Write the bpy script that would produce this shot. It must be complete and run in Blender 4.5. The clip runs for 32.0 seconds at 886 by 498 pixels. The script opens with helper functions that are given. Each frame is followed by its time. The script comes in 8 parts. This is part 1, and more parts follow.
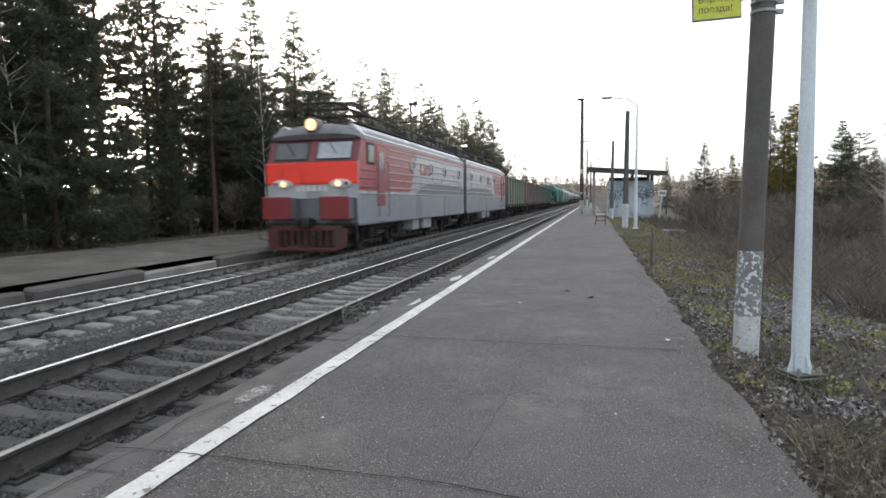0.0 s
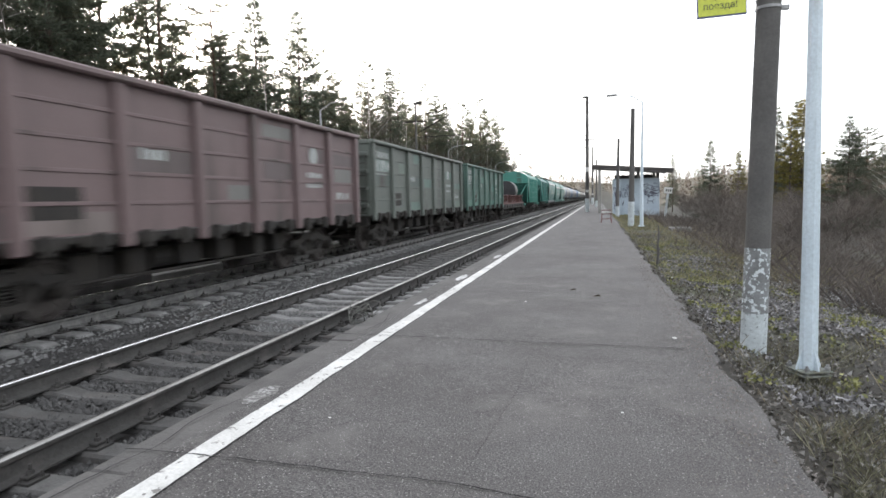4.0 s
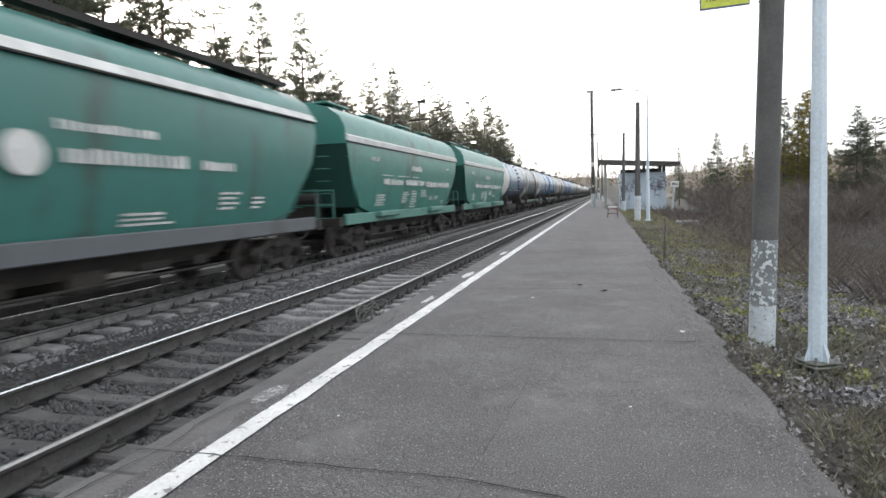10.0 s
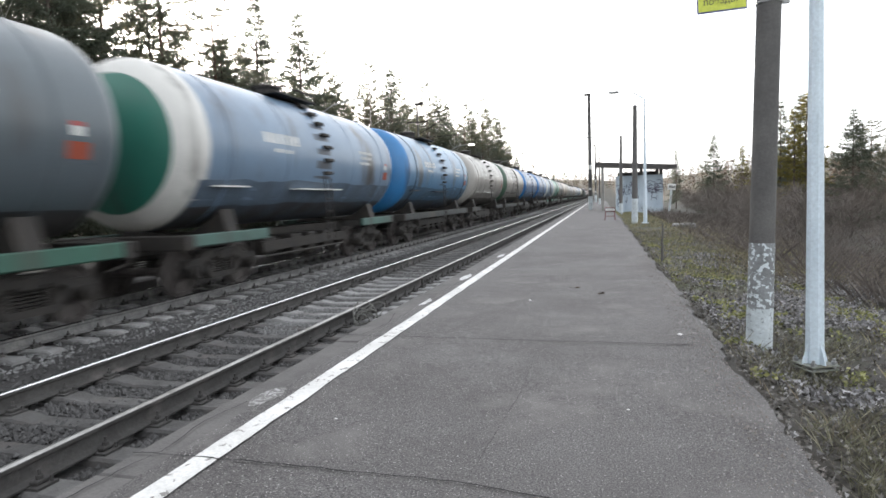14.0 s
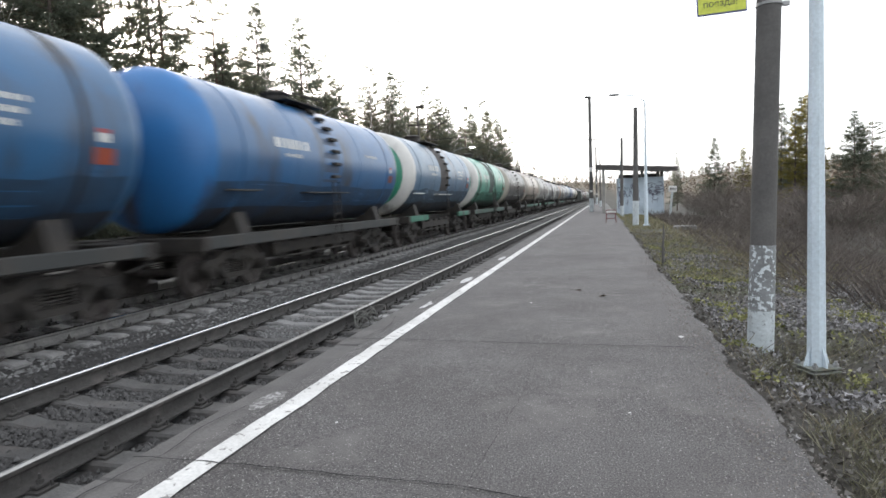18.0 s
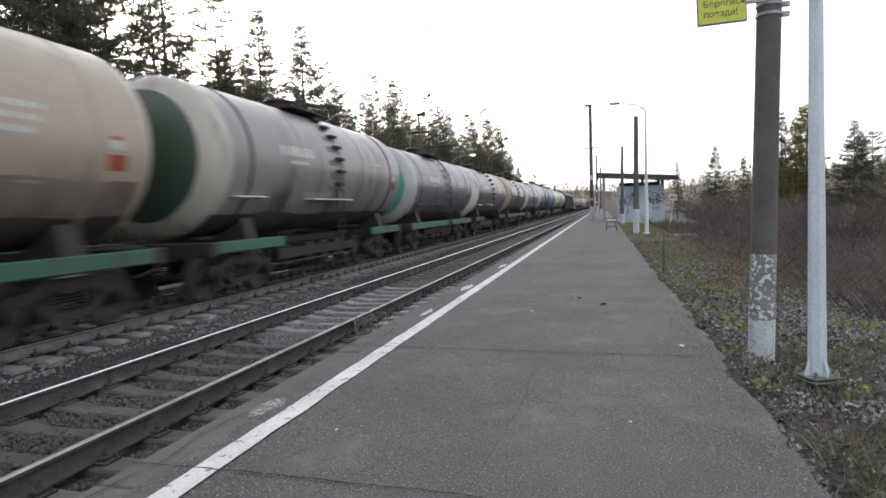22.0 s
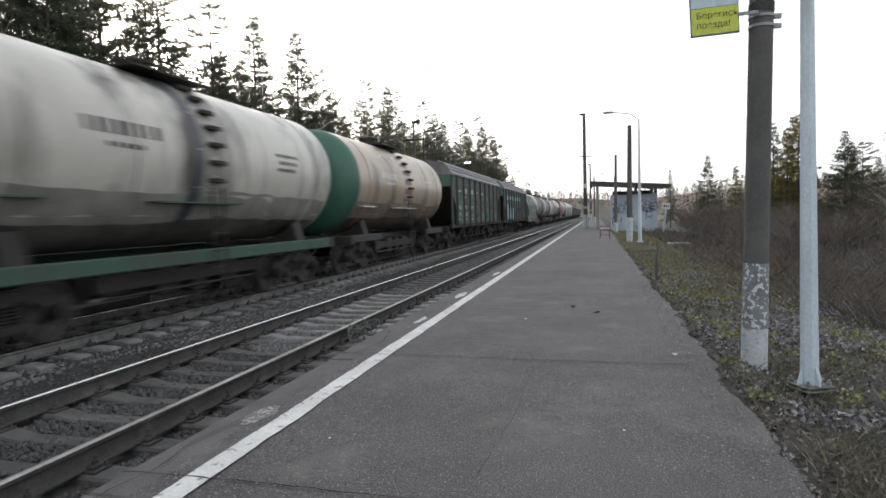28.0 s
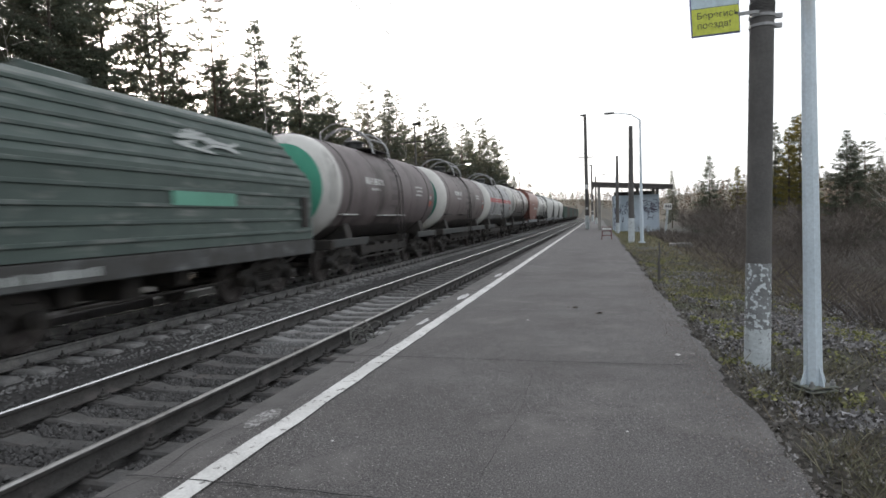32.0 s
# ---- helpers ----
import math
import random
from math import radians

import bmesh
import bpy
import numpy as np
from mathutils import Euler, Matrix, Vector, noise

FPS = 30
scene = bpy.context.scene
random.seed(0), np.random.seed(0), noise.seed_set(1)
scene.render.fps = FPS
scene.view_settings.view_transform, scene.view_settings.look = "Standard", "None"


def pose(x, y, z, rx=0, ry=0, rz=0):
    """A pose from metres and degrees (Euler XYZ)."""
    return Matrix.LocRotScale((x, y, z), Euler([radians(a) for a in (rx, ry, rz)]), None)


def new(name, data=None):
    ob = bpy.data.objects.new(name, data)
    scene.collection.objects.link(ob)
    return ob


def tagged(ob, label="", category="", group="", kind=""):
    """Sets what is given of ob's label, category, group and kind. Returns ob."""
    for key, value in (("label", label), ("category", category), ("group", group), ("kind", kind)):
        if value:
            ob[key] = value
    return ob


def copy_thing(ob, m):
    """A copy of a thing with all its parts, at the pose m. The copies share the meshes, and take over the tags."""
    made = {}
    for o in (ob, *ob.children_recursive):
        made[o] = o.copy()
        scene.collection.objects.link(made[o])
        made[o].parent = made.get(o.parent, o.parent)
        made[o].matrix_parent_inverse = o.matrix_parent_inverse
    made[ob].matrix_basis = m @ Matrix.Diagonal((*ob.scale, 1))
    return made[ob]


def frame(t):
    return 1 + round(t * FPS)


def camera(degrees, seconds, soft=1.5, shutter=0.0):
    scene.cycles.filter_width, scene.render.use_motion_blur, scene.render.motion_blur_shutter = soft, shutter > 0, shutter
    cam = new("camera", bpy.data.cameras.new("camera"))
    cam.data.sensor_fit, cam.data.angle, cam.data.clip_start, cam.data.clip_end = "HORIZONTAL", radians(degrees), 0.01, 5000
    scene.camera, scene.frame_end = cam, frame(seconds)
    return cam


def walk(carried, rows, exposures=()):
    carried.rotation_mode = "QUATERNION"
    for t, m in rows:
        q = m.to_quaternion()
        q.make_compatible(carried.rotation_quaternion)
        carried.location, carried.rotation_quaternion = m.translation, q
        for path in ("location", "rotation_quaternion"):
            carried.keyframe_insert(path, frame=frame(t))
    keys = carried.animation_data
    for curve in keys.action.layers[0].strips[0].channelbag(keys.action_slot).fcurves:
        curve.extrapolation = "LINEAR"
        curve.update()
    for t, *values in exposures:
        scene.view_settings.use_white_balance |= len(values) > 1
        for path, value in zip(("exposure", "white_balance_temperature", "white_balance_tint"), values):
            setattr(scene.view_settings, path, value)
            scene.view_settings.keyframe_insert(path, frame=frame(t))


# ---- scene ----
cam = camera(74.52, 32.0, 1.6, 0.5)
# seconds, eye x, y, z, turn to the left, tilt down, lean to the right
PATH = [
    (0.0, -0.0, 0.0, 1.407, 14.373, 4.709, 0.744),
    (0.5, -0.002, 0.003, 1.408, 14.452, 4.717, 0.694),
    (1.0, -0.005, 0.002, 1.408, 14.515, 4.725, 0.624),
    (1.5, -0.002, 0.001, 1.41, 14.6, 4.739, 0.749),
    (2.0, 0.0, -0.002, 1.411, 14.666, 4.747, 0.984),
    (2.5, -0.001, -0.0, 1.409, 14.736, 4.735, 1.117),
    (3.0, -0.0, -0.001, 1.411, 14.806, 4.73, 1.209),
    (3.5, 0.001, -0.002, 1.412, 14.881, 4.754, 1.153),
    (5.5, 0.003, -0.002, 1.409, 15.163, 4.873, 1.678),
    (6.0, 0.001, -0.001, 1.408, 15.183, 4.922, 1.749),
    (6.5, 0.005, -0.002, 1.409, 15.247, 4.969, 1.759),
    (7.0, 0.006, -0.004, 1.407, 15.316, 4.998, 1.846),
    (7.5, 0.006, -0.004, 1.406, 15.36, 5.004, 2.086),
    (8.0, 0.009, -0.006, 1.408, 15.432, 5.005, 2.174),
    (8.5, 0.01, -0.007, 1.408, 15.467, 4.992, 2.227),
    (9.0, 0.009, -0.007, 1.408, 15.514, 4.999, 2.179),
    (9.5, 0.008, -0.007, 1.407, 15.55, 5.011, 2.093),
    (10.0, 0.012, -0.007, 1.407, 15.582, 4.968, 2.271),
    (10.5, 0.013, -0.011, 1.407, 15.571, 4.93, 2.497),
    (11.0, 0.014, -0.012, 1.407, 15.517, 4.845, 2.565),
    (11.5, 0.016, -0.011, 1.408, 15.468, 4.794, 2.436),
    (12.0, 0.015, -0.011, 1.408, 15.407, 4.746, 2.298),
    (12.5, 0.017, -0.009, 1.407, 15.382, 4.722, 2.352),
    (13.0, 0.012, -0.003, 1.408, 15.323, 4.73, 2.408),
    (13.5, 0.006, -0.004, 1.408, 15.303, 4.735, 2.309),
    (14.0, 0.007, -0.005, 1.409, 15.318, 4.746, 2.179),
    (14.5, 0.011, -0.002, 1.411, 15.349, 4.76, 2.231),
    (16.5, 0.008, -0.002, 1.41, 15.382, 4.634, 2.196),
    (17.0, 0.012, -0.004, 1.41, 15.408, 4.596, 2.324),
    (17.5, 0.012, -0.003, 1.411, 15.415, 4.568, 2.392),
    (18.0, 0.011, -0.001, 1.412, 15.412, 4.485, 2.322),
    (18.5, 0.012, -0.003, 1.414, 15.419, 4.283, 2.282),
    (19.0, 0.014, -0.007, 1.415, 15.441, 4.157, 2.093),
    (19.5, 0.012, -0.008, 1.416, 15.447, 4.062, 2.109),
    (20.0, 0.011, -0.009, 1.414, 15.455, 3.972, 2.125),
    (20.5, 0.007, -0.004, 1.412, 15.45, 3.909, 2.071),
    (21.0, 0.005, -0.005, 1.414, 15.424, 3.891, 1.91),
    (21.5, 0.008, -0.009, 1.415, 15.443, 3.842, 1.941),
    (22.0, 0.009, -0.009, 1.414, 15.421, 3.771, 2.034),
    (22.5, 0.011, -0.011, 1.414, 15.372, 3.701, 1.975),
    (23.0, 0.01, -0.009, 1.414, 15.224, 3.625, 1.862),
    (23.5, 0.008, -0.011, 1.415, 15.111, 3.617, 1.835),
    (24.0, 0.008, -0.013, 1.416, 15.026, 3.557, 1.706),
    (24.5, 0.01, -0.009, 1.415, 14.955, 3.462, 1.667),
    (25.0, 0.009, -0.01, 1.417, 14.925, 3.373, 1.73),
    (25.5, 0.005, -0.014, 1.416, 14.885, 3.286, 1.654),
    (27.5, 0.007, -0.014, 1.419, 14.813, 3.093, 1.764),
    (28.0, 0.004, -0.012, 1.418, 14.797, 3.076, 1.715),
    (28.5, 0.001, -0.01, 1.42, 14.813, 3.1, 1.646),
    (29.0, 0.001, -0.008, 1.419, 14.82, 3.068, 1.724),
    (29.5, 0.001, -0.008, 1.417, 14.847, 3.036, 1.731),
    (30.0, 0.002, -0.011, 1.42, 14.865, 3.038, 1.817),
    (30.5, 0.008, -0.011, 1.419, 14.915, 2.985, 1.865),
    (31.0, 0.007, -0.013, 1.421, 14.926, 2.956, 1.928),
    (31.5, 0.006, -0.009, 1.42, 14.949, 2.931, 1.999),
    (32.0, 0.004, -0.008, 1.419, 14.967, 2.903, 2.059),
]
walk(cam, [(t, Matrix.Translation((x, y, z)) @ pose(0, 0, 0, 90 - down, 0, turn) @ pose(0, 0, 0, 0, 0, -lean))
           for t, x, y, z, turn, down, lean in PATH],
     exposures=[(0.0, 2.51), (1.0, 2.44), (3.0, 2.84), (6.0, 2.91), (10.0, 2.86), (13.0, 2.98), (18.0, 2.84), (20.0, 2.61), (22.0, 2.48), (25.0, 2.38), (28.0, 2.26), (29.0, 2.16), (32.0, 2.24)])

# ---- light: low evening sun through the forest, pale sky ----
SUN_TURN, SUN_UP = 42.6, 8.0   # degrees to the left of the line, degrees up
world = bpy.data.worlds.new("world")
scene.world = world
world.use_nodes = True
wn = world.node_tree.nodes
sky = wn.new("ShaderNodeTexSky")
sky.sky_type, sky.sun_disc = "NISHITA", False
sky.sun_elevation, sky.sun_rotation = radians(SUN_UP), radians(-SUN_TURN)
sky.air_density, sky.dust_density, sky.ozone_density = 1.0, 3.0, 1.0
wn["Background"].inputs["Strength"].default_value = 0.15
haze = wn.new("ShaderNodeHueSaturation")         # thin haze takes most colour out of the sky
haze.inputs["Saturation"].default_value = 0.3
world.node_tree.links.new(sky.outputs["Color"], haze.inputs["Color"])
veil = wn.new("ShaderNodeMix")                   # an even veil of high thin cloud
veil.data_type = "RGBA"
veil.inputs[0].default_value = 0.72
veil.inputs[7].default_value = (1.54, 1.60, 1.70, 1.0)
world.node_tree.links.new(haze.outputs["Color"], veil.inputs[6])
way = wn.new("ShaderNodeTexCoord")               # the sun's disc and the bright haze close round it
aim = wn.new("ShaderNodeVectorMath")
aim.operation = "DOT_PRODUCT"
aim.inputs[1].default_value = (-math.sin(radians(SUN_TURN)) * math.cos(radians(SUN_UP)), math.cos(radians(SUN_TURN)) * math.cos(radians(SUN_UP)), math.sin(radians(SUN_UP)))
world.node_tree.links.new(way.outputs["Generated"], aim.inputs[0])
bright = veil.outputs[2]
for power, much, tint in ((30000.0, 60.0, (1.0, 0.86, 0.62, 1.0)), (900.0, 5.0, (1.0, 0.74, 0.42, 1.0)), (60.0, 1.2, (1.0, 0.8, 0.55, 1.0))):
    fall = wn.new("ShaderNodeMath")
    fall.operation = "POWER"
    fall.inputs[1].default_value = power
    fall.use_clamp = True
    world.node_tree.links.new(aim.outputs["Value"], fall.inputs[0])
    gain = wn.new("ShaderNodeMath")
    gain.operation = "MULTIPLY"
    gain.inputs[1].default_value = much
    world.node_tree.links.new(fall.outputs[0], gain.inputs[0])
    glare = wn.new("ShaderNodeVectorMath")
    glare.operation = "MULTIPLY_ADD"
    glare.inputs[1].default_value = tint[:3]
    world.node_tree.links.new(gain.outputs[0], glare.inputs[0])
    world.node_tree.links.new(bright, glare.inputs[2])
    bright = glare.outputs[0]
world.node_tree.links.new(bright, wn["Background"].inputs["Color"])
sun = new("sun", bpy.data.lights.new("sun", "SUN"))
sun.data.energy, sun.data.angle, sun.data.color = 1.1, radians(1.5), (1.0, 0.78, 0.55)
sun.matrix_world = Matrix.Rotation(radians(SUN_TURN), 4, "Z") @ Matrix.Rotation(radians(-(90 - SUN_UP)), 4, "X")

# ---- mesh and material helpers ----
class Geo:
    """Gathers vertices and faces of one part."""

    def __init__(self):
        self.v, self.f = [], []

    def add(self, vs, fs):
        n = len(self.v)
        self.v.extend(vs)
        self.f.extend([tuple(i + n for i in f) for f in fs])
        return self

    def box(self, x0, x1, y0, y1, z0, z1, b=0.0, m=None):
        """A box; b: chamfer of its edges; m: a matrix to place it."""
        lo, hi = (x0, y0, z0), (x1, y1, z1)
        if b <= 0:
            vs = [((x0, x1)[i & 1], (y0, y1)[i >> 1 & 1], (z0, z1)[i >> 2]) for i in range(8)]
            fs = [(0, 2, 3, 1), (4, 5, 7, 6), (0, 1, 5, 4), (2, 6, 7, 3), (0, 4, 6, 2), (1, 3, 7, 5)]
        else:
            vs, idx = [], {}
            for c in range(8):
                s = (c & 1, c >> 1 & 1, c >> 2)
                for a in range(3):
                    idx[c, a] = len(vs)
                    vs.append(tuple((hi[k] if s[k] else lo[k]) + (0 if k == a else (-b if s[k] else b)) for k in range(3)))
            fs = []
            for a in range(3):
                p, q = (a + 1) % 3, (a + 2) % 3
                for s in (0, 1):
                    cs = [(s << a) | (i << p) | (j << q) for i, j in ((0, 0), (1, 0), (1, 1), (0, 1))]
                    ring = [idx[c, a] for c in cs]
                    fs.append(tuple(ring if s else ring[::-1]))
                for i, j in ((0, 0), (1, 0), (1, 1), (0, 1)):
                    c0 = (i << p) | (j << q)
                    c1 = c0 | (1 << a)
                    e = (idx[c0, p], idx[c1, p], idx[c1, q], idx[c0, q])
                    fs.append(e if (i ^ j) else e[::-1])
            for c in range(8):
                t = (idx[c, 0], idx[c, 1], idx[c, 2])
                odd = (c & 1) ^ (c >> 1 & 1) ^ (c >> 2)
                fs.append(t if odd else t[::-1])
        if m is not None:
            vs = [tuple(m @ Vector(p)) for p in vs]
        return self.add(vs, fs)

    def rings(self, rs, caps=True, closed=True):
        """Skins rings of equal length."""
        n = len(rs[0])
        vs = [tuple(p) for r in rs for p in r]
        fs = []
        for k in range(len(rs) - 1):
            for i in range(n if closed else n - 1):
                j = (i + 1) % n
                fs.append((k * n + i, k * n + j, (k + 1) * n + j, (k + 1) * n + i))
        if caps and closed:
            fs.append(tuple(range(n))[::-1])
            fs.append(tuple((len(rs) - 1) * n + i for i in range(n)))
        return self.add(vs, fs)

    def prism(self, outline, y0, y1, axis="y", caps=True):
        """An outline of (a, b) pairs drawn out along an axis: y: (x, z); x: (y, z); z: (x, y)."""
        put = {"y": lambda a, b, c: (a, c, b), "x": lambda a, b, c: (c, a, b), "z": lambda a, b, c: (a, b, c)}[axis]
        return self.rings([[put(a, b, c) for a, b in outline] for c in (y0, y1)], caps)

    def cyl(self, p0, p1, r, n=10, r2=None, caps=True):
        p0, p1 = Vector(p0), Vector(p1)
        d = (p1 - p0).normalized()
        u = d.cross(Vector((0, 0, 1)) if abs(d.z) < 0.9 else Vector((1, 0, 0))).normalized()
        w = d.cross(u)
        r2 = r if r2 is None else r2
        rs = []
        for p, q in ((p0, r), (p1, r2)):
            rs.append([p + q * (math.cos(a) * u + math.sin(a) * w) for a in (2 * math.pi * i / n for i in range(n))])
        return self.rings(rs, caps)

    def tube(self, pts, r, n=6):
        for a, b in zip(pts, pts[1:]):
            self.cyl(a, b, r, n)
        return self

    def spin(self, prof, c=(0, 0, 0), n=20, axis="y"):
        """A profile of (radius, along) pairs turned round an axis through c."""
        rs = []
        for r, h in prof:
            ring = []
            for i in range(n):
                a = 2 * math.pi * i / n
                p = {"y": (r * math.cos(a), h, r * math.sin(a)), "z": (r * math.cos(a), r * math.sin(a), h),
                     "x": (h, r * math.cos(a), r * math.sin(a))}[axis]
                ring.append((c[0] + p[0], c[1] + p[1], c[2] + p[2]))
            rs.append(ring)
        return self.rings(rs)

    def mesh(self, name, mat, smooth=False):
        me = bpy.data.meshes.new(name)
        me.from_pydata(self.v, [], self.f)
        me.materials.append(mat)
        if smooth:
            me.polygons.foreach_set("use_smooth", [True] * len(me.polygons))
            me.set_sharp_from_angle(angle=radians(38))
        me.update()
        return me


def put(name, geo, mat, parent=None, label="", smooth=False, at=None):
    """One mesh object, from a Geo (or a finished mesh), as a part of parent."""
    me = geo.mesh(name, mat, smooth) if isinstance(geo, Geo) else geo
    ob = new(name, me)
    if parent is not None:
        ob.parent = parent
    if at is not None:
        ob.matrix_basis = at
    return tagged(ob, label)


def thing(name, m, label, category, group="", kind=""):
    ob = new(name)
    ob.empty_display_size = 0.3
    ob.matrix_basis = m
    return tagged(ob, label, category, group, kind)


def solid(name, geo, mat, label, category, group="", kind="", smooth=False, at=None):
    """A thing of one mesh."""
    return tagged(put(name, geo, mat, None, "", smooth, at), label, category, group, kind)


MATS = {}


def surf(name, col, col2=None, scale=1.5, rough=0.7, metal=0.0, bump=0.2, grain=30.0, streak=None, speck=None, vary=0.0, spec=0.5, coarse=0.55):
    """A worn surface: two colours in broad patches, fine grain in colour and relief, running dirt, specks.
    streak: (colour, how much, patches a metre, stretch downwards); speck: (colour, cut, specks a metre)."""
    if name in MATS:
        return MATS[name]
    m = MATS[name] = bpy.data.materials.new(name)
    m.use_nodes = True
    nt = m.node_tree
    nodes, link = nt.nodes, nt.links.new
    bsdf = nodes["Principled BSDF"]
    co = nodes.new("ShaderNodeTexCoord")
    info = nodes.new("ShaderNodeObjectInfo")
    shift = nodes.new("ShaderNodeVectorMath")
    shift.operation = "MULTIPLY_ADD"
    link(info.outputs["Random"], shift.inputs[0])
    shift.inputs[1].default_value = (37.0, 53.0, 71.0)
    link(co.outputs["Object"], shift.inputs[2])

    def noise_tex(s, detail=4.0, stretch=None, r=0.6):
        src = shift.outputs[0]
        if stretch:
            mp = nodes.new("ShaderNodeMapping")
            mp.inputs["Scale"].default_value = stretch
            link(src, mp.inputs["Vector"])
            src = mp.outputs[0]
        n = nodes.new("ShaderNodeTexNoise")
        n.inputs["Scale"].default_value, n.inputs["Detail"].default_value, n.inputs["Roughness"].default_value = s, detail, r
        link(src, n.inputs["Vector"])
        return n.outputs["Fac"]

    def ramp(x, a, b):
        n = nodes.new("ShaderNodeMapRange")
        n.inputs["From Min"].default_value, n.inputs["From Max"].default_value = a, b
        link(x, n.inputs["Value"])
        return n.outputs[0]

    def mix(f, a, b, how="MIX"):
        n = nodes.new("ShaderNodeMix")
        n.data_type, n.blend_type = "RGBA", how
        for sock, x in ((n.inputs[0], f), (n.inputs[6], a), (n.inputs[7], b)):
            if isinstance(x, bpy.types.NodeSocket):
                link(x, sock)
            else:
                sock.default_value = x if isinstance(x, float) else (*x, 1.0)
        return n.outputs[2]

    c2 = col2 or tuple(0.75 * c for c in col)
    c = mix(ramp(noise_tex(scale), 0.35, 0.65), col, c2)
    fine = noise_tex(grain, 5.0)
    c = mix(coarse, c, mix(ramp(fine, 0.3, 0.7) if coarse < 0.8 else ramp(fine, 0.37, 0.63), (0.6, 0.6, 0.6) if coarse < 0.8 else (0.35, 0.35, 0.35), (1.0, 1.0, 1.0) if coarse < 0.8 else (1.45, 1.45, 1.45)), "MULTIPLY")
    if streak:
        sc, much, per, down = streak
        c = mix(ramp(noise_tex(per, 5.0, (1, 1, down)), 0.62 - 0.3 * much, 0.78 - 0.2 * much), c, sc)
    if speck:
        pc, cut, per = speck
        c = mix(ramp(noise_tex(per, 3.0), cut, cut + 0.03), c, pc)
    if vary:
        v = nodes.new("ShaderNodeMapRange")
        v.inputs["To Min"].default_value, v.inputs["To Max"].default_value = 1 - vary, 1 + vary
        link(info.outputs["Random"], v.inputs["Value"])
        k = nodes.new("ShaderNodeVectorMath")
        k.operation = "SCALE"
        link(c, k.inputs[0])
        link(v.outputs[0], k.inputs["Scale"])
        c = k.outputs[0]
    link(c, bsdf.inputs["Base Color"])
    rr = nodes.new("ShaderNodeMapRange")
    rr.inputs["To Min"].default_value, rr.inputs["To Max"].default_value = max(0.03, rough - 0.12), min(1.0, rough + 0.12)
    link(noise_tex(scale * 4), rr.inputs["Value"])
    link(rr.outputs[0], bsdf.inputs["Roughness"])
    bsdf.inputs["Metallic"].default_value = metal
    bsdf.inputs["Specular IOR Level"].default_value = spec
    if bump:
        b = nodes.new("ShaderNodeBump")
        b.inputs["Strength"].default_value, b.inputs["Distance"].default_value = bump, 0.02
        link(fine, b.inputs["Height"])
        link(b.outputs[0], bsdf.inputs["Normal"])
    return m


def glow(name, col, strength):
    """Something that gives off light."""
    if name not in MATS:
        m = MATS[name] = bpy.data.materials.new(name)
        m.use_nodes = True
        b = m.node_tree.nodes["Principled BSDF"]
        b.inputs["Base Color"].default_value = (*col, 1)
        b.inputs["Emission Color"].default_value = (*col, 1)
        b.inputs["Emission Strength"].default_value = strength
    return MATS[name]


DIRT = (0.045, 0.038, 0.032)
GALV = surf("galvanised_steel", (0.34, 0.34, 0.34), (0.25, 0.25, 0.25), 4, 0.5, 0.7, 0.1)
STEEL = surf("dark_steel", (0.023, 0.021, 0.02), (0.042, 0.036, 0.031), 3, 0.75, 0.2, 0.3)
RUST = surf("rusty_steel", (0.09, 0.05, 0.035), (0.05, 0.035, 0.03), 4, 0.85, 0.1, 0.4)
RAIL = surf("rail_web", (0.07, 0.067, 0.064), (0.05, 0.047, 0.045), 5, 0.85, 0.0, 0.3, streak=((0.10, 0.09, 0.085), 0.25, 3, 1), spec=0.25)
DUSTRAIL = surf("dusty_rail_web", (0.15, 0.147, 0.143), (0.095, 0.092, 0.09), 5, 0.85, 0.0, 0.3, streak=((0.2, 0.19, 0.18), 0.3, 3, 1), spec=0.25)
DULLHEAD = surf("dull_rail_head", (0.4, 0.395, 0.385), (0.24, 0.23, 0.22), 2, 0.45, 1.0, 0.05)
POLISH = surf("polished_rail_head", (0.82, 0.82, 0.83), (0.7, 0.7, 0.7), 3, 0.24, 1.0, 0.0)
WHEEL = surf("wheel_steel", (0.10, 0.09, 0.085), (0.05, 0.042, 0.04), 4, 0.6, 0.6, 0.2)
ASPHALT = surf("platform_asphalt", (0.124, 0.117, 0.115), (0.088, 0.081, 0.079), 0.9, 0.88, 0, 0.7, 100.0,
               streak=((0.148, 0.139, 0.135), 0.3, 1.8, 1), speck=((0.4, 0.385, 0.375), 0.64, 75.0), coarse=1.0)
KERB = surf("platform_edge_concrete", (0.13, 0.122, 0.118), (0.085, 0.08, 0.078), 1.2, 0.9, 0, 0.5, 40)
CONCRETE = surf("weathered_concrete", (0.30, 0.29, 0.275), (0.2, 0.195, 0.185), 1.6, 0.9, 0, 0.4, 35, streak=((0.12, 0.11, 0.1), 0.3, 1.5, 0.3))
SLEEPER = surf("sleeper_concrete", (0.11, 0.107, 0.104), (0.06, 0.057, 0.055), 2.2, 0.92, 0, 0.5, 40, streak=((0.09, 0.08, 0.075), 0.4, 2.5, 1), vary=0.18)
BALLAST = surf("ballast_ground", (0.032, 0.03, 0.03), (0.062, 0.059, 0.057), 3.0, 0.95, 0, 1.0, 18.0)
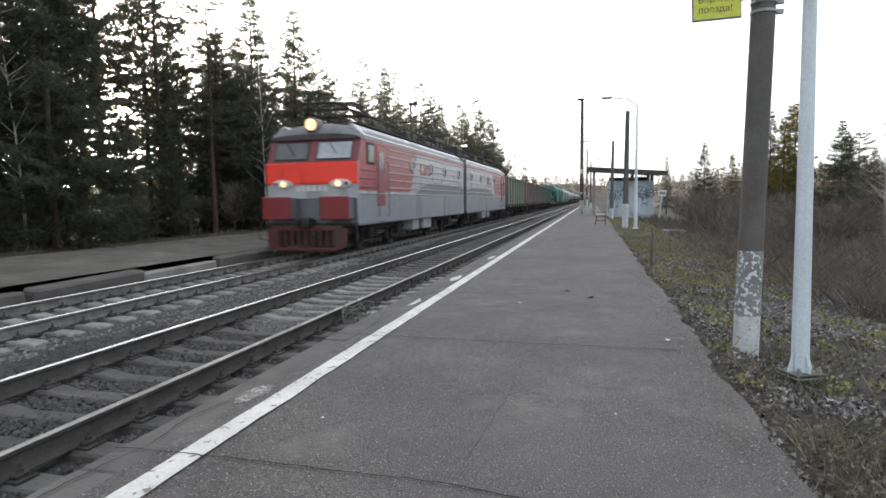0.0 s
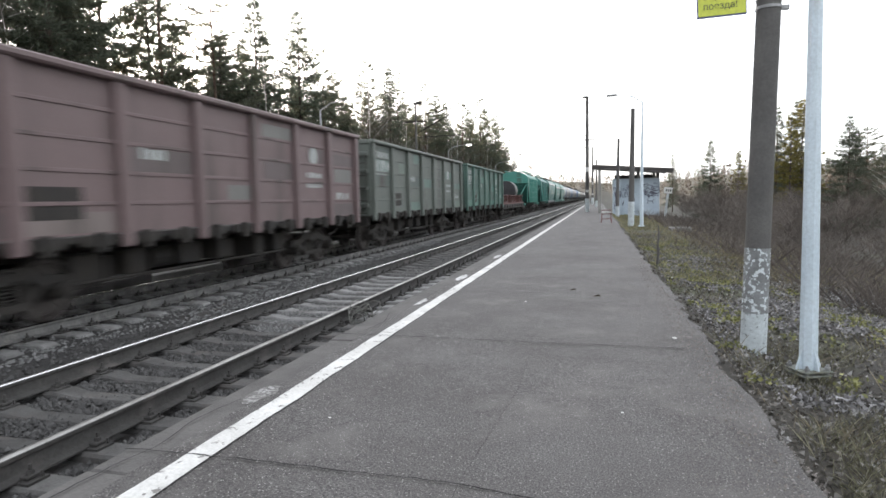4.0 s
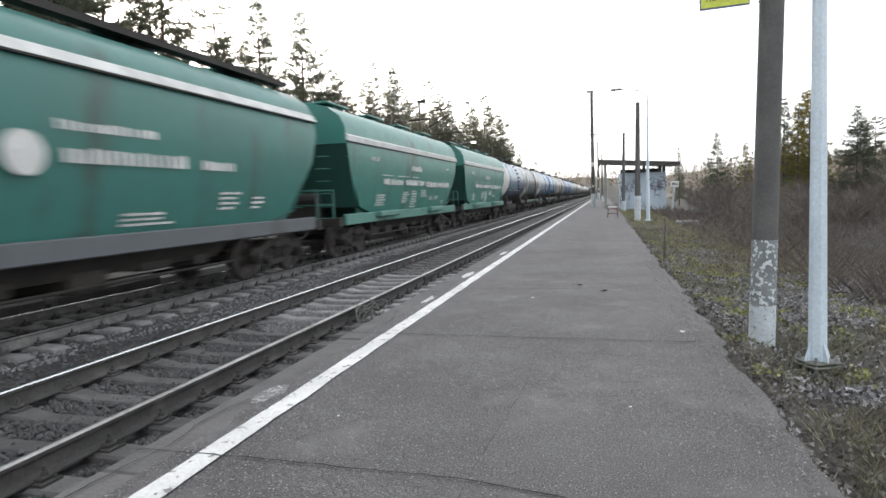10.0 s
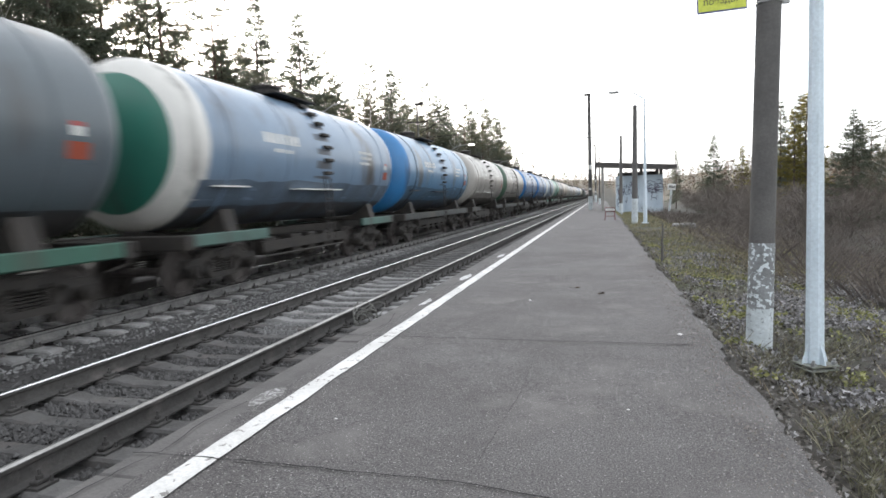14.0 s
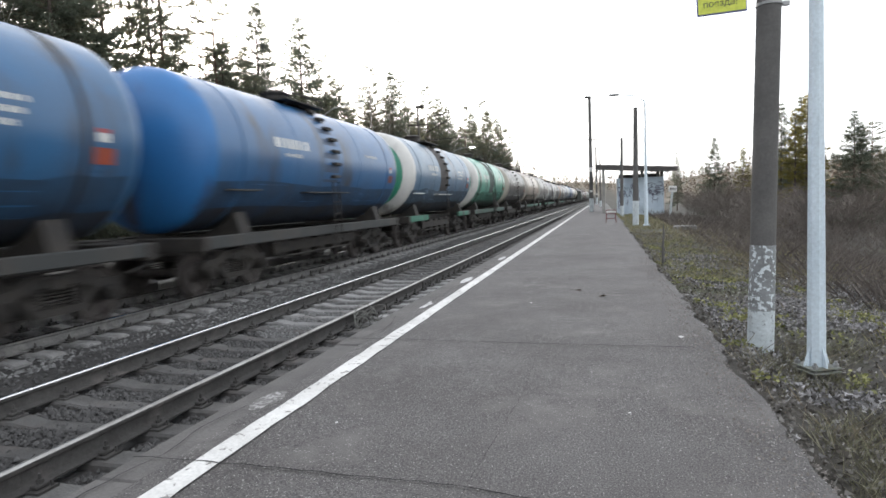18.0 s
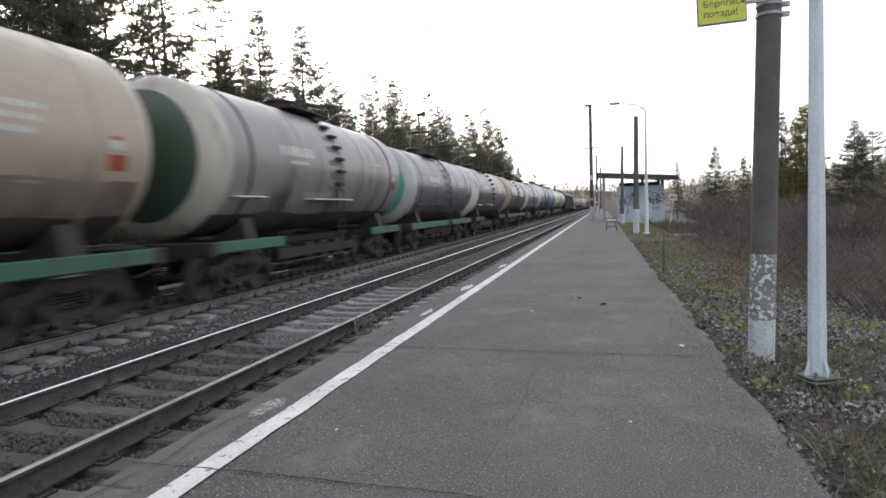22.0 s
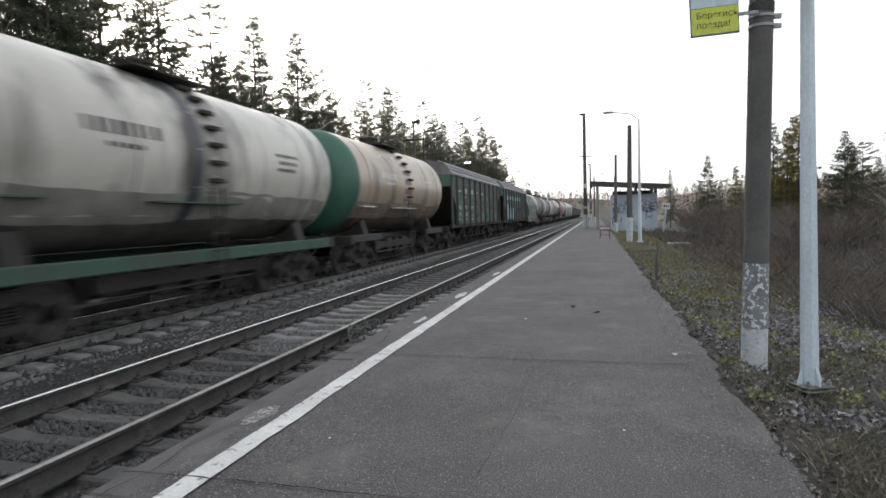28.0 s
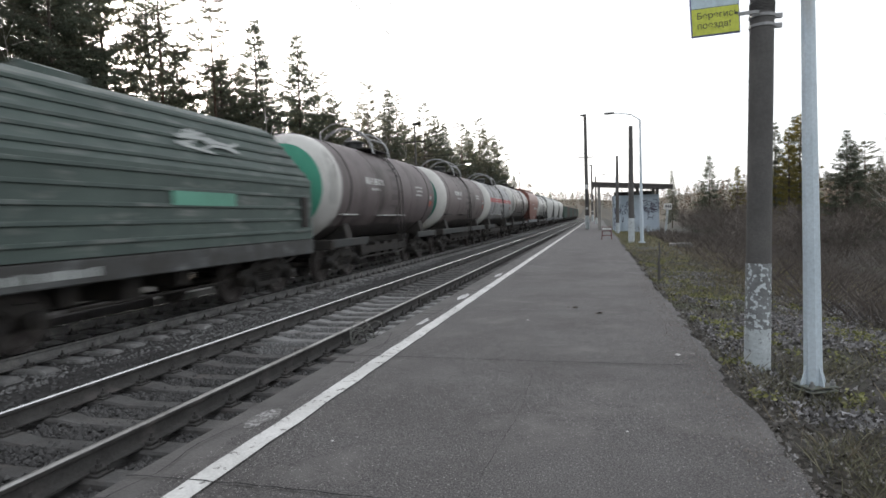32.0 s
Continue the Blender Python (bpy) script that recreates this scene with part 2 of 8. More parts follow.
PALESLEEPER = surf("dusty_sleeper_concrete", (0.27, 0.266, 0.262), (0.16, 0.156, 0.152), 2.2, 0.92, 0, 0.5, 40, streak=((0.11, 0.10, 0.095), 0.35, 2.5, 1), vary=0.18)
WORNLINE = surf("worn_white_paint", (0.72, 0.71, 0.69), (0.55, 0.54, 0.52), 2.0, 0.8, 0, 0.3, 45, speck=((0.2, 0.19, 0.18), 0.62, 16.0))
SOIL = surf("soil", (0.024, 0.021, 0.018), (0.048, 0.042, 0.034), 0.9, 0.97, 0, 0.9, 9.0, streak=((0.055, 0.062, 0.026), 0.35, 0.7, 1))
GRAVEL = surf("far_platform_gravel", (0.15, 0.14, 0.13), (0.085, 0.078, 0.068), 0.8, 0.95, 0, 1.0, 14.0, streak=((0.07, 0.068, 0.045), 0.35, 0.9, 1))

# ---- the setting: ground, tracks, platforms ----
NEAR, FAR = -4.55, -8.65        # track axes, 4.1 m apart
TOP = -0.20                     # top of the near rails; the platform's surface is at 0
TOP_FAR = -0.245                # the far track lies a little lower
rnd = random.Random(7)


def wave(x, y, s=1.0, k=0.0):
    return noise.noise(Vector((x * s, y * s, k)))


def ground_z(x, y):
    """Height of the natural ground."""
    if x < -10.7:
        z = (-0.12 + 0.10 * wave(x, y, 0.3)) * min(1.0, max(0.0, (-x - 16.0) / 1.5)) - 0.4 * (1 - min(1.0, max(0.0, (-x - 16.0) / 1.5))) + max(0.0, -x - 30) * 0.01
    elif x < 0.8:
        z = -0.75
    else:
        z = -0.07 - 0.10 * min(1.0, max(0.0, (x - 1.25) / 0.35)) - 0.95 * min(1.0, max(0.0, (x - 2.6) / 6.0)) + 0.06 * wave(x, y, 0.7)
    far = max(0.0, y - 330)
    z += min(34.0, far * 0.055) * (0.75 + 0.5 * wave(x, y, 0.006))
    if x > 60:
        z += min(14.0, (x - 60) * 0.06)
    return z


def sheet(xs, ys, f):
    g = Geo()
    n = len(xs)
    g.v = [(x, y, f(x, y)) for y in ys for x in xs]
    g.f = [(j * n + i, j * n + i + 1, (j + 1) * n + i + 1, (j + 1) * n + i) for j in range(len(ys) - 1) for i in range(n - 1)]
    return g


xs = [-1800, -900, -500, -300, -200, -140, -100, -75, -55, -42, -34, -28, -24, -21, -19, -17.5, -16.8, -16, -15.5, -14, -12.5, -11.4, -10.9, -10.75, -10.6, 0.7, 0.85, 1.02, 1.2, 1.6, 2.0,
      2.5, 3, 3.5, 4, 5, 6, 7, 8, 10, 12, 15, 20, 27, 35, 45, 60, 80, 110, 160, 240, 400, 700, 1200, 1800]
ys = [-400, -150, -60, -30, -15, -8, -4] + [-2 + 0.6 * i for i in range(40)] + [23, 25, 28, 31, 35, 40, 46, 53, 60, 70, 80, 95, 110, 130, 160, 200, 250, 300,
      340, 380, 430, 500, 600, 750, 1000, 1500, 2200, 3200]
solid("ground", sheet(xs, ys, ground_z), SOIL, "brown autumn soil with patches of grass and moss", "ground", kind="structure", smooth=True)


def bed_z(x, y):
    z = -0.455
    if x > NEAR + 1.25:
        z -= 0.16 * min(1.0, (x - NEAR - 1.25) / 0.45)
    if x < -6.6:
        z -= 0.04 * min(1.0, (-6.6 - x) / 0.5)
    if x < FAR - 1.3:
        z -= 0.12 * min(1.0, (FAR - 1.3 - x) / 0.5)
    return z + 0.025 * wave(x, y, 2.0) + 0.012 * wave(x, y, 7.0)


bx = [-10.75 + 0.14 * i for i in range(58)]
by = [-12, -8, -5, -3] + [-2 + 0.16 * i for i in range(150)] + [22.5 + 0.8 * i for i in range(40)] + [56, 60, 66, 75, 90, 120, 160, 240, 420]
solid("ballast", sheet(bx, by, bed_z), BALLAST, "grey crushed-stone ballast bed under both tracks", "ballast", kind="structure", smooth=True)


def rail_geo(x, y0, y1, head, top):
    g = Geo()
    if head:
        crown = [(0.0345, -0.0125), (0.026, -0.0066), (0.018, -0.003), (0.010, -0.0009), (0.0, 0.0)]
        g.prism([(x - a, top + b) for a, b in crown] + [(x + a, top + b) for a, b in crown[-2::-1]], y0, y1)
    else:
        h = [(0.075, -0.18), (0.075, -0.168), (0.02, -0.148), (0.0095, -0.13), (0.0095, -0.058), (0.035, -0.042), (0.0375, -0.018), (0.034, -0.0135)]
        g.prism([(x + a, top + b) for a, b in h] + [(x - a, top + b) for a, b in h[::-1]], y0, y1)
    return g


def sleeper_geo():
    """A concrete sleeper, lower in the middle, with two rail seats."""
    g = Geo()
    st = [(-1.35, 0.13, -0.03), (-1.25, 0.125, 0.0), (-0.55, 0.125, 0.0), (-0.35, 0.11, -0.035), (0.35, 0.11, -0.035), (0.55, 0.125, 0.0), (1.25, 0.125, 0.0), (1.35, 0.13, -0.03)]
    g.rings([[(x, -w - 0.02, -0.16), (x, w + 0.02, -0.16), (x, w, z - 0.02), (x, w - 0.02, z), (x, -w + 0.02, z), (x, -w, z - 0.02)] for x, w, z in st])
    return g


def clip_geo(s):
    """Baseplate, clamps, bolts and nuts on one side-pair of a rail seat; s: outward side."""
    g = Geo()
    g.box(-0.17, 0.17, -0.08, 0.08, 0.0, 0.018)
    for d in (-1, 1):
        g.box(d * 0.095 - 0.035, d * 0.095 + 0.035, -0.05, 0.05, 0.018, 0.05, 0.008)
        g.cyl((d * 0.10, 0, 0.03), (d * 0.10, 0, 0.115), 0.012, 6)
        g.cyl((d * 0.10, 0, 0.05), (d * 0.10, 0, 0.078), 0.024, 6)
        g.cyl((d * 0.15, 0.045, 0.01), (d * 0.15, 0.045, 0.06), 0.011, 5)
    return g


slab = sleeper_geo().mesh("sleeper", SLEEPER)
pale_slab = sleeper_geo().mesh("sleeper", PALESLEEPER)
clip = clip_geo(1)
PITCH = 0.543


def track(axis, phase, label):
    tr = thing("railway_track", Matrix(), label, "railway track", "tracks through the stop", "structure")
    top = TOP if axis == NEAR else TOP_FAR
    for s in (-1, 1):
        x = axis + s * 0.797
        r = put("rail", rail_geo(x, -14, 420, False, top), DUSTRAIL if axis == FAR else RAIL, tr, "dusty grey steel rail" if axis == FAR else "brown steel rail with a bright worn head", True)
        put("rail_head", rail_geo(x, -14, 420, True, top), DULLHEAD if x > -4 else POLISH, r, "polished running surface", True)
    rest, clips = Geo(), Geo()
    sg = sleeper_geo()
    for i in range(-14, 560):
        y = phase + i * PITCH
        m = Matrix.Translation((axis + rnd.uniform(-0.03, 0.03), y + rnd.uniform(-0.02, 0.02), top - 0.195)) @ pose(0, 0, 0, rnd.uniform(-.6, .6), 0, rnd.uniform(-1.2, 1.2))
        if -6 <= i < 140:
            pale = axis == FAR or 8.2 < y < 13.6      # dust lies on these
            put("sleeper", pale_slab if pale else slab, None, tr, "sleeper pale with dust" if pale else "", at=m)
        else:
            rest.add([tuple(m @ Vector(p)) for p in sg.v], sg.f)
        if i < 100:
            for s in (-1, 1):
                mc = Matrix.Translation((axis + s * 0.797, y, top - 0.194))
                clips.add([tuple(mc @ Vector(p)) for p in clip.v], clip.f)
    tagged(put("sleeper_row", rest, SLEEPER, tr, "sleepers of the farther line"), kind="stuff")
    tagged(put("rail_fastening", clips, RAIL, tr, "rusty baseplates, clamps and bolts"), kind="stuff")
    # fishplates at the rail joints
    for y in (14.9, 39.9, 64.9) if axis == FAR else (12.2, 37.2, 62.2):
        for s in (-1, 1):
            g = Geo()
            for d in (-1, 1):
                x = axis + s * 0.797 + d * 0.03
                g.box(x - 0.018, x + 0.018, y - 0.4, y + 0.4, top - 0.145, top - 0.045, 0.006)
                for k in (-0.3, -0.1, 0.1, 0.3):
                    g.cyl((x + d * 0.01, y + k, top - 0.095), (x + d * 0.05, y + k, top - 0.095), 0.016, 6)
            put("fishplate", g, RAIL, tr, "bolted steel fishplates at a rail joint")
    return tr


track(NEAR, 0.19, "empty railway track beside the platform on pale concrete sleepers")
track(FAR, 0.31, "railway track on concrete sleepers that the freight train runs along")


def stone_mesh(r, seed, whole=True):
    q = random.Random(seed)
    vs = []
    for a in range(5):
        t = 2 * math.pi * a / 5 + q.uniform(-0.3, 0.3)
        vs.append((r * math.cos(t) * q.uniform(0.7, 1.1), r * math.sin(t) * q.uniform(0.7, 1.1), q.uniform(-0.3, 0.3) * r))
    vs += [(q.uniform(-.3, .3) * r, q.uniform(-.3, .3) * r, r * q.uniform(0.5, 0.9)), (0, 0, -r * 0.6)]
    return vs, [(i, (i + 1) % 5, 5) for i in range(5)] + ([((i + 1) % 5, i, 6) for i in range(5)] if whole else [])


def scatter_stones():
    dark, pale = Geo(), Geo()
    kinds = [stone_mesh(1.0, k, False) for k in range(9)]
    for i in range(64000):
        if i < 30000:
            y, x = rnd.uniform(-1.5, 9.5), rnd.uniform(-6.0, -2.85)
        else:
            y, x = -1.5 + 27 * rnd.random() ** 1.4, rnd.uniform(-10.6, -2.85)
        on = abs((y - (0.19 if x > -6.6 else 0.31)) / PITCH % 1 - 0.5) > 0.28
        ax = NEAR if x > -6.6 else FAR
        if on and abs(x - ax) < 1.33 and rnd.random() < 0.86:
            continue
        if abs(abs(x - ax) - 0.797) < 0.1:
            continue
        s = rnd.uniform(0.013, 0.034) * (1 + max(0.0, y - 9) / 30)
        vs, fs = rnd.choice(kinds)
        a = rnd.uniform(0, 6.28)
        c, d = math.cos(a) * s, math.sin(a) * s
        z = bed_z(x, y) + rnd.uniform(0.0, 0.025)
        dusty = x < -6.75 + 0.3 * wave(x, y, 1.2) or 7.6 < y + 1.2 * wave(x, y, 0.8) < 14.2
        (pale if dusty else dark).add([(x + c * p[0] - d * p[1], y + d * p[0] + c * p[1], z + s * p[2]) for p in vs], fs)
    solid("ballast_stones", dark, STONE_ISLAND, "loose angular dark oily ballast stones", "stones", kind="stuff")
    solid("ballast_stones", pale, PALE_ISLAND, "loose angular pale dusty ballast stones", "stones", kind="stuff")


def island(name, cols, rough=0.9, sub=0.0):
    """A surface whose loose pieces differ in colour."""
    m = MATS[name] = bpy.data.materials.new(name)
    m.use_nodes = True
    nt = m.node_tree
    b = nt.nodes["Principled BSDF"]
    ge = nt.nodes.new("ShaderNodeNewGeometry")
    r = nt.nodes.new("ShaderNodeValToRGB")
    el = r.color_ramp.elements
    for i, c in enumerate(cols):
        e = el[i] if i < 2 else el.new(1.0)
        e.color = (*c, 1)
    for i in range(len(cols)):
        el[i].position = i / max(1, len(cols) - 1)
    nz = nt.nodes.new("ShaderNodeTexNoise")
    nz.inputs["Scale"].default_value = 25.0
    mx = nt.nodes.new("ShaderNodeMix")
    mx.data_type, mx.blend_type = "RGBA", "MULTIPLY"
    mx.inputs[0].default_value = 0.6
    nt.links.new(ge.outputs["Random Per Island"], r.inputs[0])
    nt.links.new(r.outputs[0], mx.inputs[6])
    nt.links.new(nz.outputs["Fac"], mx.inputs[7])
    nt.links.new(mx.outputs[2], b.inputs["Base Color"])
    b.inputs["Roughness"].default_value = rough
    b.inputs["Specular IOR Level"].default_value = 0.25
    if sub:          # thin leaves let light through
        tl = nt.nodes.new("ShaderNodeBsdfTranslucent")
        ms = nt.nodes.new("ShaderNodeMixShader")
        ms.inputs[0].default_value = sub
        nt.links.new(mx.outputs[2], tl.inputs["Color"])
        nt.links.new(b.outputs[0], ms.inputs[1])
        nt.links.new(tl.outputs[0], ms.inputs[2])
        nt.links.new(ms.outputs[0], nt.nodes["Material Output"].inputs["Surface"])
    return m


STONE_ISLAND = island("loose_stone", [(0.045, 0.043, 0.043), (0.095, 0.092, 0.091), (0.068, 0.066, 0.065), (0.14, 0.137, 0.135)], 0.6)
PALE_ISLAND = island("dusty_stone", [(0.14, 0.138, 0.138), (0.24, 0.237, 0.235), (0.18, 0.178, 0.176), (0.31, 0.307, 0.305)])
scatter_stones()

# the platform
LEFT, RIGHT = -2.68, 1.05


def plat_z(x, y):
    return 0.006 * wave(x, y, 0.5) - 0.004


def platform():
    pf = thing("platform", Matrix(), "low grey asphalt platform with a worn white safety line", "platform", kind="structure")
    g = Geo()
    px = [-2.42 + 0.31 * i for i in range(11)] + [0.9]
    py = [-8 + 0.5 * i for i in range(16)] + [0.12 * i for i in range(150)] + [18 + 0.5 * i for i in range(28)] + [32 + 3 * i for i in range(35)]
    n = len(px) + 1
    vs = []
    for y in py:
        e = RIGHT + 0.08 * wave(3, y, 0.9) + 0.07 * wave(8, y, 3.0) + 0.035 * wave(5, y, 9.0)
        vs += [(x, y, plat_z(x, y)) for x in px] + [(e, y, -0.03)]
    g.add(vs, [(j * n + i, j * n + i + 1, (j + 1) * n + i + 1, (j + 1) * n + i) for j in range(len(py) - 1) for i in range(n - 1)])
    side = [((vs[j * n + n - 1]), (vs[j * n + n - 1][0] + 0.05, vs[j * n + n - 1][1], -0.4)) for j in range(len(py))]
    g.add([p for s in side for p in s], [(2 * j, 2 * j + 1, 2 * j + 3, 2 * j + 2) for j in range(len(py) - 1)])
    put("asphalt_surface", g, ASPHALT, pf, "worn grey asphalt with fine chippings", True)
    # edge slabs, each a little uneven
    ed = Geo().box(-0.135, 0.135, -1.485, 1.485, -0.22, 0, 0.012).mesh("edge_slab", KERB)
    for i in range(45):
        put("edge_slab", ed, None, pf, at=Matrix.Translation((LEFT + 0.135 + rnd.uniform(-0.012, 0.012), -5.0 + 2.98 * i, rnd.uniform(-0.008, 0.003))) @ pose(0, 0, 0, 0, rnd.uniform(-1, 1), rnd.uniform(-0.2, 0.2)))
    wall = Geo()
    wall.box(LEFT + 0.06, LEFT + 0.2, -8, 132, -0.8, -0.2)
    wall.box(LEFT + 0.2, RIGHT - 0.1, -8, 132, -0.75, -0.06)
    put("platform_base", wall, KERB, pf, "dark concrete base under the edge")
    # the white line with ragged borders
    def ragged(x0, w, y0, y1, step, amp):
        q = Geo()
        k = int((y1 - y0) / step)
        vs = []
        for i in range(k + 1):
            y = y0 + (y1 - y0) * i / k
            a = x0 + amp * wave(1, y, 2.3) + 0.5 * amp * wave(5, y, 9.0)
            b = x0 + w + amp * wave(11, y, 2.0) + 0.5 * amp * wave(15, y, 8.0)
            vs += [(a, y, 0.006), (b, y, 0.006)]
        return q.add(vs, [(2 * i, 2 * i + 1, 2 * i + 3, 2 * i + 2) for i in range(k)])
    put("safety_line", ragged(-2.26, 0.16, -6, 130, 0.07, 0.014), WORNLINE, pf, "worn white painted line with chipped borders")
    def blot(cx, cy, rx, ry, seed):
        q = random.Random(seed)
        n = 40
        vs = [(cx, cy, 0.0035 + plat_z(cx, cy))]
        for i in range(n):
            a = 2 * math.pi * i / n
            r = 0.9 + 0.25 * wave(math.cos(a) * 2 + seed, math.sin(a) * 2, 1.0)
            vs.append((cx + rx * r * math.cos(a), cy + ry * r * math.sin(a), 0.0035 + plat_z(cx + rx * r * math.cos(a), cy + ry * r * math.sin(a))))
        return Geo().add(vs, [(0, i + 1, (i + 1) % n + 1) for i in range(n)])
    for cx, cy, rx, ry, s in ((-2.43, 3.75, 0.1, 0.24, 3), (-2.42, 7.75, 0.085, 0.3, 4), (-2.4, 10.3, 0.08, 0.45, 5), (-2.4, 14.2, 0.07, 0.5, 6)):
        put("paint_patch", blot(cx, cy, rx, ry, s), PATCH if s == 3 else BRIGHTPATCH, pf, "faint smeared patch of old paint" if s == 3 else "smeared patch of white paint")
    # joints and cracks
    def crack(pts, w, name, label):
        q = Geo()
        vs = []
        fine = []
        for (xa, ya), (xb, yb) in zip(pts, pts[1:]):
            d = math.hypot(xb - xa, yb - ya)
            for i in range(max(2, int(d / 0.06))):
                f = i / max(2, int(d / 0.06))
                fine.append((xa + (xb - xa) * f + 0.02 * wave(xa + f * d, ya, 9.0), ya + (yb - ya) * f + 0.02 * wave(ya, xa + f * d, 9.0)))
        fine.append(pts[-1])
        for i, (x, y) in enumerate(fine):
            a, b = fine[max(0, i - 1)], fine[min(len(fine) - 1, i + 1)]
            tx, ty = b[0] - a[0], b[1] - a[1]
            l = math.hypot(tx, ty) or 1
            ww = w * (0.35 + 0.9 * abs(wave(x, y, 4.0, 3.0)))
            z = max(plat_z(x, y), 0.0) + 0.0085
            vs += [(x - ty / l * ww, y + tx / l * ww, z), (x + ty / l * ww, y - tx / l * ww, z)]
        q.add(vs, [(2 * i, 2 * i + 1, 2 * i + 3, 2 * i + 2) for i in range(len(fine) - 1)])
        put(name, q, CRACK, pf, label)
    for k in range(14):
        y = 2.7 + 2.98 * k
        crack([(-2.66, y), (-1.9, y + rnd.uniform(-.03, .03)), (-0.6, y + rnd.uniform(-.05, .03)), (0.8, y + rnd.uniform(-.05, .1) - (0.3 if k == 0 else 0))], 0.014 if k else 0.009, "slab_joint", "dark open joint across the asphalt")
    crack([(-0.6, 5.6), (-0.57, 4.2), (-0.66, 2.85), (-0.7, 1.6)], 0.0022, "crack", "fine crack running along the asphalt")
    crack([(-2.58, 2.1), (-2.55, 2.6), (-2.5, 2.75), (-2.57, 3.2), (-2.5, 3.6)], 0.007, "crack", "crack through the platform edge")
    crack([(-0.55, 8.5), (-0.6, 11.4), (-0.52, 14.4)], 0.002, "crack", "fine crack running along the asphalt")
    crack([(-2.5, 5.7), (-2.42, 6.3), (-2.55, 6.9)], 0.007, "crack", "crack through the platform edge")
    # grit: loose chippings, thick along the verge
    q = random.Random(77)
    gr = Geo()
    for i in range(12000):
        if i < 9500:
            y = 1.0 + 13 * q.random() ** 1.5
            x = 1.02 - 0.6 * q.random() ** 1.8 + 0.12 * wave(2, y, 0.7)
        else:
            x, y = q.uniform(-1.9, 0.9), 1.0 + 8 * q.random() ** 1.5
        s = q.uniform(0.0015, 0.005) * (1 + 2.5 * (x > 0.75) * q.random() ** 4)
        a = q.uniform(0, 6.28)
        z = max(plat_z(x, y), -0.002) - (0.03 if x > 0.98 else 0.0)
        gr.add([(x + s * math.cos(a + t), y + s * math.sin(a + t), z) for t in (0, 2.1, 4.2)] + [(x, y, z + s * 1.1)], [(0, 1, 3), (1, 2, 3), (2, 0, 3)])
    tagged(put("grit", gr, GRIT, pf, "loose pale and brown chippings"), kind="stuff")
    # bits lying about: white pebbles and leaf scraps
    for x, y, s in ((0.16, 3.87, 0.012), (0.73, 6.02, 0.03), (-0.95, 7.9, 0.02), (-1.7, 3.4, 0.012), (0.35, 2.3, 0.008)):
        vs, fs = stone_mesh(s, int(1000 * s + y))
        solid("pebble", Geo().add([(x + a, y + b, c * 0.6 + s * 0.45) for a, b, c in vs], fs), WORNLINE, "small pale pebble on the asphalt", "pebble", "bits on the platform")
    for x, y, s in ((-0.36, 9.05, 0.11), (0.0, 8.5, 0.07)):
        q = random.Random(int(y * 10))
        for _ in range(1):
            g2 = Geo()
            for k in range(7):
                a, r = q.uniform(0, 6.28), q.uniform(0, s)
                lx, ly, e = x + r * math.cos(a), y + r * math.sin(a), q.uniform(0.02, 0.05)
                t = q.uniform(0, 6.28)
                g2.add([(lx + e * math.cos(t), ly + e * math.sin(t), 0.006), (lx + 0.4 * e * math.cos(t + 1.6), ly + 0.4 * e * math.sin(t + 1.6), 0.02),
                        (lx - e * math.cos(t), ly - e * math.sin(t), 0.008), (lx + 0.4 * e * math.cos(t - 1.6), ly + 0.4 * e * math.sin(t - 1.6), 0.006)], [(0, 1, 2), (0, 2, 3)])
            solid("leaf_litter", g2, DEADLEAF, "small heap of dark dead leaves on the asphalt", "leaves", "bits on the platform")


GRIT = island("grit", [(0.2, 0.18, 0.165), (0.32, 0.29, 0.27), (0.26, 0.23, 0.21), (0.45, 0.43, 0.42)])
BRIGHTPATCH = surf("bright_smeared_paint", (0.66, 0.655, 0.65), (0.5, 0.49, 0.485), 7.0, 0.85, 0, 0.3, 50, speck=((0.17, 0.165, 0.16), 0.57, 26.0))
CRACK = surf("crack_dirt", (0.008, 0.007, 0.007), (0.014, 0.013, 0.012), 6, 1.0, 0, 0.2)
PATCH = surf("smeared_paint", (0.38, 0.37, 0.365), (0.22, 0.21, 0.205), 9.0, 0.85, 0, 0.3, 60, speck=((0.13, 0.125, 0.12), 0.47, 30.0))
DEADLEAF = island("dead_leaf", [(0.03, 0.022, 0.016), (0.09, 0.06, 0.035), (0.05, 0.04, 0.03)])
platform()

# the low far platform behind the train
fp = thing("far_platform", Matrix(), "old low gravel platform with a crumbling concrete edge", "platform", kind="structure")


def fp_z(x, y):
    return -0.13 + 0.025 * wave(x, y, 1.0) + (0.06 if x < -13 else 0.0)


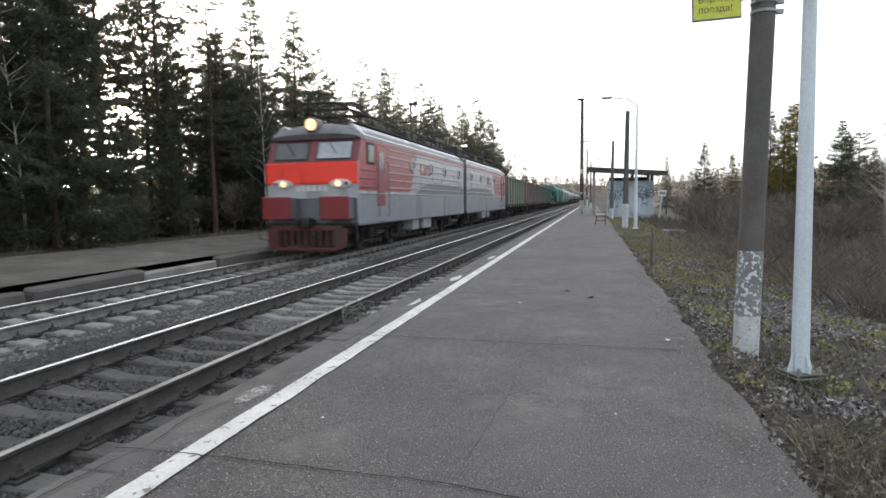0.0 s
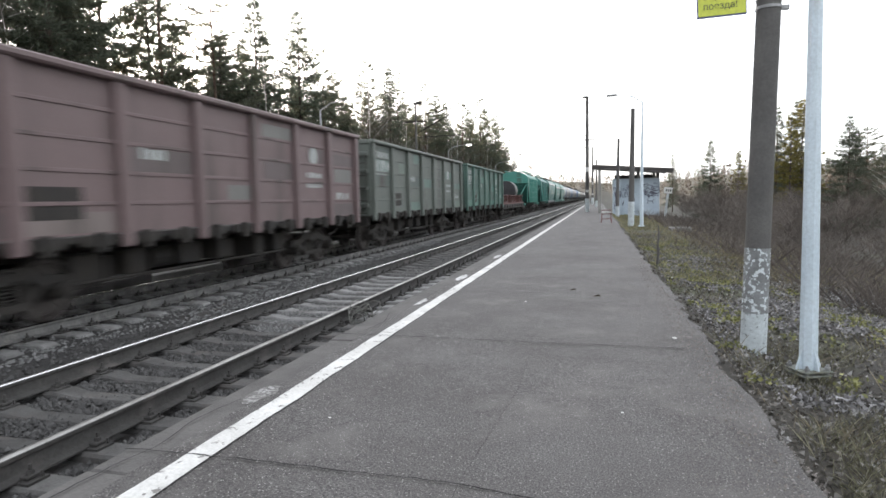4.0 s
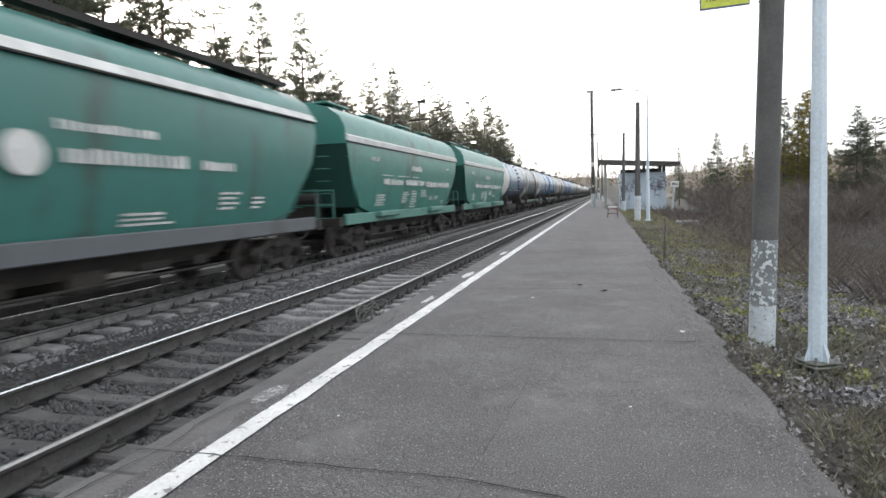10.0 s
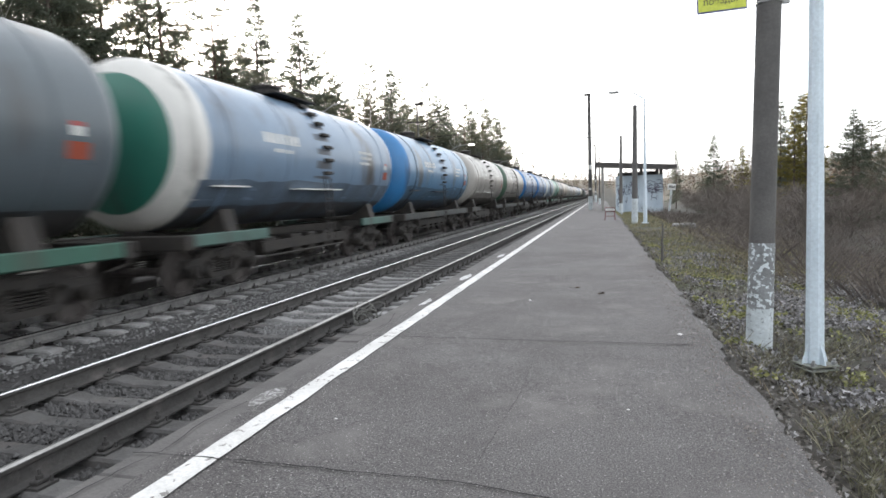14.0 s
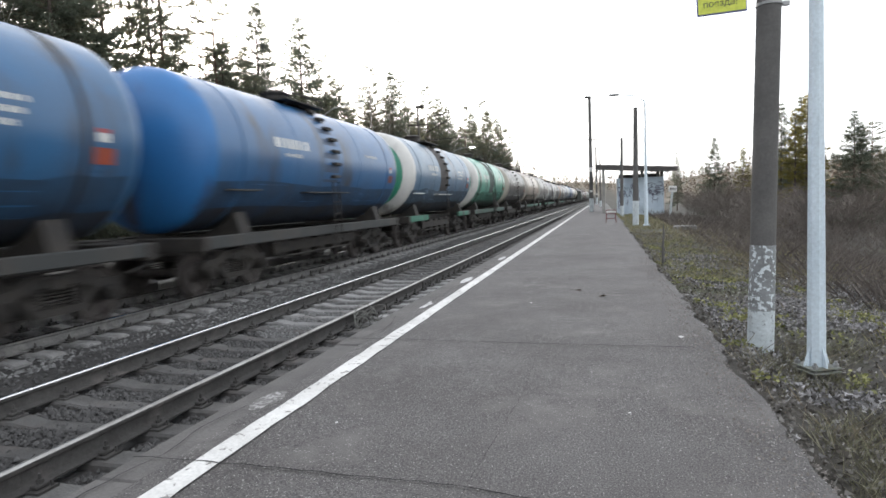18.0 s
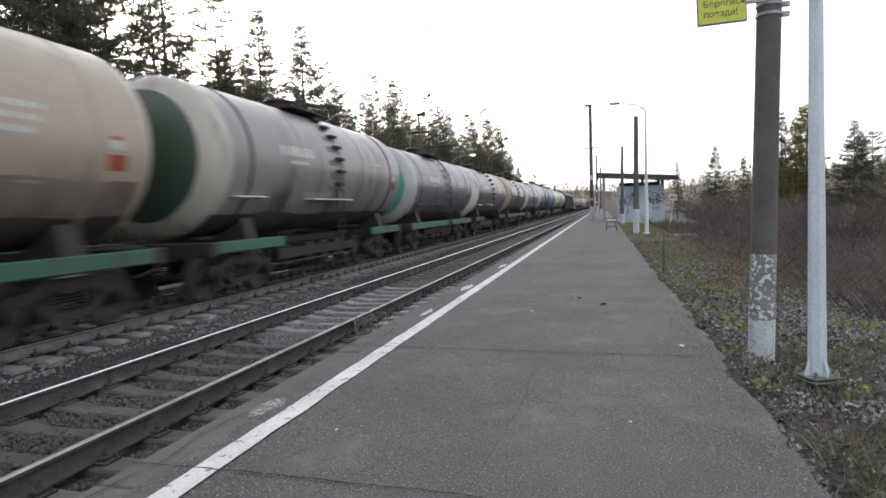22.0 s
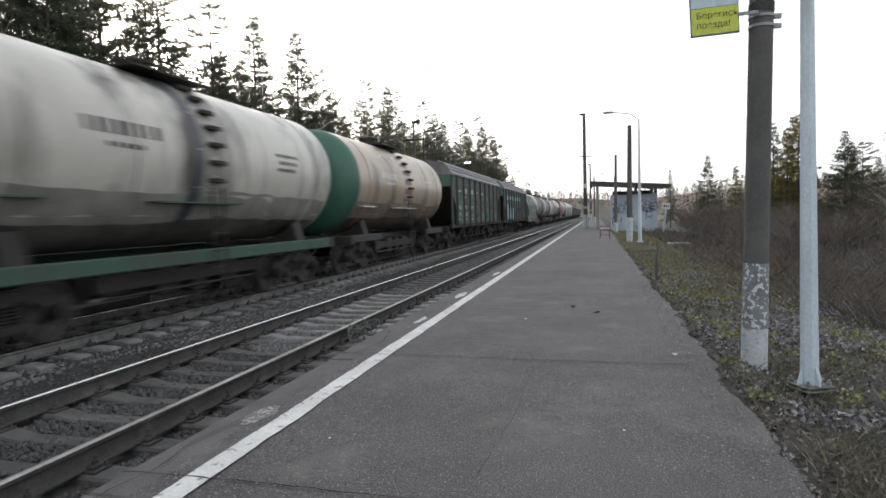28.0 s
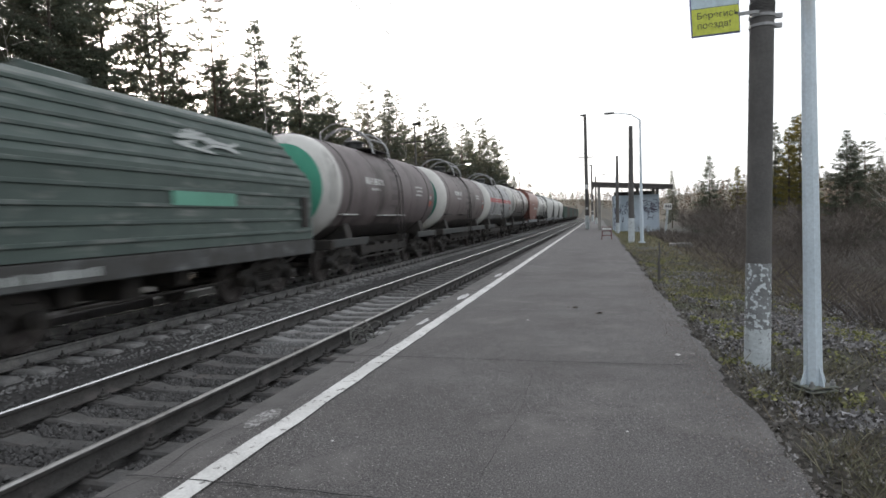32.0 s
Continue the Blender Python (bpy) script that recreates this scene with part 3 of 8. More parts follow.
put("gravel_surface", sheet([-16.6, -15.6, -14.6, -13.8, -13, -12.2, -11.6, -11.15, -10.95], [-10 + 0.8 * i for i in range(100)] + [72, 80, 90, 110, 130], fp_z), GRAVEL, fp, "pale gravel with dust", True)
for i in range(30):
    b = Geo()
    y0 = -9 + 3.0 * i
    b.box(-11.0 + rnd.uniform(-0.06, 0.03), -10.66 + rnd.uniform(-0.05, 0.05), y0 + rnd.uniform(0, 0.05), y0 + 2.98 - rnd.uniform(0, 0.12), -0.7, -0.14 + rnd.uniform(-0.14, 0.02), 0.05)
    put("edge_block", b, CONCRETE if i % 3 == 1 else KERB, fp, "broken concrete edge block", at=Matrix.Translation((-10.8, y0 + 1.5, -0.3)) @ pose(0, 0, 0, rnd.uniform(-1.6, 1.6), rnd.uniform(-3, 6), rnd.uniform(-1.5, 1.5)) @ Matrix.Translation((10.8, -y0 - 1.5, 0.3)))

# ---- the train: bogies, couplers, wagons ----
SPEED = 14.9
LAG_TIMES = [0, 1, 2, 3, 6, 8.5, 12, 17, 20, 23, 24, 28, 30, 32]
LAG = [0.25, -0.1, -0.3, -0.1, 0.1, 0.45, 0.42, 0.36, 0.25, -0.1, -0.1, 0.1, 0.25, 0.5]      # metres behind an even pace
RUN_TIMES = [1.0 * i for i in range(33)]
TRAIN = []                       # (thing, place along the train)


def run(t):
    """Metres that the train has gone by t seconds."""
    return SPEED * t - float(np.interp(t, LAG_TIMES, LAG))


MESH = {}


def kept(key, make):
    if key not in MESH:
        MESH[key] = make()
    return MESH[key]


def wheelset_mesh():
    g = Geo()
    g.cyl((-1.1, 0, 0), (1.1, 0, 0), 0.085, 10)
    for s in (-1, 1):
        g.spin([(0.09, s * 0.70), (0.20, s * 0.72), (0.40, s * 0.735), (0.415, s * 0.71), (0.50, s * 0.71), (0.50, s * 0.735), (0.478, s * 0.745), (0.47, s * 0.835), (0.40, s * 0.84), (0.385, s * 0.80), (0.2, s * 0.80), (0.14, s * 0.87), (0.09, s * 0.87)], n=16, axis="x")
        for k in range(3):   # lightening marks on the disc
            a = 2.09 * k
            g.box(s * 0.805 - 0.012, s * 0.805 + 0.012, 0.27 * math.cos(a) - 0.04, 0.27 * math.cos(a) + 0.04, 0.27 * math.sin(a) - 0.04, 0.27 * math.sin(a) + 0.04)
    return g.mesh("wheelset", WHEEL, True)


def bogie_mesh():
    """Cast three-piece freight bogie: two side frames with springs, a bolster, axle boxes."""
    g = Geo()
    for s in (-1, 1):
        x0, x1 = s * 1.02 - 0.09, s * 1.02 + 0.09
        top = [(-1.12, 0.56), (-1.05, 0.70), (-0.72, 0.72), (-0.42, 0.86), (0.42, 0.86), (0.72, 0.72), (1.05, 0.70), (1.12, 0.56), (0.98, 0.52), (0.80, 0.58), (0.62, 0.58), (0.36, 0.70), (-0.36, 0.70), (-0.62, 0.58), (-0.80, 0.58), (-0.98, 0.52)]
        g.prism(top, x0, x1, "x")
        g.prism([(-0.72, 0.62), (-0.40, 0.28), (0.40, 0.28), (0.72, 0.62), (0.60, 0.62), (0.34, 0.38), (-0.34, 0.38), (-0.60, 0.62)], x0, x1, "x")
        for y in (-0.36, 0.36):
            g.box(x0 + 0.02, x1 - 0.02, y - 0.05, y + 0.05, 0.36, 0.74)
        for y in (-0.2, 0.0, 0.2):
            for k in range(5):
                z = 0.385 + 0.05 * k
                g.cyl((s * 1.02, y, z), (s * 1.02, y, z + 0.026), 0.085, 6)
        for y in (-0.925, 0.925):
            g.cyl((s * 0.9, y, 0.475), (s * 1.2, y, 0.475), 0.135, 12)
            g.cyl((s * 1.2, y, 0.475), (s * 1.235, y, 0.475), 0.09, 8)
            g.box(s * 1.02 - 0.11, s * 1.02 + 0.11, y - 0.17, y + 0.17, 0.50, 0.60, 0.02)
    g.box(-1.15, 1.15, -0.22, 0.22, 0.62, 0.84, 0.04)
    g.cyl((0, 0, 0.82), (0, 0, 0.93), 0.17, 12)
    for y in (-0.42, 0.42):
        g.cyl((-0.95, y, 0.45), (0.95, y, 0.45), 0.04, 6)
        for s in (-1, 1):
            g.box(s * 0.79 - 0.05, s * 0.79 + 0.05, y - 0.03 + (0.02 if y > 0 else -0.02), y + 0.05, 0.30, 0.62, 0.02)
    return g.mesh("bogie", STEEL, True)


SPIN = []                        # wheelsets that turn: (object, its place along the train)


def add_bogie(w, y, d):
    bg = put("bogie", kept("bogie", bogie_mesh), None, w, "dark oily cast-steel bogie", at=pose(0, y, 0))
    for a in (-0.925, 0.925):
        ws = put("wheelset", kept("wheelset", wheelset_mesh), None, bg, "steel wheels with bright worn rims", at=pose(0, a, 0.475))
        SPIN.append((ws, d + y + a, 0.475, 1))
        put("axle_end", kept("axle_end", lambda: Geo().cyl((-1.26, 0, 0), (1.26, 0, 0), 0.05, 8).mesh("axle_end", STEEL)), None, bg, at=pose(0, a, 0.475))
    return bg


def coupler_mesh():
    g = Geo()
    g.box(-0.11, 0.11, -0.9, 0.0, 0.93, 1.13, 0.02)
    g.box(-0.2, 0.2, -0.25, 0.02, 0.88, 1.2, 0.04)
    g.box(-0.24, -0.06, 0.0, 0.24, 0.9, 1.18, 0.03)
    g.box(0.14, 0.26, -0.05, 0.16, 0.92, 1.16, 0.03)
    g.tube([(-0.32, -0.7, 0.95), (-0.34, -0.3, 0.72), (-0.3, 0.15, 0.62)], 0.03)
    return g.mesh("coupler", STEEL, True)


def gear_mesh(span):
    """Brake levers, cylinders and pipes that hang between the bogies."""
    q = random.Random(int(span * 100))
    g = Geo()
    y = -span
    while y < span - 0.4:
        l = q.uniform(0.3, 0.9)
        b = min(y + l, span)
        g.box(-0.95, 0.95, y, b, q.uniform(0.36, 0.6), 0.95, 0.03)
        y += l + q.uniform(0.35, 0.9)
    g.cyl((1.0, -span, 0.5), (1.0, span, 0.5), 0.03, 6).cyl((-1.0, -span, 0.45), (-1.0, span, 0.45), 0.03, 6)
    return g.mesh("brake_gear", STEEL)


def add_ends(w, half):
    span = round(half - 3.75, 1)
    tagged(put("brake_gear", kept("gear_%.1f" % span, lambda: gear_mesh(span)), None, w), "dark oily brake gear under the floor", kind="stuff")
    for s in (-1, 1):
        put("coupler", kept("coupler", coupler_mesh), None, w, "automatic knuckle coupler", at=Matrix.Translation((0, s * half, 0)) @ pose(0, 0, 0, 0, 0, 0 if s > 0 else 180))


def paint(name, col, dirty=0.35, rough=0.5, col2=None, metal=0.0):
    """Weathered wagon paint."""
    return surf(name, col, col2 or tuple(0.82 * c + 0.01 for c in col), 0.7, rough, metal, 0.08, 45, streak=(DIRT, dirty, 1.1, 0.16))


LETTER = surf("stencilled_white", (0.7, 0.7, 0.68), (0.5, 0.5, 0.48), 3, 0.7, 0, 0.05)
GREYLET = surf("faded_lettering", (0.42, 0.44, 0.43), (0.3, 0.32, 0.31), 3, 0.7, 0, 0.05)
BLACKLET = surf("black_lettering", (0.03, 0.03, 0.03), None, 3, 0.7, 0, 0.05)


def bars(g, x, y0, y1, z, h, n, q, s=1):
    """A line of unreadable writing as short bars on a side wall at x; it reads along y."""
    w = (y1 - y0) / n
    for i in range(n):
        a = y0 + w * i
        g.box(min(x, x + s * 0.004), max(x, x + s * 0.004), a, a + w * q.uniform(0.45, 0.8), z, z + h * q.uniform(0.8, 1.0))
    return g


def start(name, d0, length, label, category, group):
    """A wagon's empty, with its middle at d0 + length / 2 along the train."""
    d = d0 + length / 2
    w = thing(name, pose(FAR, d, TOP_FAR), label, category, group)
    TRAIN.append((w, d))
    return w, d


def raise_body(w, k):
    """Draws a wagon's body up from its floor by the factor k; the running gear keeps its size."""
    for o in w.children:
        if not o.name.startswith(("bogie", "coupler", "brake_gear")):
            for v in o.data.vertices:
                if v.co.z > 1.2:
                    v.co.z = 1.2 + (v.co.z - 1.2) * k


# -- gondolas --
def gondola(d0, length, col, label, seed, letters=True):
    q = random.Random(seed)
    w, d = start("gondola_wagon", d0, length, label, "freight wagon", "open gondola wagons")
    mat = paint("gondola_paint_%d" % seed, col, 0.3, 0.6)
    H, W = length / 2 - 0.61, 1.56
    for s in (-1, 1):
        put("side_wall", Geo().box(s * W - 0.03, s * W + 0.03, -H, H, 1.27, 3.54), mat, w)
        for k in range(4):      # pressed ribs along the sheet
            z = 1.72 + 0.46 * k
            put("wall_rib", Geo().box(s * (W + 0.036) - 0.014, s * (W + 0.036) + 0.014, -H + 0.05, H - 0.05, z - 0.03, z + 0.03, 0.008), mat, w)
        for i in range(8):
            y = -H + 0.12 + (2 * H - 0.24) * i / 7
            p = Geo().box(s * (W + 0.09) - 0.06, s * (W + 0.09) + 0.06, y - 0.09, y + 0.09, 1.05, 3.54, 0.02)
            put("side_post", p, mat, w)
        put("top_rail", Geo().box(s * (W + 0.07) - 0.12, s * (W + 0.07) + 0.12, -H - 0.02, H + 0.02, 3.54, 3.655, 0.03), mat, w)
        h = Geo()
        for i in range(14):     # hatch hinges and catches below the wall
            y = -H + 0.5 + (2 * H - 1) * i / 13
            h.box(s * (W + 0.06) - 0.07, s * (W + 0.06) + 0.07, y - 0.07, y + 0.07, 1.0, 1.3, 0.02)
            h.box(s * (W + 0.02) - 0.03, s * (W + 0.02) + 0.03, y - 0.3, y + 0.3, 1.1, 1.25)
        tagged(put("hatch_gear", h, STEEL, w, "dark hinges and catches of the floor hatches"), kind="stuff")
    for e in (-1, 1):
        g = Geo().box(-W, W, e * H - 0.03, e * H + 0.03, 1.2, 3.6)
        for k in range(4):
            z = 1.55 + 0.55 * k
            g.box(-W + 0.05, W - 0.05, e * (H + 0.07) - 0.05, e * (H + 0.07) + 0.05, z - 0.07, z + 0.07, 0.02)
        g.box(-W - 0.05, W + 0.05, e * H - 0.08, e * H + 0.08, 3.52, 3.655, 0.02)
        put("end_wall", g, mat, w)
        l = Geo()
        for k in range(6):
            l.cyl((1.2, e * (H + 0.2), 0.9 + 0.4 * k), (1.5, e * (H + 0.2), 0.9 + 0.4 * k), 0.014, 5)
        l.cyl((1.2, e * (H + 0.2), 0.6), (1.2, e * (H + 0.2), 3.2), 0.016, 5).cyl((1.5, e * (H + 0.2), 0.6), (1.5, e * (H + 0.2), 3.2), 0.016, 5)
        put("ladder", l, STEEL, w)
    put("underframe", Geo().box(-0.25, 0.25, -H, H, 0.85, 1.2).box(-W, W, -H, H, 1.16, 1.24).box(-1.4, 1.4, -H, -H + 0.3, 0.9, 1.2).box(-1.4, 1.4, H - 0.3, H, 0.9, 1.2).cyl((0.6, -1.2, 0.72), (0.6, -0.2, 0.72), 0.2, 12).box(-1.05, -0.95, -2.6, 2.6, 0.5, 0.9).box(-0.8, 0.8, -2.3, -2.15, 0.45, 0.86), STEEL, w)
    touch = [paint("gondola_touch_%d_%d" % (seed, k), tuple(min(0.6, c * f + o) for c, o in zip(col, add)), 0.3, 0.6) for k, (f, add) in enumerate(((1.2, (0.01, 0.03, 0.02)), (0.72, (0.0, 0.01, 0.01)), (1.05, (0.0, 0.05, 0.04))))]
    step = (2 * H - 0.24) / 7
    for i in range(7):      # touched-up cells of the side sheet
        for k in range(5):
            if letters and q.random() < 0.4:
                y, z = -H + 0.12 + step * i, (1.3, 1.76, 2.22, 2.68, 3.14)[k]
                a, b = q.uniform(0.1, 0.5), q.uniform(0.9, 1.0)
                put("paint_patch", Geo().box(W + 0.03, W + 0.0335, y + 0.1 + (step - 0.2) * a * (q.random() < 0.5), y + 0.1 + (step - 0.2) * b, z, z + q.uniform(0.25, 0.38)), q.choice(touch), w, "touched-up paint")
    if letters:
        put("dark_patch", Geo().box(W + 0.034, W + 0.037, -H + 2.1, -H + 2.95, 1.5, 1.95), STEEL, w, "dark square stain")
        g = Geo()
        bars(g, W + 0.036, -H + 0.4, -H + 1.7, 3.12, 0.24, 6, q)
        bars(g, W + 0.036, -H + 0.4, -H + 1.75, 2.74, 0.3, 8, q)
        bars(g, W + 0.036, -H + 4.1, -H + 4.7, 2.42, 0.2, 4, q)
        bars(g, W + 0.032, -H + 0.5, -H + 1.4, 2.9, 0.16, 4, q)
        bars(g, W + 0.032, -H + 0.5, -H + 1.5, 2.55, 0.22, 5, q)
        bars(g, W + 0.032, H - 3.1, H - 2.2, 2.3, 0.14, 5, q)
        bars(g, W + 0.032, H - 3.1, H - 2.2, 2.05, 0.12, 6, q)
        bars(g, W + 0.032, H - 1.4, H - 0.5, 1.75, 0.2, 4, q)
        g.spin([(0.22, W + 0.032), (0.22, W + 0.036)], (0, H - 2.7, 2.85), 14, "x")
        tagged(put("lettering", g, GREYLET, w, "faded stencilled lettering"), kind="stuff")
    for s in (-1, 1):
        add_bogie(w, s * (length / 2 - 2.63), d)
    add_ends(w, length / 2 - 0.12)
    return w


# -- flat wagon with steel coils --
def coil_wagon(d0, length):
    w, d = start("flat_wagon", d0, length, "brown flat wagon with welded cradles for steel coils", "freight wagon", "flat wagon")
    mat = paint("flat_brown", (0.125, 0.045, 0.042), 0.45, 0.75)
    H = length / 2 - 0.61
    g = Geo().box(-1.45, 1.45, -H, H, 1.22, 1.34, 0.02)
    put("deck", g, mat, w)
    for s in (-1, 1):
        put("side_beam", Geo().box(s * 1.4 - 0.08, s * 1.4 + 0.08, -H, H, 0.86, 1.22, 0.02), STEEL, w, "dark grimy side beam")
        b = Geo()
        for i in range(9):
            y = -H + 0.6 + (2 * H - 1.2) * i / 8
            b.box(s * 1.5 - 0.03, s * 1.5 + 0.03, y - 0.06, y + 0.06, 0.95, 1.2, 0.01)
        put("stake_pockets", b, STEEL, w)
    put("underframe", Geo().box(-0.3, 0.3, -H, H, 0.7, 1.2).cyl((0.7, -0.6, 0.72), (0.7, 0.5, 0.72), 0.2, 12), STEEL, w)
    for y0, y1 in ((-H + 0.35, -H + 3.3), (-1.7, 1.7), (H - 3.3, H - 0.35)):
        cr = Geo()
        for s in (-1, 1):
            cr.prism([(s * 0.95, 1.34), (s * 1.12, 1.9), (s * 1.0, 1.93), (s * 0.45, 1.4)], y0, y1)
            for k in range(3):
                a = y0 + (y1 - y0) * k / 3
                cr.box(s * 1.24 - 0.17, s * 1.24 + 0.17, a + 0.03 + 0.12 * (k == 1), a + (y1 - y0) / 3 - 0.05, 1.9 + 0.05 * (k == 1), 2.0, 0.02)
            cr.box(s * 1.33 - 0.05, s * 1.33 + 0.05, y0, y1, 1.34, 1.46, 0.02)
            for k in range(6):
                y = y0 + (y1 - y0) * (k + 0.5) / 6
                cr.prism([(s * 1.42, 1.34), (s * 1.3, 1.92), (s * 1.0, 1.92), (s * 1.0, 1.34)], y - 0.04, y + 0.04)
        put("cradle", cr, mat, w, "welded brown cradle with ribs")
    st = Geo()
    for y in (-2.6, 2.6):
        for s in (-1, 1):
            st.cyl((s * 1.25, y - 0.7, 1.36), (s * 0.4, y + 0.6, 1.8), 0.035, 6)
    put("brace", st, mat, w)
    shine = surf("coil_steel", (0.10, 0.10, 0.108), (0.065, 0.065, 0.07), 1.5, 0.33, 1.0, 0.03, 20, streak=((0.05, 0.05, 0.052), 0.2, 2.0, 4.0))
    for y, k in ((-H + 1.75, 0), (H - 1.75, 1)):
        g = Geo()
        prof = []
        for i in range(9):
            r = 0.42 + (0.98 - 0.42) * i / 8
            prof += [(r, -0.82 - 0.006 * (i % 2))]
        prof += [(0.99, -0.8), (0.99, 0.8)] + [(0.98 - (0.98 - 0.42) * i / 8, 0.82) for i in range(9)] + [(0.42, -0.82)]
        g.spin(prof, (0, 0, 0), 40)
        c = put("steel_coil", g, shine, w, "dark glossy coil of rolled sheet steel", True, at=pose(0, y, 2.42))
        for o in (-0.5, 0.1, 0.55):
            put("steel_strap", Geo().spin([(0.992, o - 0.02), (0.997, o - 0.02), (0.997, o + 0.02), (0.992, o + 0.02)], n=40), STEEL, c)
    for s in (-1, 1):
        add_bogie(w, s * (length / 2 - 2.45), d)
    add_ends(w, length / 2 - 0.12)


# -- grain hoppers --
def end_frame(w, mat, H, e, reach):
    """Platform, struts, rails and ladder at a hopper's end."""
    g = Geo()
    for s in (-1, 1):
        g.cyl((s * 1.45, e * (H - 0.25), 3.2), (s * 0.45, e * (H + reach), 1.25), 0.06, 6)
        g.cyl((s * 1.5, e * (H - 0.2), 3.3), (s * 1.5, e * (H + 0.1), 1.2), 0.05, 6)
    put("strut", g, mat, w)
    r = Geo()
    y = e * (H + reach + 0.25)
    r.tube([(-1.4, y, 1.2), (-1.4, y, 2.05), (0.2, y, 2.05), (0.2, y, 1.2)], 0.022, 6)
    r.tube([(-1.4, y, 1.65), (0.2, y, 1.65)], 0.018, 6)
    for k in range(7):
        r.cyl((0.65, y - e * 0.2, 1.2 + 0.34 * k), (1.05, y - e * 0.2, 1.2 + 0.34 * k), 0.014, 5)
    r.cyl((0.65, y - e * 0.2, 1.1), (0.65, y - e * 0.2, 3.6), 0.016, 5).cyl((1.05, y - e * 0.2, 1.1), (1.05, y - e * 0.2, 3.6), 0.016, 5)
    put("end_railing", r, mat, w)
    put("brake_cylinder", Geo().cyl((-0.5, e * (H + 0.2), 1.55), (0.5, e * (H + 0.2), 1.55), 0.2, 12).box(-1.3, 1.3, e * (H + 0.55) - 0.45, e * (H + 0.55) + 0.45, 1.12, 1.2), STEEL, w)


def ribbed_hopper(d0, length, col, label, seed):
    q = random.Random(seed)
    w, d = start("hopper_wagon", d0, length, label, "freight wagon", "covered hopper wagons")
    mat = paint("ribbed_hopper_%d" % seed, col, 0.22, 0.5)
    # body colour at 0.55, more streaked: sloping ends, lugs and panel lines
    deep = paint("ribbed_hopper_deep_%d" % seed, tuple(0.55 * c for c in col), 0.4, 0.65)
    H, W = length / 2 - 2.2, 1.56
    B = 3.95                        # half length of the straight side
    for s in (-1, 1):
        put("side_wall", Geo().box(s * W - 0.03, s * W + 0.03, -B, B, 1.28, 3.78), mat, w)
        for e in (-1, 1):
            put("corner_plate", Geo().prism([(e * B, 1.28), (e * B, 3.78), (e * H, 3.78), (e * H, 3.45)], s * W - 0.03, s * W + 0.03, "x"), mat, w)
        for i in range(13):
            y = -B + 2 * B * i / 12
            put("side_rib", Geo().box(s * (W + 0.07) - 0.045, s * (W + 0.07) + 0.045, y - 0.055, y + 0.055, 1.22, 3.66, 0.015), mat, w)
        for z in (1.3, 1.78, 2.3, 2.8, 3.28, 3.66):
            put("side_rail", Geo().box(s * (W + 0.05) - 0.03, s * (W + 0.05) + 0.03, -B, B, z - 0.035, z + 0.035, 0.01), mat, w)
    if seed:
        g = Geo()
        bw = 2 * B / 12
        for i in range(12):
            y = -B + bw * i
            put("white_panel", Geo().box(W + 0.032, W + 0.036, y + 0.07, y + bw - 0.07, 3.4, 3.6), LETTER, w, "white panel below the eaves")
            put("panel_line", Geo().box(W + 0.036, W + 0.039, y + 0.07, y + bw - 0.07, 3.475, 3.515), deep, w, "dark line across the white panel")
    g = Geo()
    for k, y0 in enumerate([-B + 0.08 + B / 6 * i for i in range(12)]):
        for z in (1.4, 1.52, 1.64, 1.9, 2.02, 2.14, 2.42, 2.54, 2.66, 2.92):
            if q.random() < 0.3:
                bars(g, W + 0.032, y0, y0 + q.uniform(0.35, 0.5), z, 0.075, 5, q)
    tagged(put("lettering", g, GREYLET, w, "rows of faded white stencils"), kind="stuff")
    roof = Geo()
    roof.rings([[(-W - 0.04, y, 3.76), (-1.1, y, 4.16), (-0.5, y, 4.32), (0.5, y, 4.32), (1.1, y, 4.16), (W + 0.04, y, 3.76), (0, y, 3.72)] for y in (-H, H)])
    put("roof", roof, mat, w)
    walkw = Geo()
    for s in (-1, 1):
        walkw.box(s * 0.72 - 0.14, s * 0.72 + 0.14, -H + 0.2, H - 0.2, 4.42, 4.46)
        for i in range(12):
            y = -H + 0.4 + (2 * H - 0.8) * i / 11
            walkw.box(s * 0.72 - 0.02, s * 0.72 + 0.02, y - 0.03, y + 0.03, 4.2, 4.44)
        walkw.box(s * 0.9 - 0.02, s * 0.9 + 0.02, -H + 0.2, H - 0.2, 4.38, 4.5)
    put("roof_walkway", walkw, mat, w, "green walkway along the roof")
    for i in range(4):
        y = -H + (2 * H) * (i + 0.5) / 4
        put("loading_hatch", Geo().box(-0.35, 0.35, y - 0.6, y + 0.6, 4.32, 4.4, 0.03), mat, w)
    for e in (-1, 1):
        put("end_panel", Geo().box(-W, W, e * H - 0.03, e * H + 0.03, 3.2, 3.78).rings([[(-W, e * H - 0.03 + t, 3.775), (-1.1, e * H - 0.03 + t, 4.15), (-0.5, e * H - 0.03 + t, 4.31), (0.5, e * H - 0.03 + t, 4.31), (1.1, e * H - 0.03 + t, 4.15), (W, e * H - 0.03 + t, 3.775)] for t in (0, 0.062)]), mat, w)
        put("end_slope", Geo().rings([[(-1.5, e * (H - 0.02), 3.2), (1.5, e * (H - 0.02), 3.2), (1.5, e * (H - 0.08), 3.2), (-1.5, e * (H - 0.08), 3.2)], [(-1.5, e * (H - 1.9), 1.3), (1.5, e * (H - 1.9), 1.3), (1.5, e * (H - 1.96), 1.3), (-1.5, e * (H - 1.96), 1.3)]]), deep, w, "sloping end sheet in a darker copy of the body colour")
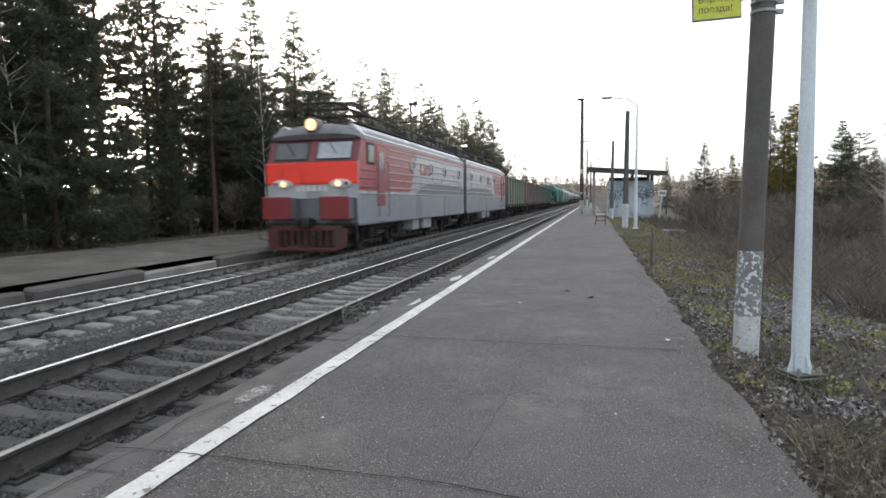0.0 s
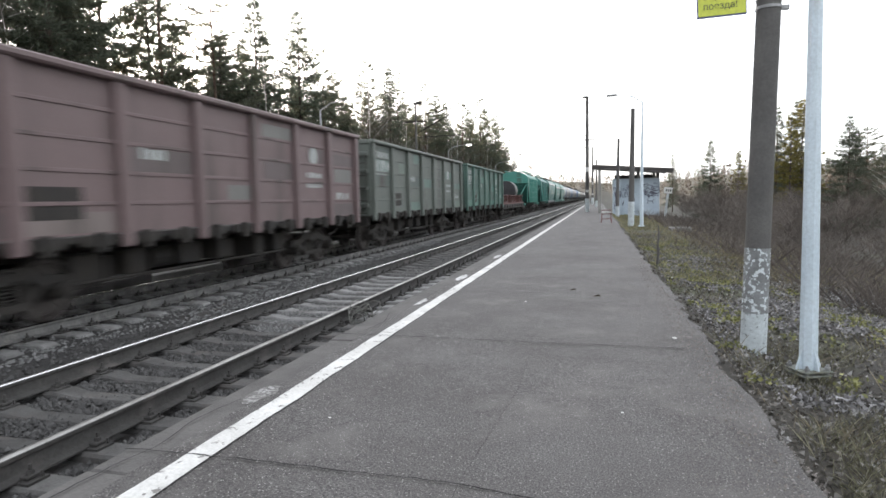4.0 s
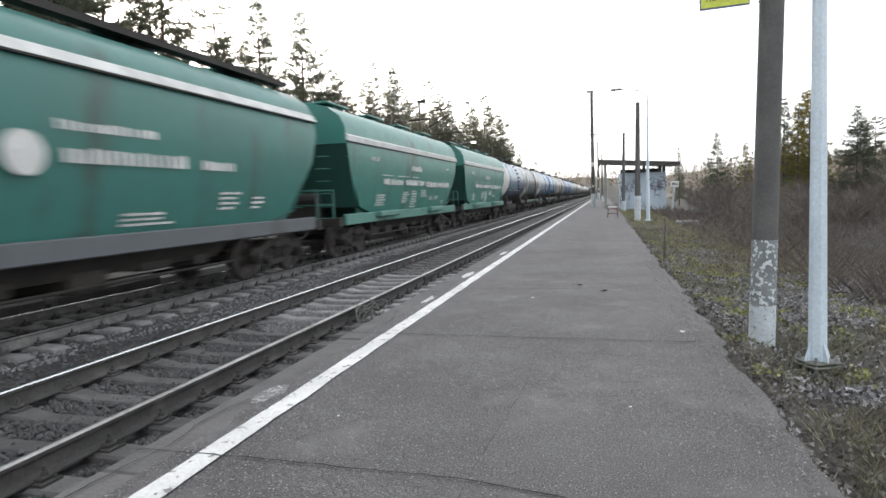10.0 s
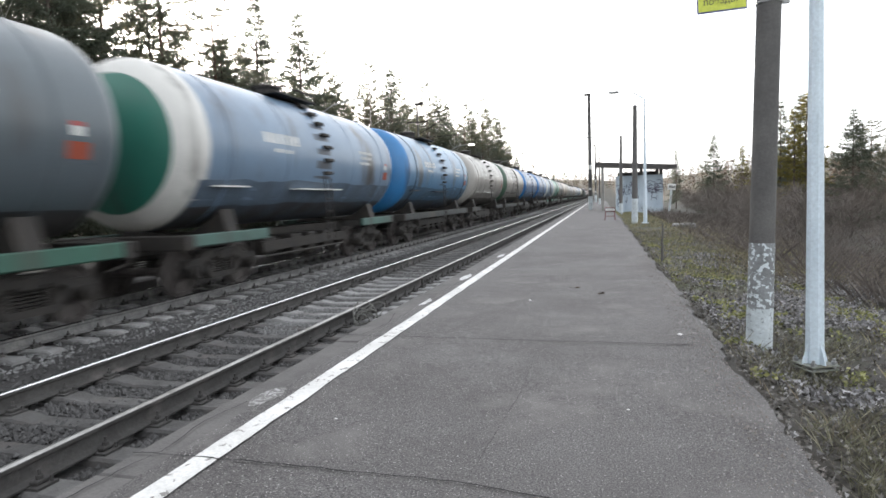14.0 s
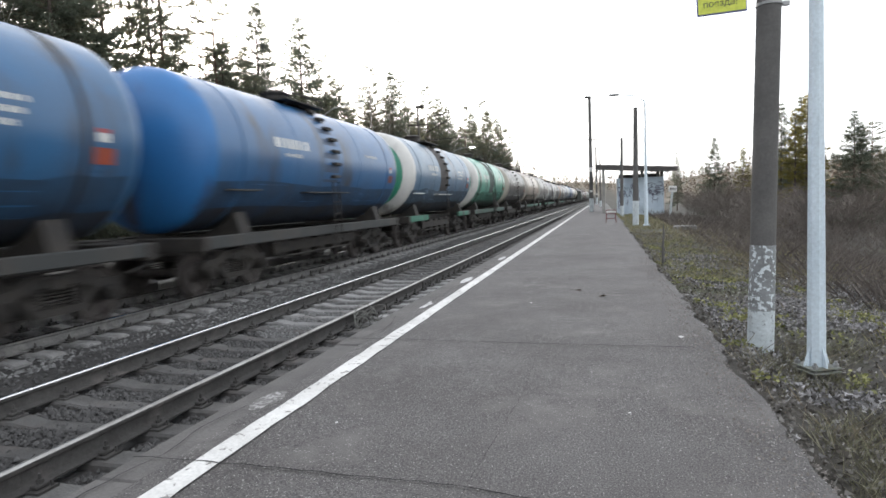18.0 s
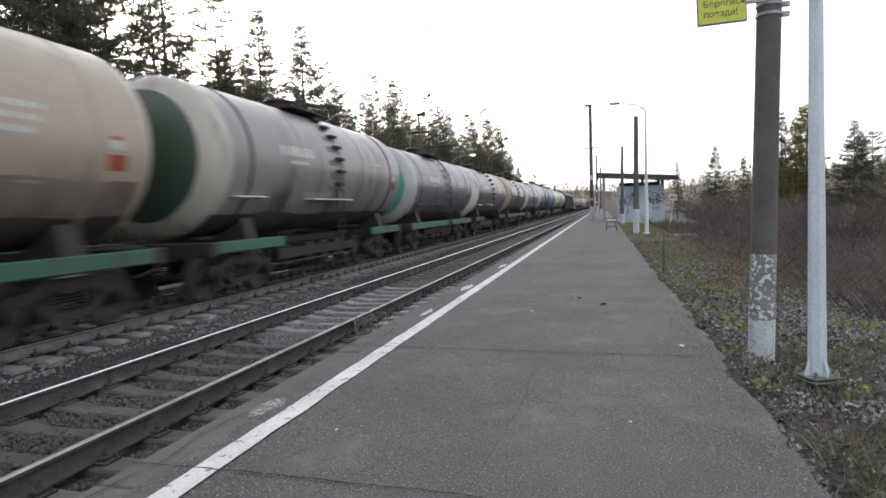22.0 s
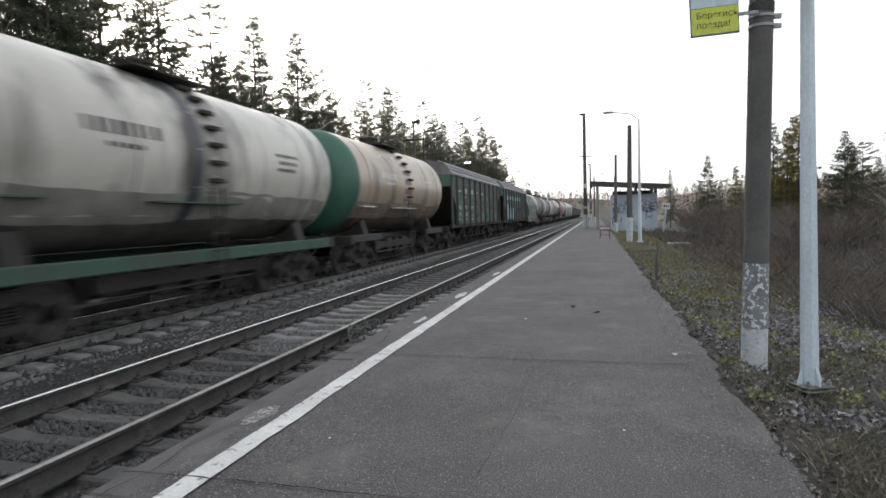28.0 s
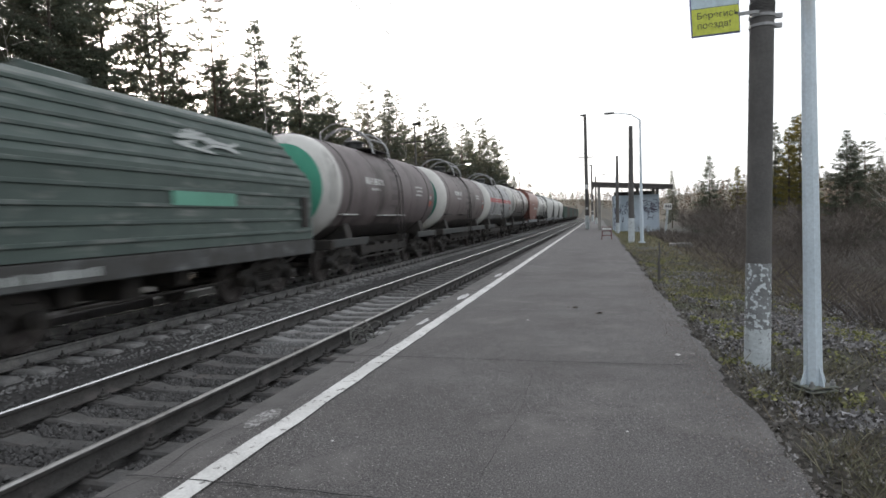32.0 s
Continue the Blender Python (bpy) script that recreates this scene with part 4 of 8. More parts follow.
        end_frame(w, mat, H, e, 0.75)
        put("end_ridge", Geo().box(-W - 0.02, W + 0.02, e * (H + 0.035) - 0.03, e * (H + 0.035) + 0.03, 3.72, 3.82, 0.01), mat, w)
        for s in (-1, 1):
            put("lifting_lug", Geo().box(s * 0.7 - 0.09, s * 0.7 + 0.09, e * (H + 0.08) - 0.06, e * (H + 0.08) + 0.06, 4.02, 4.1, 0.02), deep, w)
    for y in (-2.6, -0.87, 0.87, 2.6):
        put("discharge_bin", Geo().rings([[(-1.45, y - 0.85, 1.3), (1.45, y - 0.85, 1.3), (1.45, y + 0.85, 1.3), (-1.45, y + 0.85, 1.3)], [(-1.0, y - 0.3, 0.62), (1.0, y - 0.3, 0.62), (1.0, y + 0.3, 0.62), (-1.0, y + 0.3, 0.62)]]), STEEL, w)
    put("underframe", Geo().box(-0.22, 0.22, -length / 2 + 0.7, length / 2 - 0.7, 0.85, 1.15).box(-1.45, 1.45, -length / 2 + 0.65, -length / 2 + 0.9, 0.95, 1.2).box(-1.45, 1.45, length / 2 - 0.9, length / 2 - 0.65, 0.95, 1.2), mat, w)
    for s in (-1, 1):
        add_bogie(w, s * (length / 2 - 2.3), d)
    add_ends(w, length / 2 - 0.12)
    raise_body(w, 1.045)


def smooth_hopper(d0, length, col, label, seed, strip=True, boards=True, sill=None, gutter=0.0):
    """Grain hopper with plain bulging sides and a rounded roof."""
    q = random.Random(seed)
    w, d = start("hopper_wagon", d0, length, label, "freight wagon", "covered hopper wagons")
    mat = paint("smooth_hopper_%d" % seed, col, 0.16, 0.42)
    # body colour at half strength, more streaked, for the recessed ends
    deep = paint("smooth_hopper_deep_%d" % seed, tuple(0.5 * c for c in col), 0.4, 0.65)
    H = length / 2 - 0.95
    prof = [(1.20, 1.2), (1.40, 1.9), (1.53, 2.7), (1.57, 3.35), (1.52, 3.85), (1.36, 4.15), (1.0, 4.42), (0.5, 4.56)]
    full = prof + [(-x, z) for x, z in prof[::-1]]
    def tip(z):
        return H - 1.2 * max(0.0, min(1.0, (2.95 - z) / 1.75))
    g = Geo()
    n = len(full)
    g.add([(x, e * tip(z), z) for e in (-1, 1) for x, z in full], [(i, i + 1, n + i + 1, n + i) for i in range(n - 1)])
    put("shell", g, mat, w, "", True)
    for e in (-1, 1):
        rim = [(x, z) for x, z in full if z >= 3.1]
        put("end_panel", Geo().prism(rim, e * H - 0.02, e * H + 0.02), mat, w, "bright green upper end sheet")
        put("end_slope", Geo().add([(-1.5, e * (H - 0.02), 3.35), (1.5, e * (H - 0.02), 3.35), (1.42, e * (tip(1.5)), 1.5), (-1.42, e * tip(1.5), 1.5), (1.42, e * (H - 2.6), 1.1), (-1.42, e * (H - 2.6), 1.1)], [(0, 1, 2, 3), (3, 2, 4, 5)]), deep, w, "recessed end sheet in a darker copy of the body colour")
        g = Geo()
        y = e * (H + 0.45)
        g.tube([(-1.3, y, 1.2), (-1.3, y, 2.0), (1.25, y, 2.0), (1.25, y, 1.2)], 0.022).tube([(-1.3, y, 1.6), (1.25, y, 1.6)], 0.018)
        for k in range(7):
            g.cyl((0.6, e * (H + 0.1), 1.2 + 0.36 * k), (1.0, e * (H + 0.1), 1.2 + 0.36 * k), 0.014, 5)
        put("end_railing", g, mat, w)
        put("brake_cylinder", Geo().cyl((-0.5, e * (H - 0.1), 1.75), (0.5, e * (H - 0.1), 1.75), 0.2, 12).box(-0.5, 0.5, e * (H - 0.1) - 0.12, e * (H - 0.1) + 0.12, 1.2, 1.6), STEEL, w)
    if strip:
        for s in (-1, 1):
            g = Geo()
            g.rings([[(s * 1.60, y, 3.42 + gutter), (s * (1.615 - 0.3 * gutter), y, 3.57 + gutter), (s * (1.55 - 0.3 * gutter), y, 3.62 + gutter), (s * 1.5, y, 3.5 + gutter)] for y in (-H - 0.02, H + 0.02)])
            put("white_strip", g, LETTER, w, "white gutter strip below the eaves")
            put("eaves_lip", Geo().box(s * 1.575 - 0.03, s * 1.575 + 0.03, -H, H, 3.385 + gutter, 3.42 + gutter), STEEL, w, "dark lip under the white strip")
    sm = paint("hopper_sill_%s" % (sill or "grey"), (0.10, 0.11, 0.12) if not sill else (0.085, 0.22, 0.18), 0.25, 0.6)
    for s in (-1, 1):
        put("side_sill", Geo().box(s * 1.38 - 0.06, s * 1.38 + 0.06, -H, H, 0.98, 1.3, 0.02), sm, w)
        if sill:
            for y in (-3.2, 2.62):
                put("hatch_cover", Geo().box(s * 1.5 - 0.14, s * 1.5 + 0.14, y - 0.93, y + 0.93, 1.12, 1.32, 0.04), sm, w)
    g = Geo()
    x = 1.585
    def lines(y0, y1, z0, z1, rows, chars):
        h = (z1 - z0) / rows
        for k in range(rows):
            z = z0 + h * k
            zt = z + h
            xx = (1.20 + 0.2 * (zt - 1.2) / 0.7 if zt < 1.9 else 1.40 + 0.13 * (zt - 1.9) / 0.8 if zt < 2.7 else 1.53 + 0.04 * (zt - 2.7) / 0.65) + 0.008
            e = y1 if rows < 2 else y0 + (y1 - y0) * q.uniform(0.6, 1.0)
            bars(g, xx, y0, e, z, h * (0.9 if rows < 2 else 0.55), max(3, int(chars * (e - y0) / (y1 - y0))), q)
    if boards and strip:
        for a in ((-4.8, -4.1, 3.0, 3.14, 1, 6), (-3.9, -2.8, 3.0, 3.1, 1, 9), (-1.0, 0.9, 2.8, 2.96, 1, 13), (-0.9, 1.6, 2.35, 2.6, 1, 16), (2.0, 3.0, 2.35, 2.55, 1, 7), (-3.6, -2.6, 1.45, 1.75, 4, 12), (0.2, 1.7, 1.4, 1.65, 3, 16), (2.6, 3.3, 1.6, 2.0, 4, 8), (3.7, 4.2, 1.6, 1.9, 3, 7)):
            lines(*a)
    elif strip:
        for a in ((-0.5, 0.76, 2.75, 2.98, 1, 9), (-1.1, 1.23, 2.2, 2.44, 1, 18), (-3.6, 1.25, 2.5, 2.53, 1, 1), (1.47, 5.2, 2.16, 2.42, 1, 16), (-3.4, -1.4, 2.2, 2.44, 1, 14), (-1.3, -0.5, 1.55, 1.98, 6, 14), (-0.29, 0.56, 1.36, 2.05, 7, 14),
                  (0.92, 2.03, 1.76, 2.06, 4, 14), (2.25, 2.8, 1.62, 1.8, 3, 7), (3.0, 3.55, 1.64, 1.8, 3, 7), (4.57, 5.0, 2.96, 3.03, 1, 5), (4.3, 4.6, 1.45, 1.6, 2, 4), (-4.6, -3.9, 2.95, 3.1, 1, 5), (-3.9, -2.9, 1.5, 1.9, 5, 12)):
            lines(*a)
    else:
        for a in ((-3.8, -3.2, 3.0, 3.14, 1, 5), (-1.6, 0.2, 2.95, 3.05, 1, 12), (0.2, 3.0, 2.45, 2.7, 1, 16), (-3.0, -2.4, 1.6, 1.85, 3, 8), (1.0, 2.0, 1.6, 1.7, 1, 8)):
            lines(*a)
    tagged(put("lettering", g, LETTER, w, "white stencilled lines of writing"), kind="stuff")
    if strip and boards and seed == 21:
        put("round_emblem", Geo().spin([(0.3, 1.553), (0.3, 1.56), (0.22, 1.56), (0.22, 1.553)], (0, -1.5, 2.45), 20, "x"), LETTER, w, "pale ring-shaped emblem")
    if boards:
        g = Geo()
        for s in (-1, 1):
            g.box(s * 0.7 - 0.18, s * 0.7 + 0.18, -H + 0.2, H - 0.2, 4.66, 4.70)
            g.box(s * 0.93 - 0.02, s * 0.93 + 0.02, -H + 0.2, H - 0.2, 4.6, 4.72)
            for i in range(14):
                y = -H + 0.4 + (2 * H - 0.8) * i / 13
                g.box(s * 0.7 - 0.02, s * 0.7 + 0.02, y - 0.03, y + 0.03, 4.45, 4.68)
        put("roof_walkway", g, STEEL, w, "dark walkway boards along the roof")
    for i in range(4):
        y = -H + 2 * H * (i + 0.5) / 4
        put("loading_hatch", Geo().box(-0.4, 0.4, y - 0.75, y + 0.75, 4.5, 4.64, 0.04).box(-0.62, 0.62, y - 0.8, y + 0.8, 4.68, 4.74, 0.02).box(-0.5, 0.5, y - 0.12, y + 0.12, 4.55, 4.7), mat, w)
    put("underframe", Geo().box(-0.22, 0.22, -length / 2 + 0.6, length / 2 - 0.6, 0.85, 1.15).box(-1.4, 1.4, -length / 2 + 0.55, -length / 2 + 0.8, 0.95, 1.2).box(-1.4, 1.4, length / 2 - 0.8, length / 2 - 0.55, 0.95, 1.2).rings([[(-1.2, -3.6, 1.2), (1.2, -3.6, 1.2), (1.2, 3.6, 1.2), (-1.2, 3.6, 1.2)], [(-0.9, -3.0, 0.65), (0.9, -3.0, 0.65), (0.9, 3.0, 0.65), (-0.9, 3.0, 0.65)]]), STEEL, w)
    for s in (-1, 1):
        add_bogie(w, s * (length / 2 - 2.3), d)
    add_ends(w, length / 2 - 0.12)


# -- tank wagons --
def lerp3(a, b, f):
    return tuple(x + (y - x) * f for x, y in zip(a, b))


def tank(d0, shell, head, label, seed, band=(0.62, 0.61, 0.58), frame_col=(0.045, 0.05, 0.05), middle=None, hoops=False, stripe=None, barrel=4.95, plates=0, length=12.02, R=1.64, zc=2.915, band_w=0.2, hoop=None):
    q = random.Random(seed)
    w, d = start("tank_wagon", d0 - 0.25, length, label, "tank wagon", "tank wagons")
    gloss = 0.6 if hoops else 0.33
    shell = tuple(0.7 * c for c in shell)
    smat = paint("tank_shell_%d" % seed, shell, 0.42 if sum(shell) > 0.55 and max(shell) - min(shell) < 0.09 else 0.33, gloss, lerp3(shell, (0.12, 0.115, 0.11), 0.22))
    hmat = paint("tank_head_%d" % seed, head, 0.2, gloss + 0.1)
    bmat = paint("tank_band_%d" % seed, band, 0.3, 0.5) if band else smat
    fmat = paint("tank_frame_%.2f_%.2f" % frame_col[:2], tuple(0.6 * c for c in frame_col), 0.4, 0.65)
    L = barrel
    def ring(name, y0, y1, mat, r=R, lab=""):
        g = Geo()
        n = 44
        g.add([(r * math.cos(2 * math.pi * i / n), y, r * math.sin(2 * math.pi * i / n)) for y in (y0, y1) for i in range(n)], [(i, (i + 1) % n, n + (i + 1) % n, n + i) for i in range(n)])
        return put(name, g, mat, w, lab, True, at=pose(0, 0, zc))
    # the shell in rings between the bands
    a = -L + (band_w if band else 0)
    cuts = [a, 1.2 - 2.3, 1.2 - 0.55, L]
    if middle:
        mmat = paint("tank_middle_%d" % seed, tuple(0.7 * c for c in middle), 0.35, 0.75)
        ring("shell", a, -1.05, smat)
        ring("stained_ring", -1.05, 0.35, mmat, lab="dark ring of spilt product below the hatch")
        ring("shell", 0.35, L, smat)
    else:
        ring("shell", a, L, smat)
        sp = Geo()   # run of spilt product below the hatch
        n = 9
        vs = []
        for i in range(n):
            t = radians(80 - 100 * i / (n - 1))
            hw = 0.28 + 0.16 * i / (n - 1) + q.uniform(-0.05, 0.05)
            for y in (-hw - 0.1, hw * 0.8):
                vs.append(((R + 0.004) * math.cos(t), y, (R + 0.004) * math.sin(t)))
        sp.add(vs, [(2 * i, 2 * i + 1, 2 * i + 3, 2 * i + 2) for i in range(n - 1)])
        put("spill_stain", sp, paint("spill_%d" % seed, lerp3(shell, (0.06, 0.05, 0.045), 0.62), 0.45, 0.55), w, "brown run of spilt product", True, at=pose(0, 0, zc))
    # belly grime and painted shade with an uneven upper edge, thinner fringe above
    def grime_and_shade(name, top, amp, lift, mat, label):
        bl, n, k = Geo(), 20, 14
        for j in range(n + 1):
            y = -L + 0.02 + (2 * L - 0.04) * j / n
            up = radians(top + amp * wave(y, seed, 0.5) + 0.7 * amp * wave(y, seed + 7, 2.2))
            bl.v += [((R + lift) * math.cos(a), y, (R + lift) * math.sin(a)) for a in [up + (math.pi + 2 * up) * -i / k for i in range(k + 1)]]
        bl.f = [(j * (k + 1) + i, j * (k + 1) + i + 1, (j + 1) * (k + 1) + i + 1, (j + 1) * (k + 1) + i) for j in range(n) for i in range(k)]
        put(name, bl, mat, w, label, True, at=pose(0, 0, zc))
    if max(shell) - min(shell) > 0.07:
        grime_and_shade("side_grime", -24, 4, 0.004, surf("tank_side_%d" % seed, lerp3(shell, (0.03, 0.027, 0.025), 0.42), lerp3(shell, (0.03, 0.027, 0.025), 0.68), 1.6, 0.5, 0, 0.15), "thin dirt and painted shade low on the shell")
    grime_and_shade("belly_grime", -46, 4, 0.008, surf("tank_belly_%d" % seed, lerp3(shell, (0.03, 0.027, 0.025), 0.75), (0.045, 0.04, 0.037), 0.9, 0.55, 0, 0.15), "oily dirt and painted shade round the belly")
    if band:
        ring("band", -L, -L + band_w, bmat, lab="painted band round the end")
    if hoop:
        ring("painted_hoop", hoop[0], hoop[1], paint("tank_hoop_%d" % seed, hoop[2], 0.3, 0.45), R + 0.006, "painted hoop round the shell")
    if stripe:
        for s in (-1, 1):
            g = Geo()
            vs = [((R + 0.004) * s * math.cos(t), y, (R + 0.004) * math.sin(t)) for y in (-L + band_w, L) for t in (0.02, 0.12, 0.2)]
            g.add(vs, [(0, 1, 4, 3), (1, 2, 5, 4)])
            put("stripe", g, paint("tank_stripe_%d" % seed, stripe, 0.1), w, "thin coloured stripe along the shell", True, at=pose(0, 0, zc))
    for e in (-1, 1):
        prof = [(R * math.cos(k), 0.64 * math.sin(k) ** 0.9) for k in [radians(90 * i / 12) for i in range(12)]] + [(0.02, 0.64)]
        cut = 5 if band and e < 0 else 0
        if cut:
            n = 44
            g = Geo()
            for k in range(cut + 1):
                rr, h = prof[k]
                g.v += [(rr * math.cos(2 * math.pi * i / n), -L - h, rr * math.sin(2 * math.pi * i / n)) for i in range(n)]
            g.f = [(k * n + i, k * n + (i + 1) % n, (k + 1) * n + (i + 1) % n, (k + 1) * n + i) for k in range(cut) for i in range(n)]
            put("head_rim", g, bmat, w, "pale painted rim of the dished end", True, at=pose(0, 0, zc))
        g = Geo().spin([(r, e * (L + h)) for r, h in prof[cut:]], n=44)
        put("tank_head", g, hmat if e < 0 else smat, w, "dished end", True, at=pose(0, 0, zc))
    for y in (-L + 0.85, L - 0.85):
        st = Geo().spin([(R + 0.012, y - 0.04), (R + 0.012, y + 0.04), (R + 0.002, y + 0.04), (R + 0.002, y - 0.04)], n=44)
        put("tie_strap", st, STEEL if seed % 3 == 0 else smat, w, "", True, at=pose(0, 0, zc))
    for y in (-1.9, 1.8):                # weld seams
        put("weld_seam", Geo().spin([(R + 0.005, y - 0.012), (R + 0.007, y), (R + 0.005, y + 0.012), (R - 0.01, y)], n=44), smat, w, "", True, at=pose(0, 0, zc))
    # hatch dome and walkway
    dm = Geo().spin([(0.34, R - 0.05), (0.34, R + 0.24), (0.4, R + 0.25), (0.4, R + 0.3), (0.2, R + 0.36), (0.02, R + 0.37)], (0, -0.1, zc), 18, "z")
    put("hatch_dome", dm, fmat if hoops else STEEL, w, "", True)
    for s in (-1, 1):
        wk = Geo()
        wk.box(s * 0.75 - 0.25, s * 0.75 + 0.25, -1.25, 0.85, zc + R - 0.09, zc + R - 0.055)
        for y in (-0.8, 0.6):
            wk.cyl((s * 0.75, y, zc + R - 0.35), (s * 0.75, y, zc + R - 0.08), 0.03, 6)
        if not hoops:
            wk.tube([(s * 0.98, -0.95, zc + R - 0.06), (s * 0.98, -0.95, zc + R + 0.12), (s * 0.98, 0.75, zc + R + 0.12), (s * 0.98, 0.75, zc + R - 0.06)], 0.018)
        put("walkway", wk, STEEL, w, "dark grating walkway beside the hatch")
    if hoops:
        hp = Geo()
        for y in (-0.9, 0.7):
            pts = [(1.05 * math.cos(t), y, zc + R - 0.25 + 0.95 * math.sin(t)) for t in [math.pi * i / 10 for i in range(11)]]
            hp.tube(pts, 0.045)
        for s in (-1, 1):
            hp.tube([(s * 0.85, -0.9, zc + R + 0.3), (s * 0.85, 0.7, zc + R + 0.3)], 0.035)
        put("guard_hoop", hp, GALV, w, "pale bent tube hoops over the hatch")
    # side ladders
    for s in (-1, 1):
        ld = Geo()
        if seed % 4 == 3 or hoops:
            pts = [(s * (R + 0.1) * math.cos(t), 0.1, zc + (R + 0.1) * math.sin(t)) for t in [radians(70 - 10 * i) for i in range(8)]] + [(s * (R + 0.12), 0.1, 1.0)]
            for o in (-0.18, 0.18):
                ld.tube([(x, y + o, z) for x, y, z in pts], 0.02)
            for p in pts:
                ld.cyl((p[0], p[1] - 0.18, p[2]), (p[0], p[1] + 0.18, p[2]), 0.016, 5)
        else:
            for i in range(8):
                t = radians(66 - 11.5 * i)
                c, n_ = math.cos(t), math.sin(t)
                put("ladder_step", Geo().box(s * (R + 0.05) * c - 0.07, s * (R + 0.05) * c + 0.07, -0.12, 0.26, zc + (R + 0.05) * n_ - 0.03, zc + (R + 0.05) * n_ + 0.05, 0.012), STEEL, w)
        for o in (-0.1, 0.24):
            ld.cyl((s * (R - 0.02), o, zc - 0.55), (s * (R + 0.02), o, 0.75), 0.018, 5)
        for i in range(4):
            ld.cyl((s * R, -0.1, 0.85 + 0.32 * i), (s * R, 0.24, 0.85 + 0.32 * i), 0.016, 5)
        put("ladder", ld, STEEL, w)
        put("ledge", Geo().box(s * (R - 0.13) - 0.12, s * (R - 0.13) + 0.12, -1.5, 0.9, zc - 0.86, zc - 0.83), fmat if seed % 2 else LETTER, w)
        put("end_ledge", Geo().box(s * (R - 0.25) - 0.15, s * (R - 0.25) + 0.15, -L + 0.4, -L + 1.5, zc - 0.83, zc - 0.80), fmat if seed % 2 else LETTER, w)
    # frame
    fr = Geo().box(-0.28, 0.28, -length / 2 + 0.6, length / 2 - 0.6, 0.82, 1.12, 0.02)
    for e in (-1, 1):
        fr.box(-1.5, 1.5, e * (length / 2 - 0.7) - 0.12, e * (length / 2 - 0.7) + 0.12, 0.92, 1.2, 0.02)
    put("centre_sill", fr, STEEL, w)
    put("brake_reservoir", Geo().cyl((0.55, -1.5, 0.66), (0.55, 0.1, 0.66), 0.2, 12).cyl((-0.5, 0.2, 0.7), (-0.5, 1.3, 0.7), 0.17, 12), STEEL, w)
    put("brake_rigging", Geo().box(-0.75, 0.75, -2.3, -2.15, 0.45, 0.86).box(0.95, 1.05, -2.3, 2.3, 0.62, 0.86).box(-1.05, -0.95, -2.3, 2.3, 0.5, 0.9).box(-0.8, 0.8, 1.6, 1.75, 0.42, 0.86).cyl((0.2, -2.6, 0.55), (0.3, 2.6, 0.6), 0.035, 6), STEEL, w)
    for s in (-1, 1):
        if seed % 2:
            put("side_beam", Geo().box(s * 1.42 - 0.06, s * 1.42 + 0.06, -length / 2 + 0.6, length / 2 - 0.6, 0.95, 1.2, 0.02), fmat, w)
        else:
            for e in (-1, 1):
                y0, y1 = sorted((e * (length / 2 - 0.6), e * (length / 2 - 3.3)))
                put("side_beam", Geo().box(s * 1.42 - 0.06, s * 1.42 + 0.06, y0, y1, 0.97, 1.2, 0.02), fmat, w)
    for e in (-1, 1):
        y = e * (length / 2 - 2.2)
        out = [(1.35, 1.12), (1.2, 1.65), (0.9, 1.42), (0.45, 1.2), (-0.45, 1.2), (-0.9, 1.42), (-1.2, 1.65), (-1.35, 1.12)]
        put("saddle", Geo().prism(out, y - 0.2, y + 0.2), STEEL, w, "saddle that carries the shell")
    # writing and placard
    g = Geo()
    lt = (-2.9, -1.3, 0.1), (-2.5, -1.7, -0.02), (2.3, 3.3, 0.15), (2.4, 3.2, 0.05), (2.3, 3.1, -0.05)
    for y0, y1, t in lt[: 3 + q.randrange(3)]:
        n = 8 if y1 - y0 > 1.2 else q.randrange(5, 9)
        wd = (y1 - y0) / n
        for i in range(n):
            yy = y0 + wd * i
            y2 = yy + wd * q.uniform(0.45, 0.75)
            hh = 0.14 if y1 - y0 > 1.2 else 0.05
            g.add([((R + 0.005) * math.cos(t + k), yv, (R + 0.005) * math.sin(t + k)) for yv in (yy, y2) for k in (0, hh)], [(0, 1, 3, 2)])
    dark = sum(shell) > 1.1
    tagged(put("lettering", g, BLACKLET if dark else LETTER, w, "stencilled lettering", at=pose(0, 0, zc)), kind="stuff")
    if q.random() < 0.75 or plates:
        g = Geo().add([((R + 0.008) * math.cos(t), y, (R + 0.008) * math.sin(t)) for y in (L - 0.72, L - 0.36) for t in (-0.3, -0.15)], [(0, 1, 3, 2)])
        put("label_plate", Geo().add([((R + 0.008) * math.cos(t), y, (R + 0.008) * math.sin(t)) for y in (L - 0.66, L - 0.46) for t in (-0.1, -0.02)], [(0, 1, 3, 2)]), LETTER, w, "small white plate", at=pose(0, 0, zc))
        put("label_cap", Geo().add([((R + 0.008) * math.cos(t), y, (R + 0.008) * math.sin(t)) for y in (L - 0.66, L - 0.46) for t in (-0.019, 0.02)], [(0, 1, 3, 2)]), paint("label_red", (0.4, 0.05, 0.04), 0.2), w, "red top of the small plate", at=pose(0, 0, zc))
        put("hazard_plate", g, paint("placard_orange", (0.33, 0.06, 0.025), 0.4), w, "orange hazard plate", at=pose(0, 0, zc))
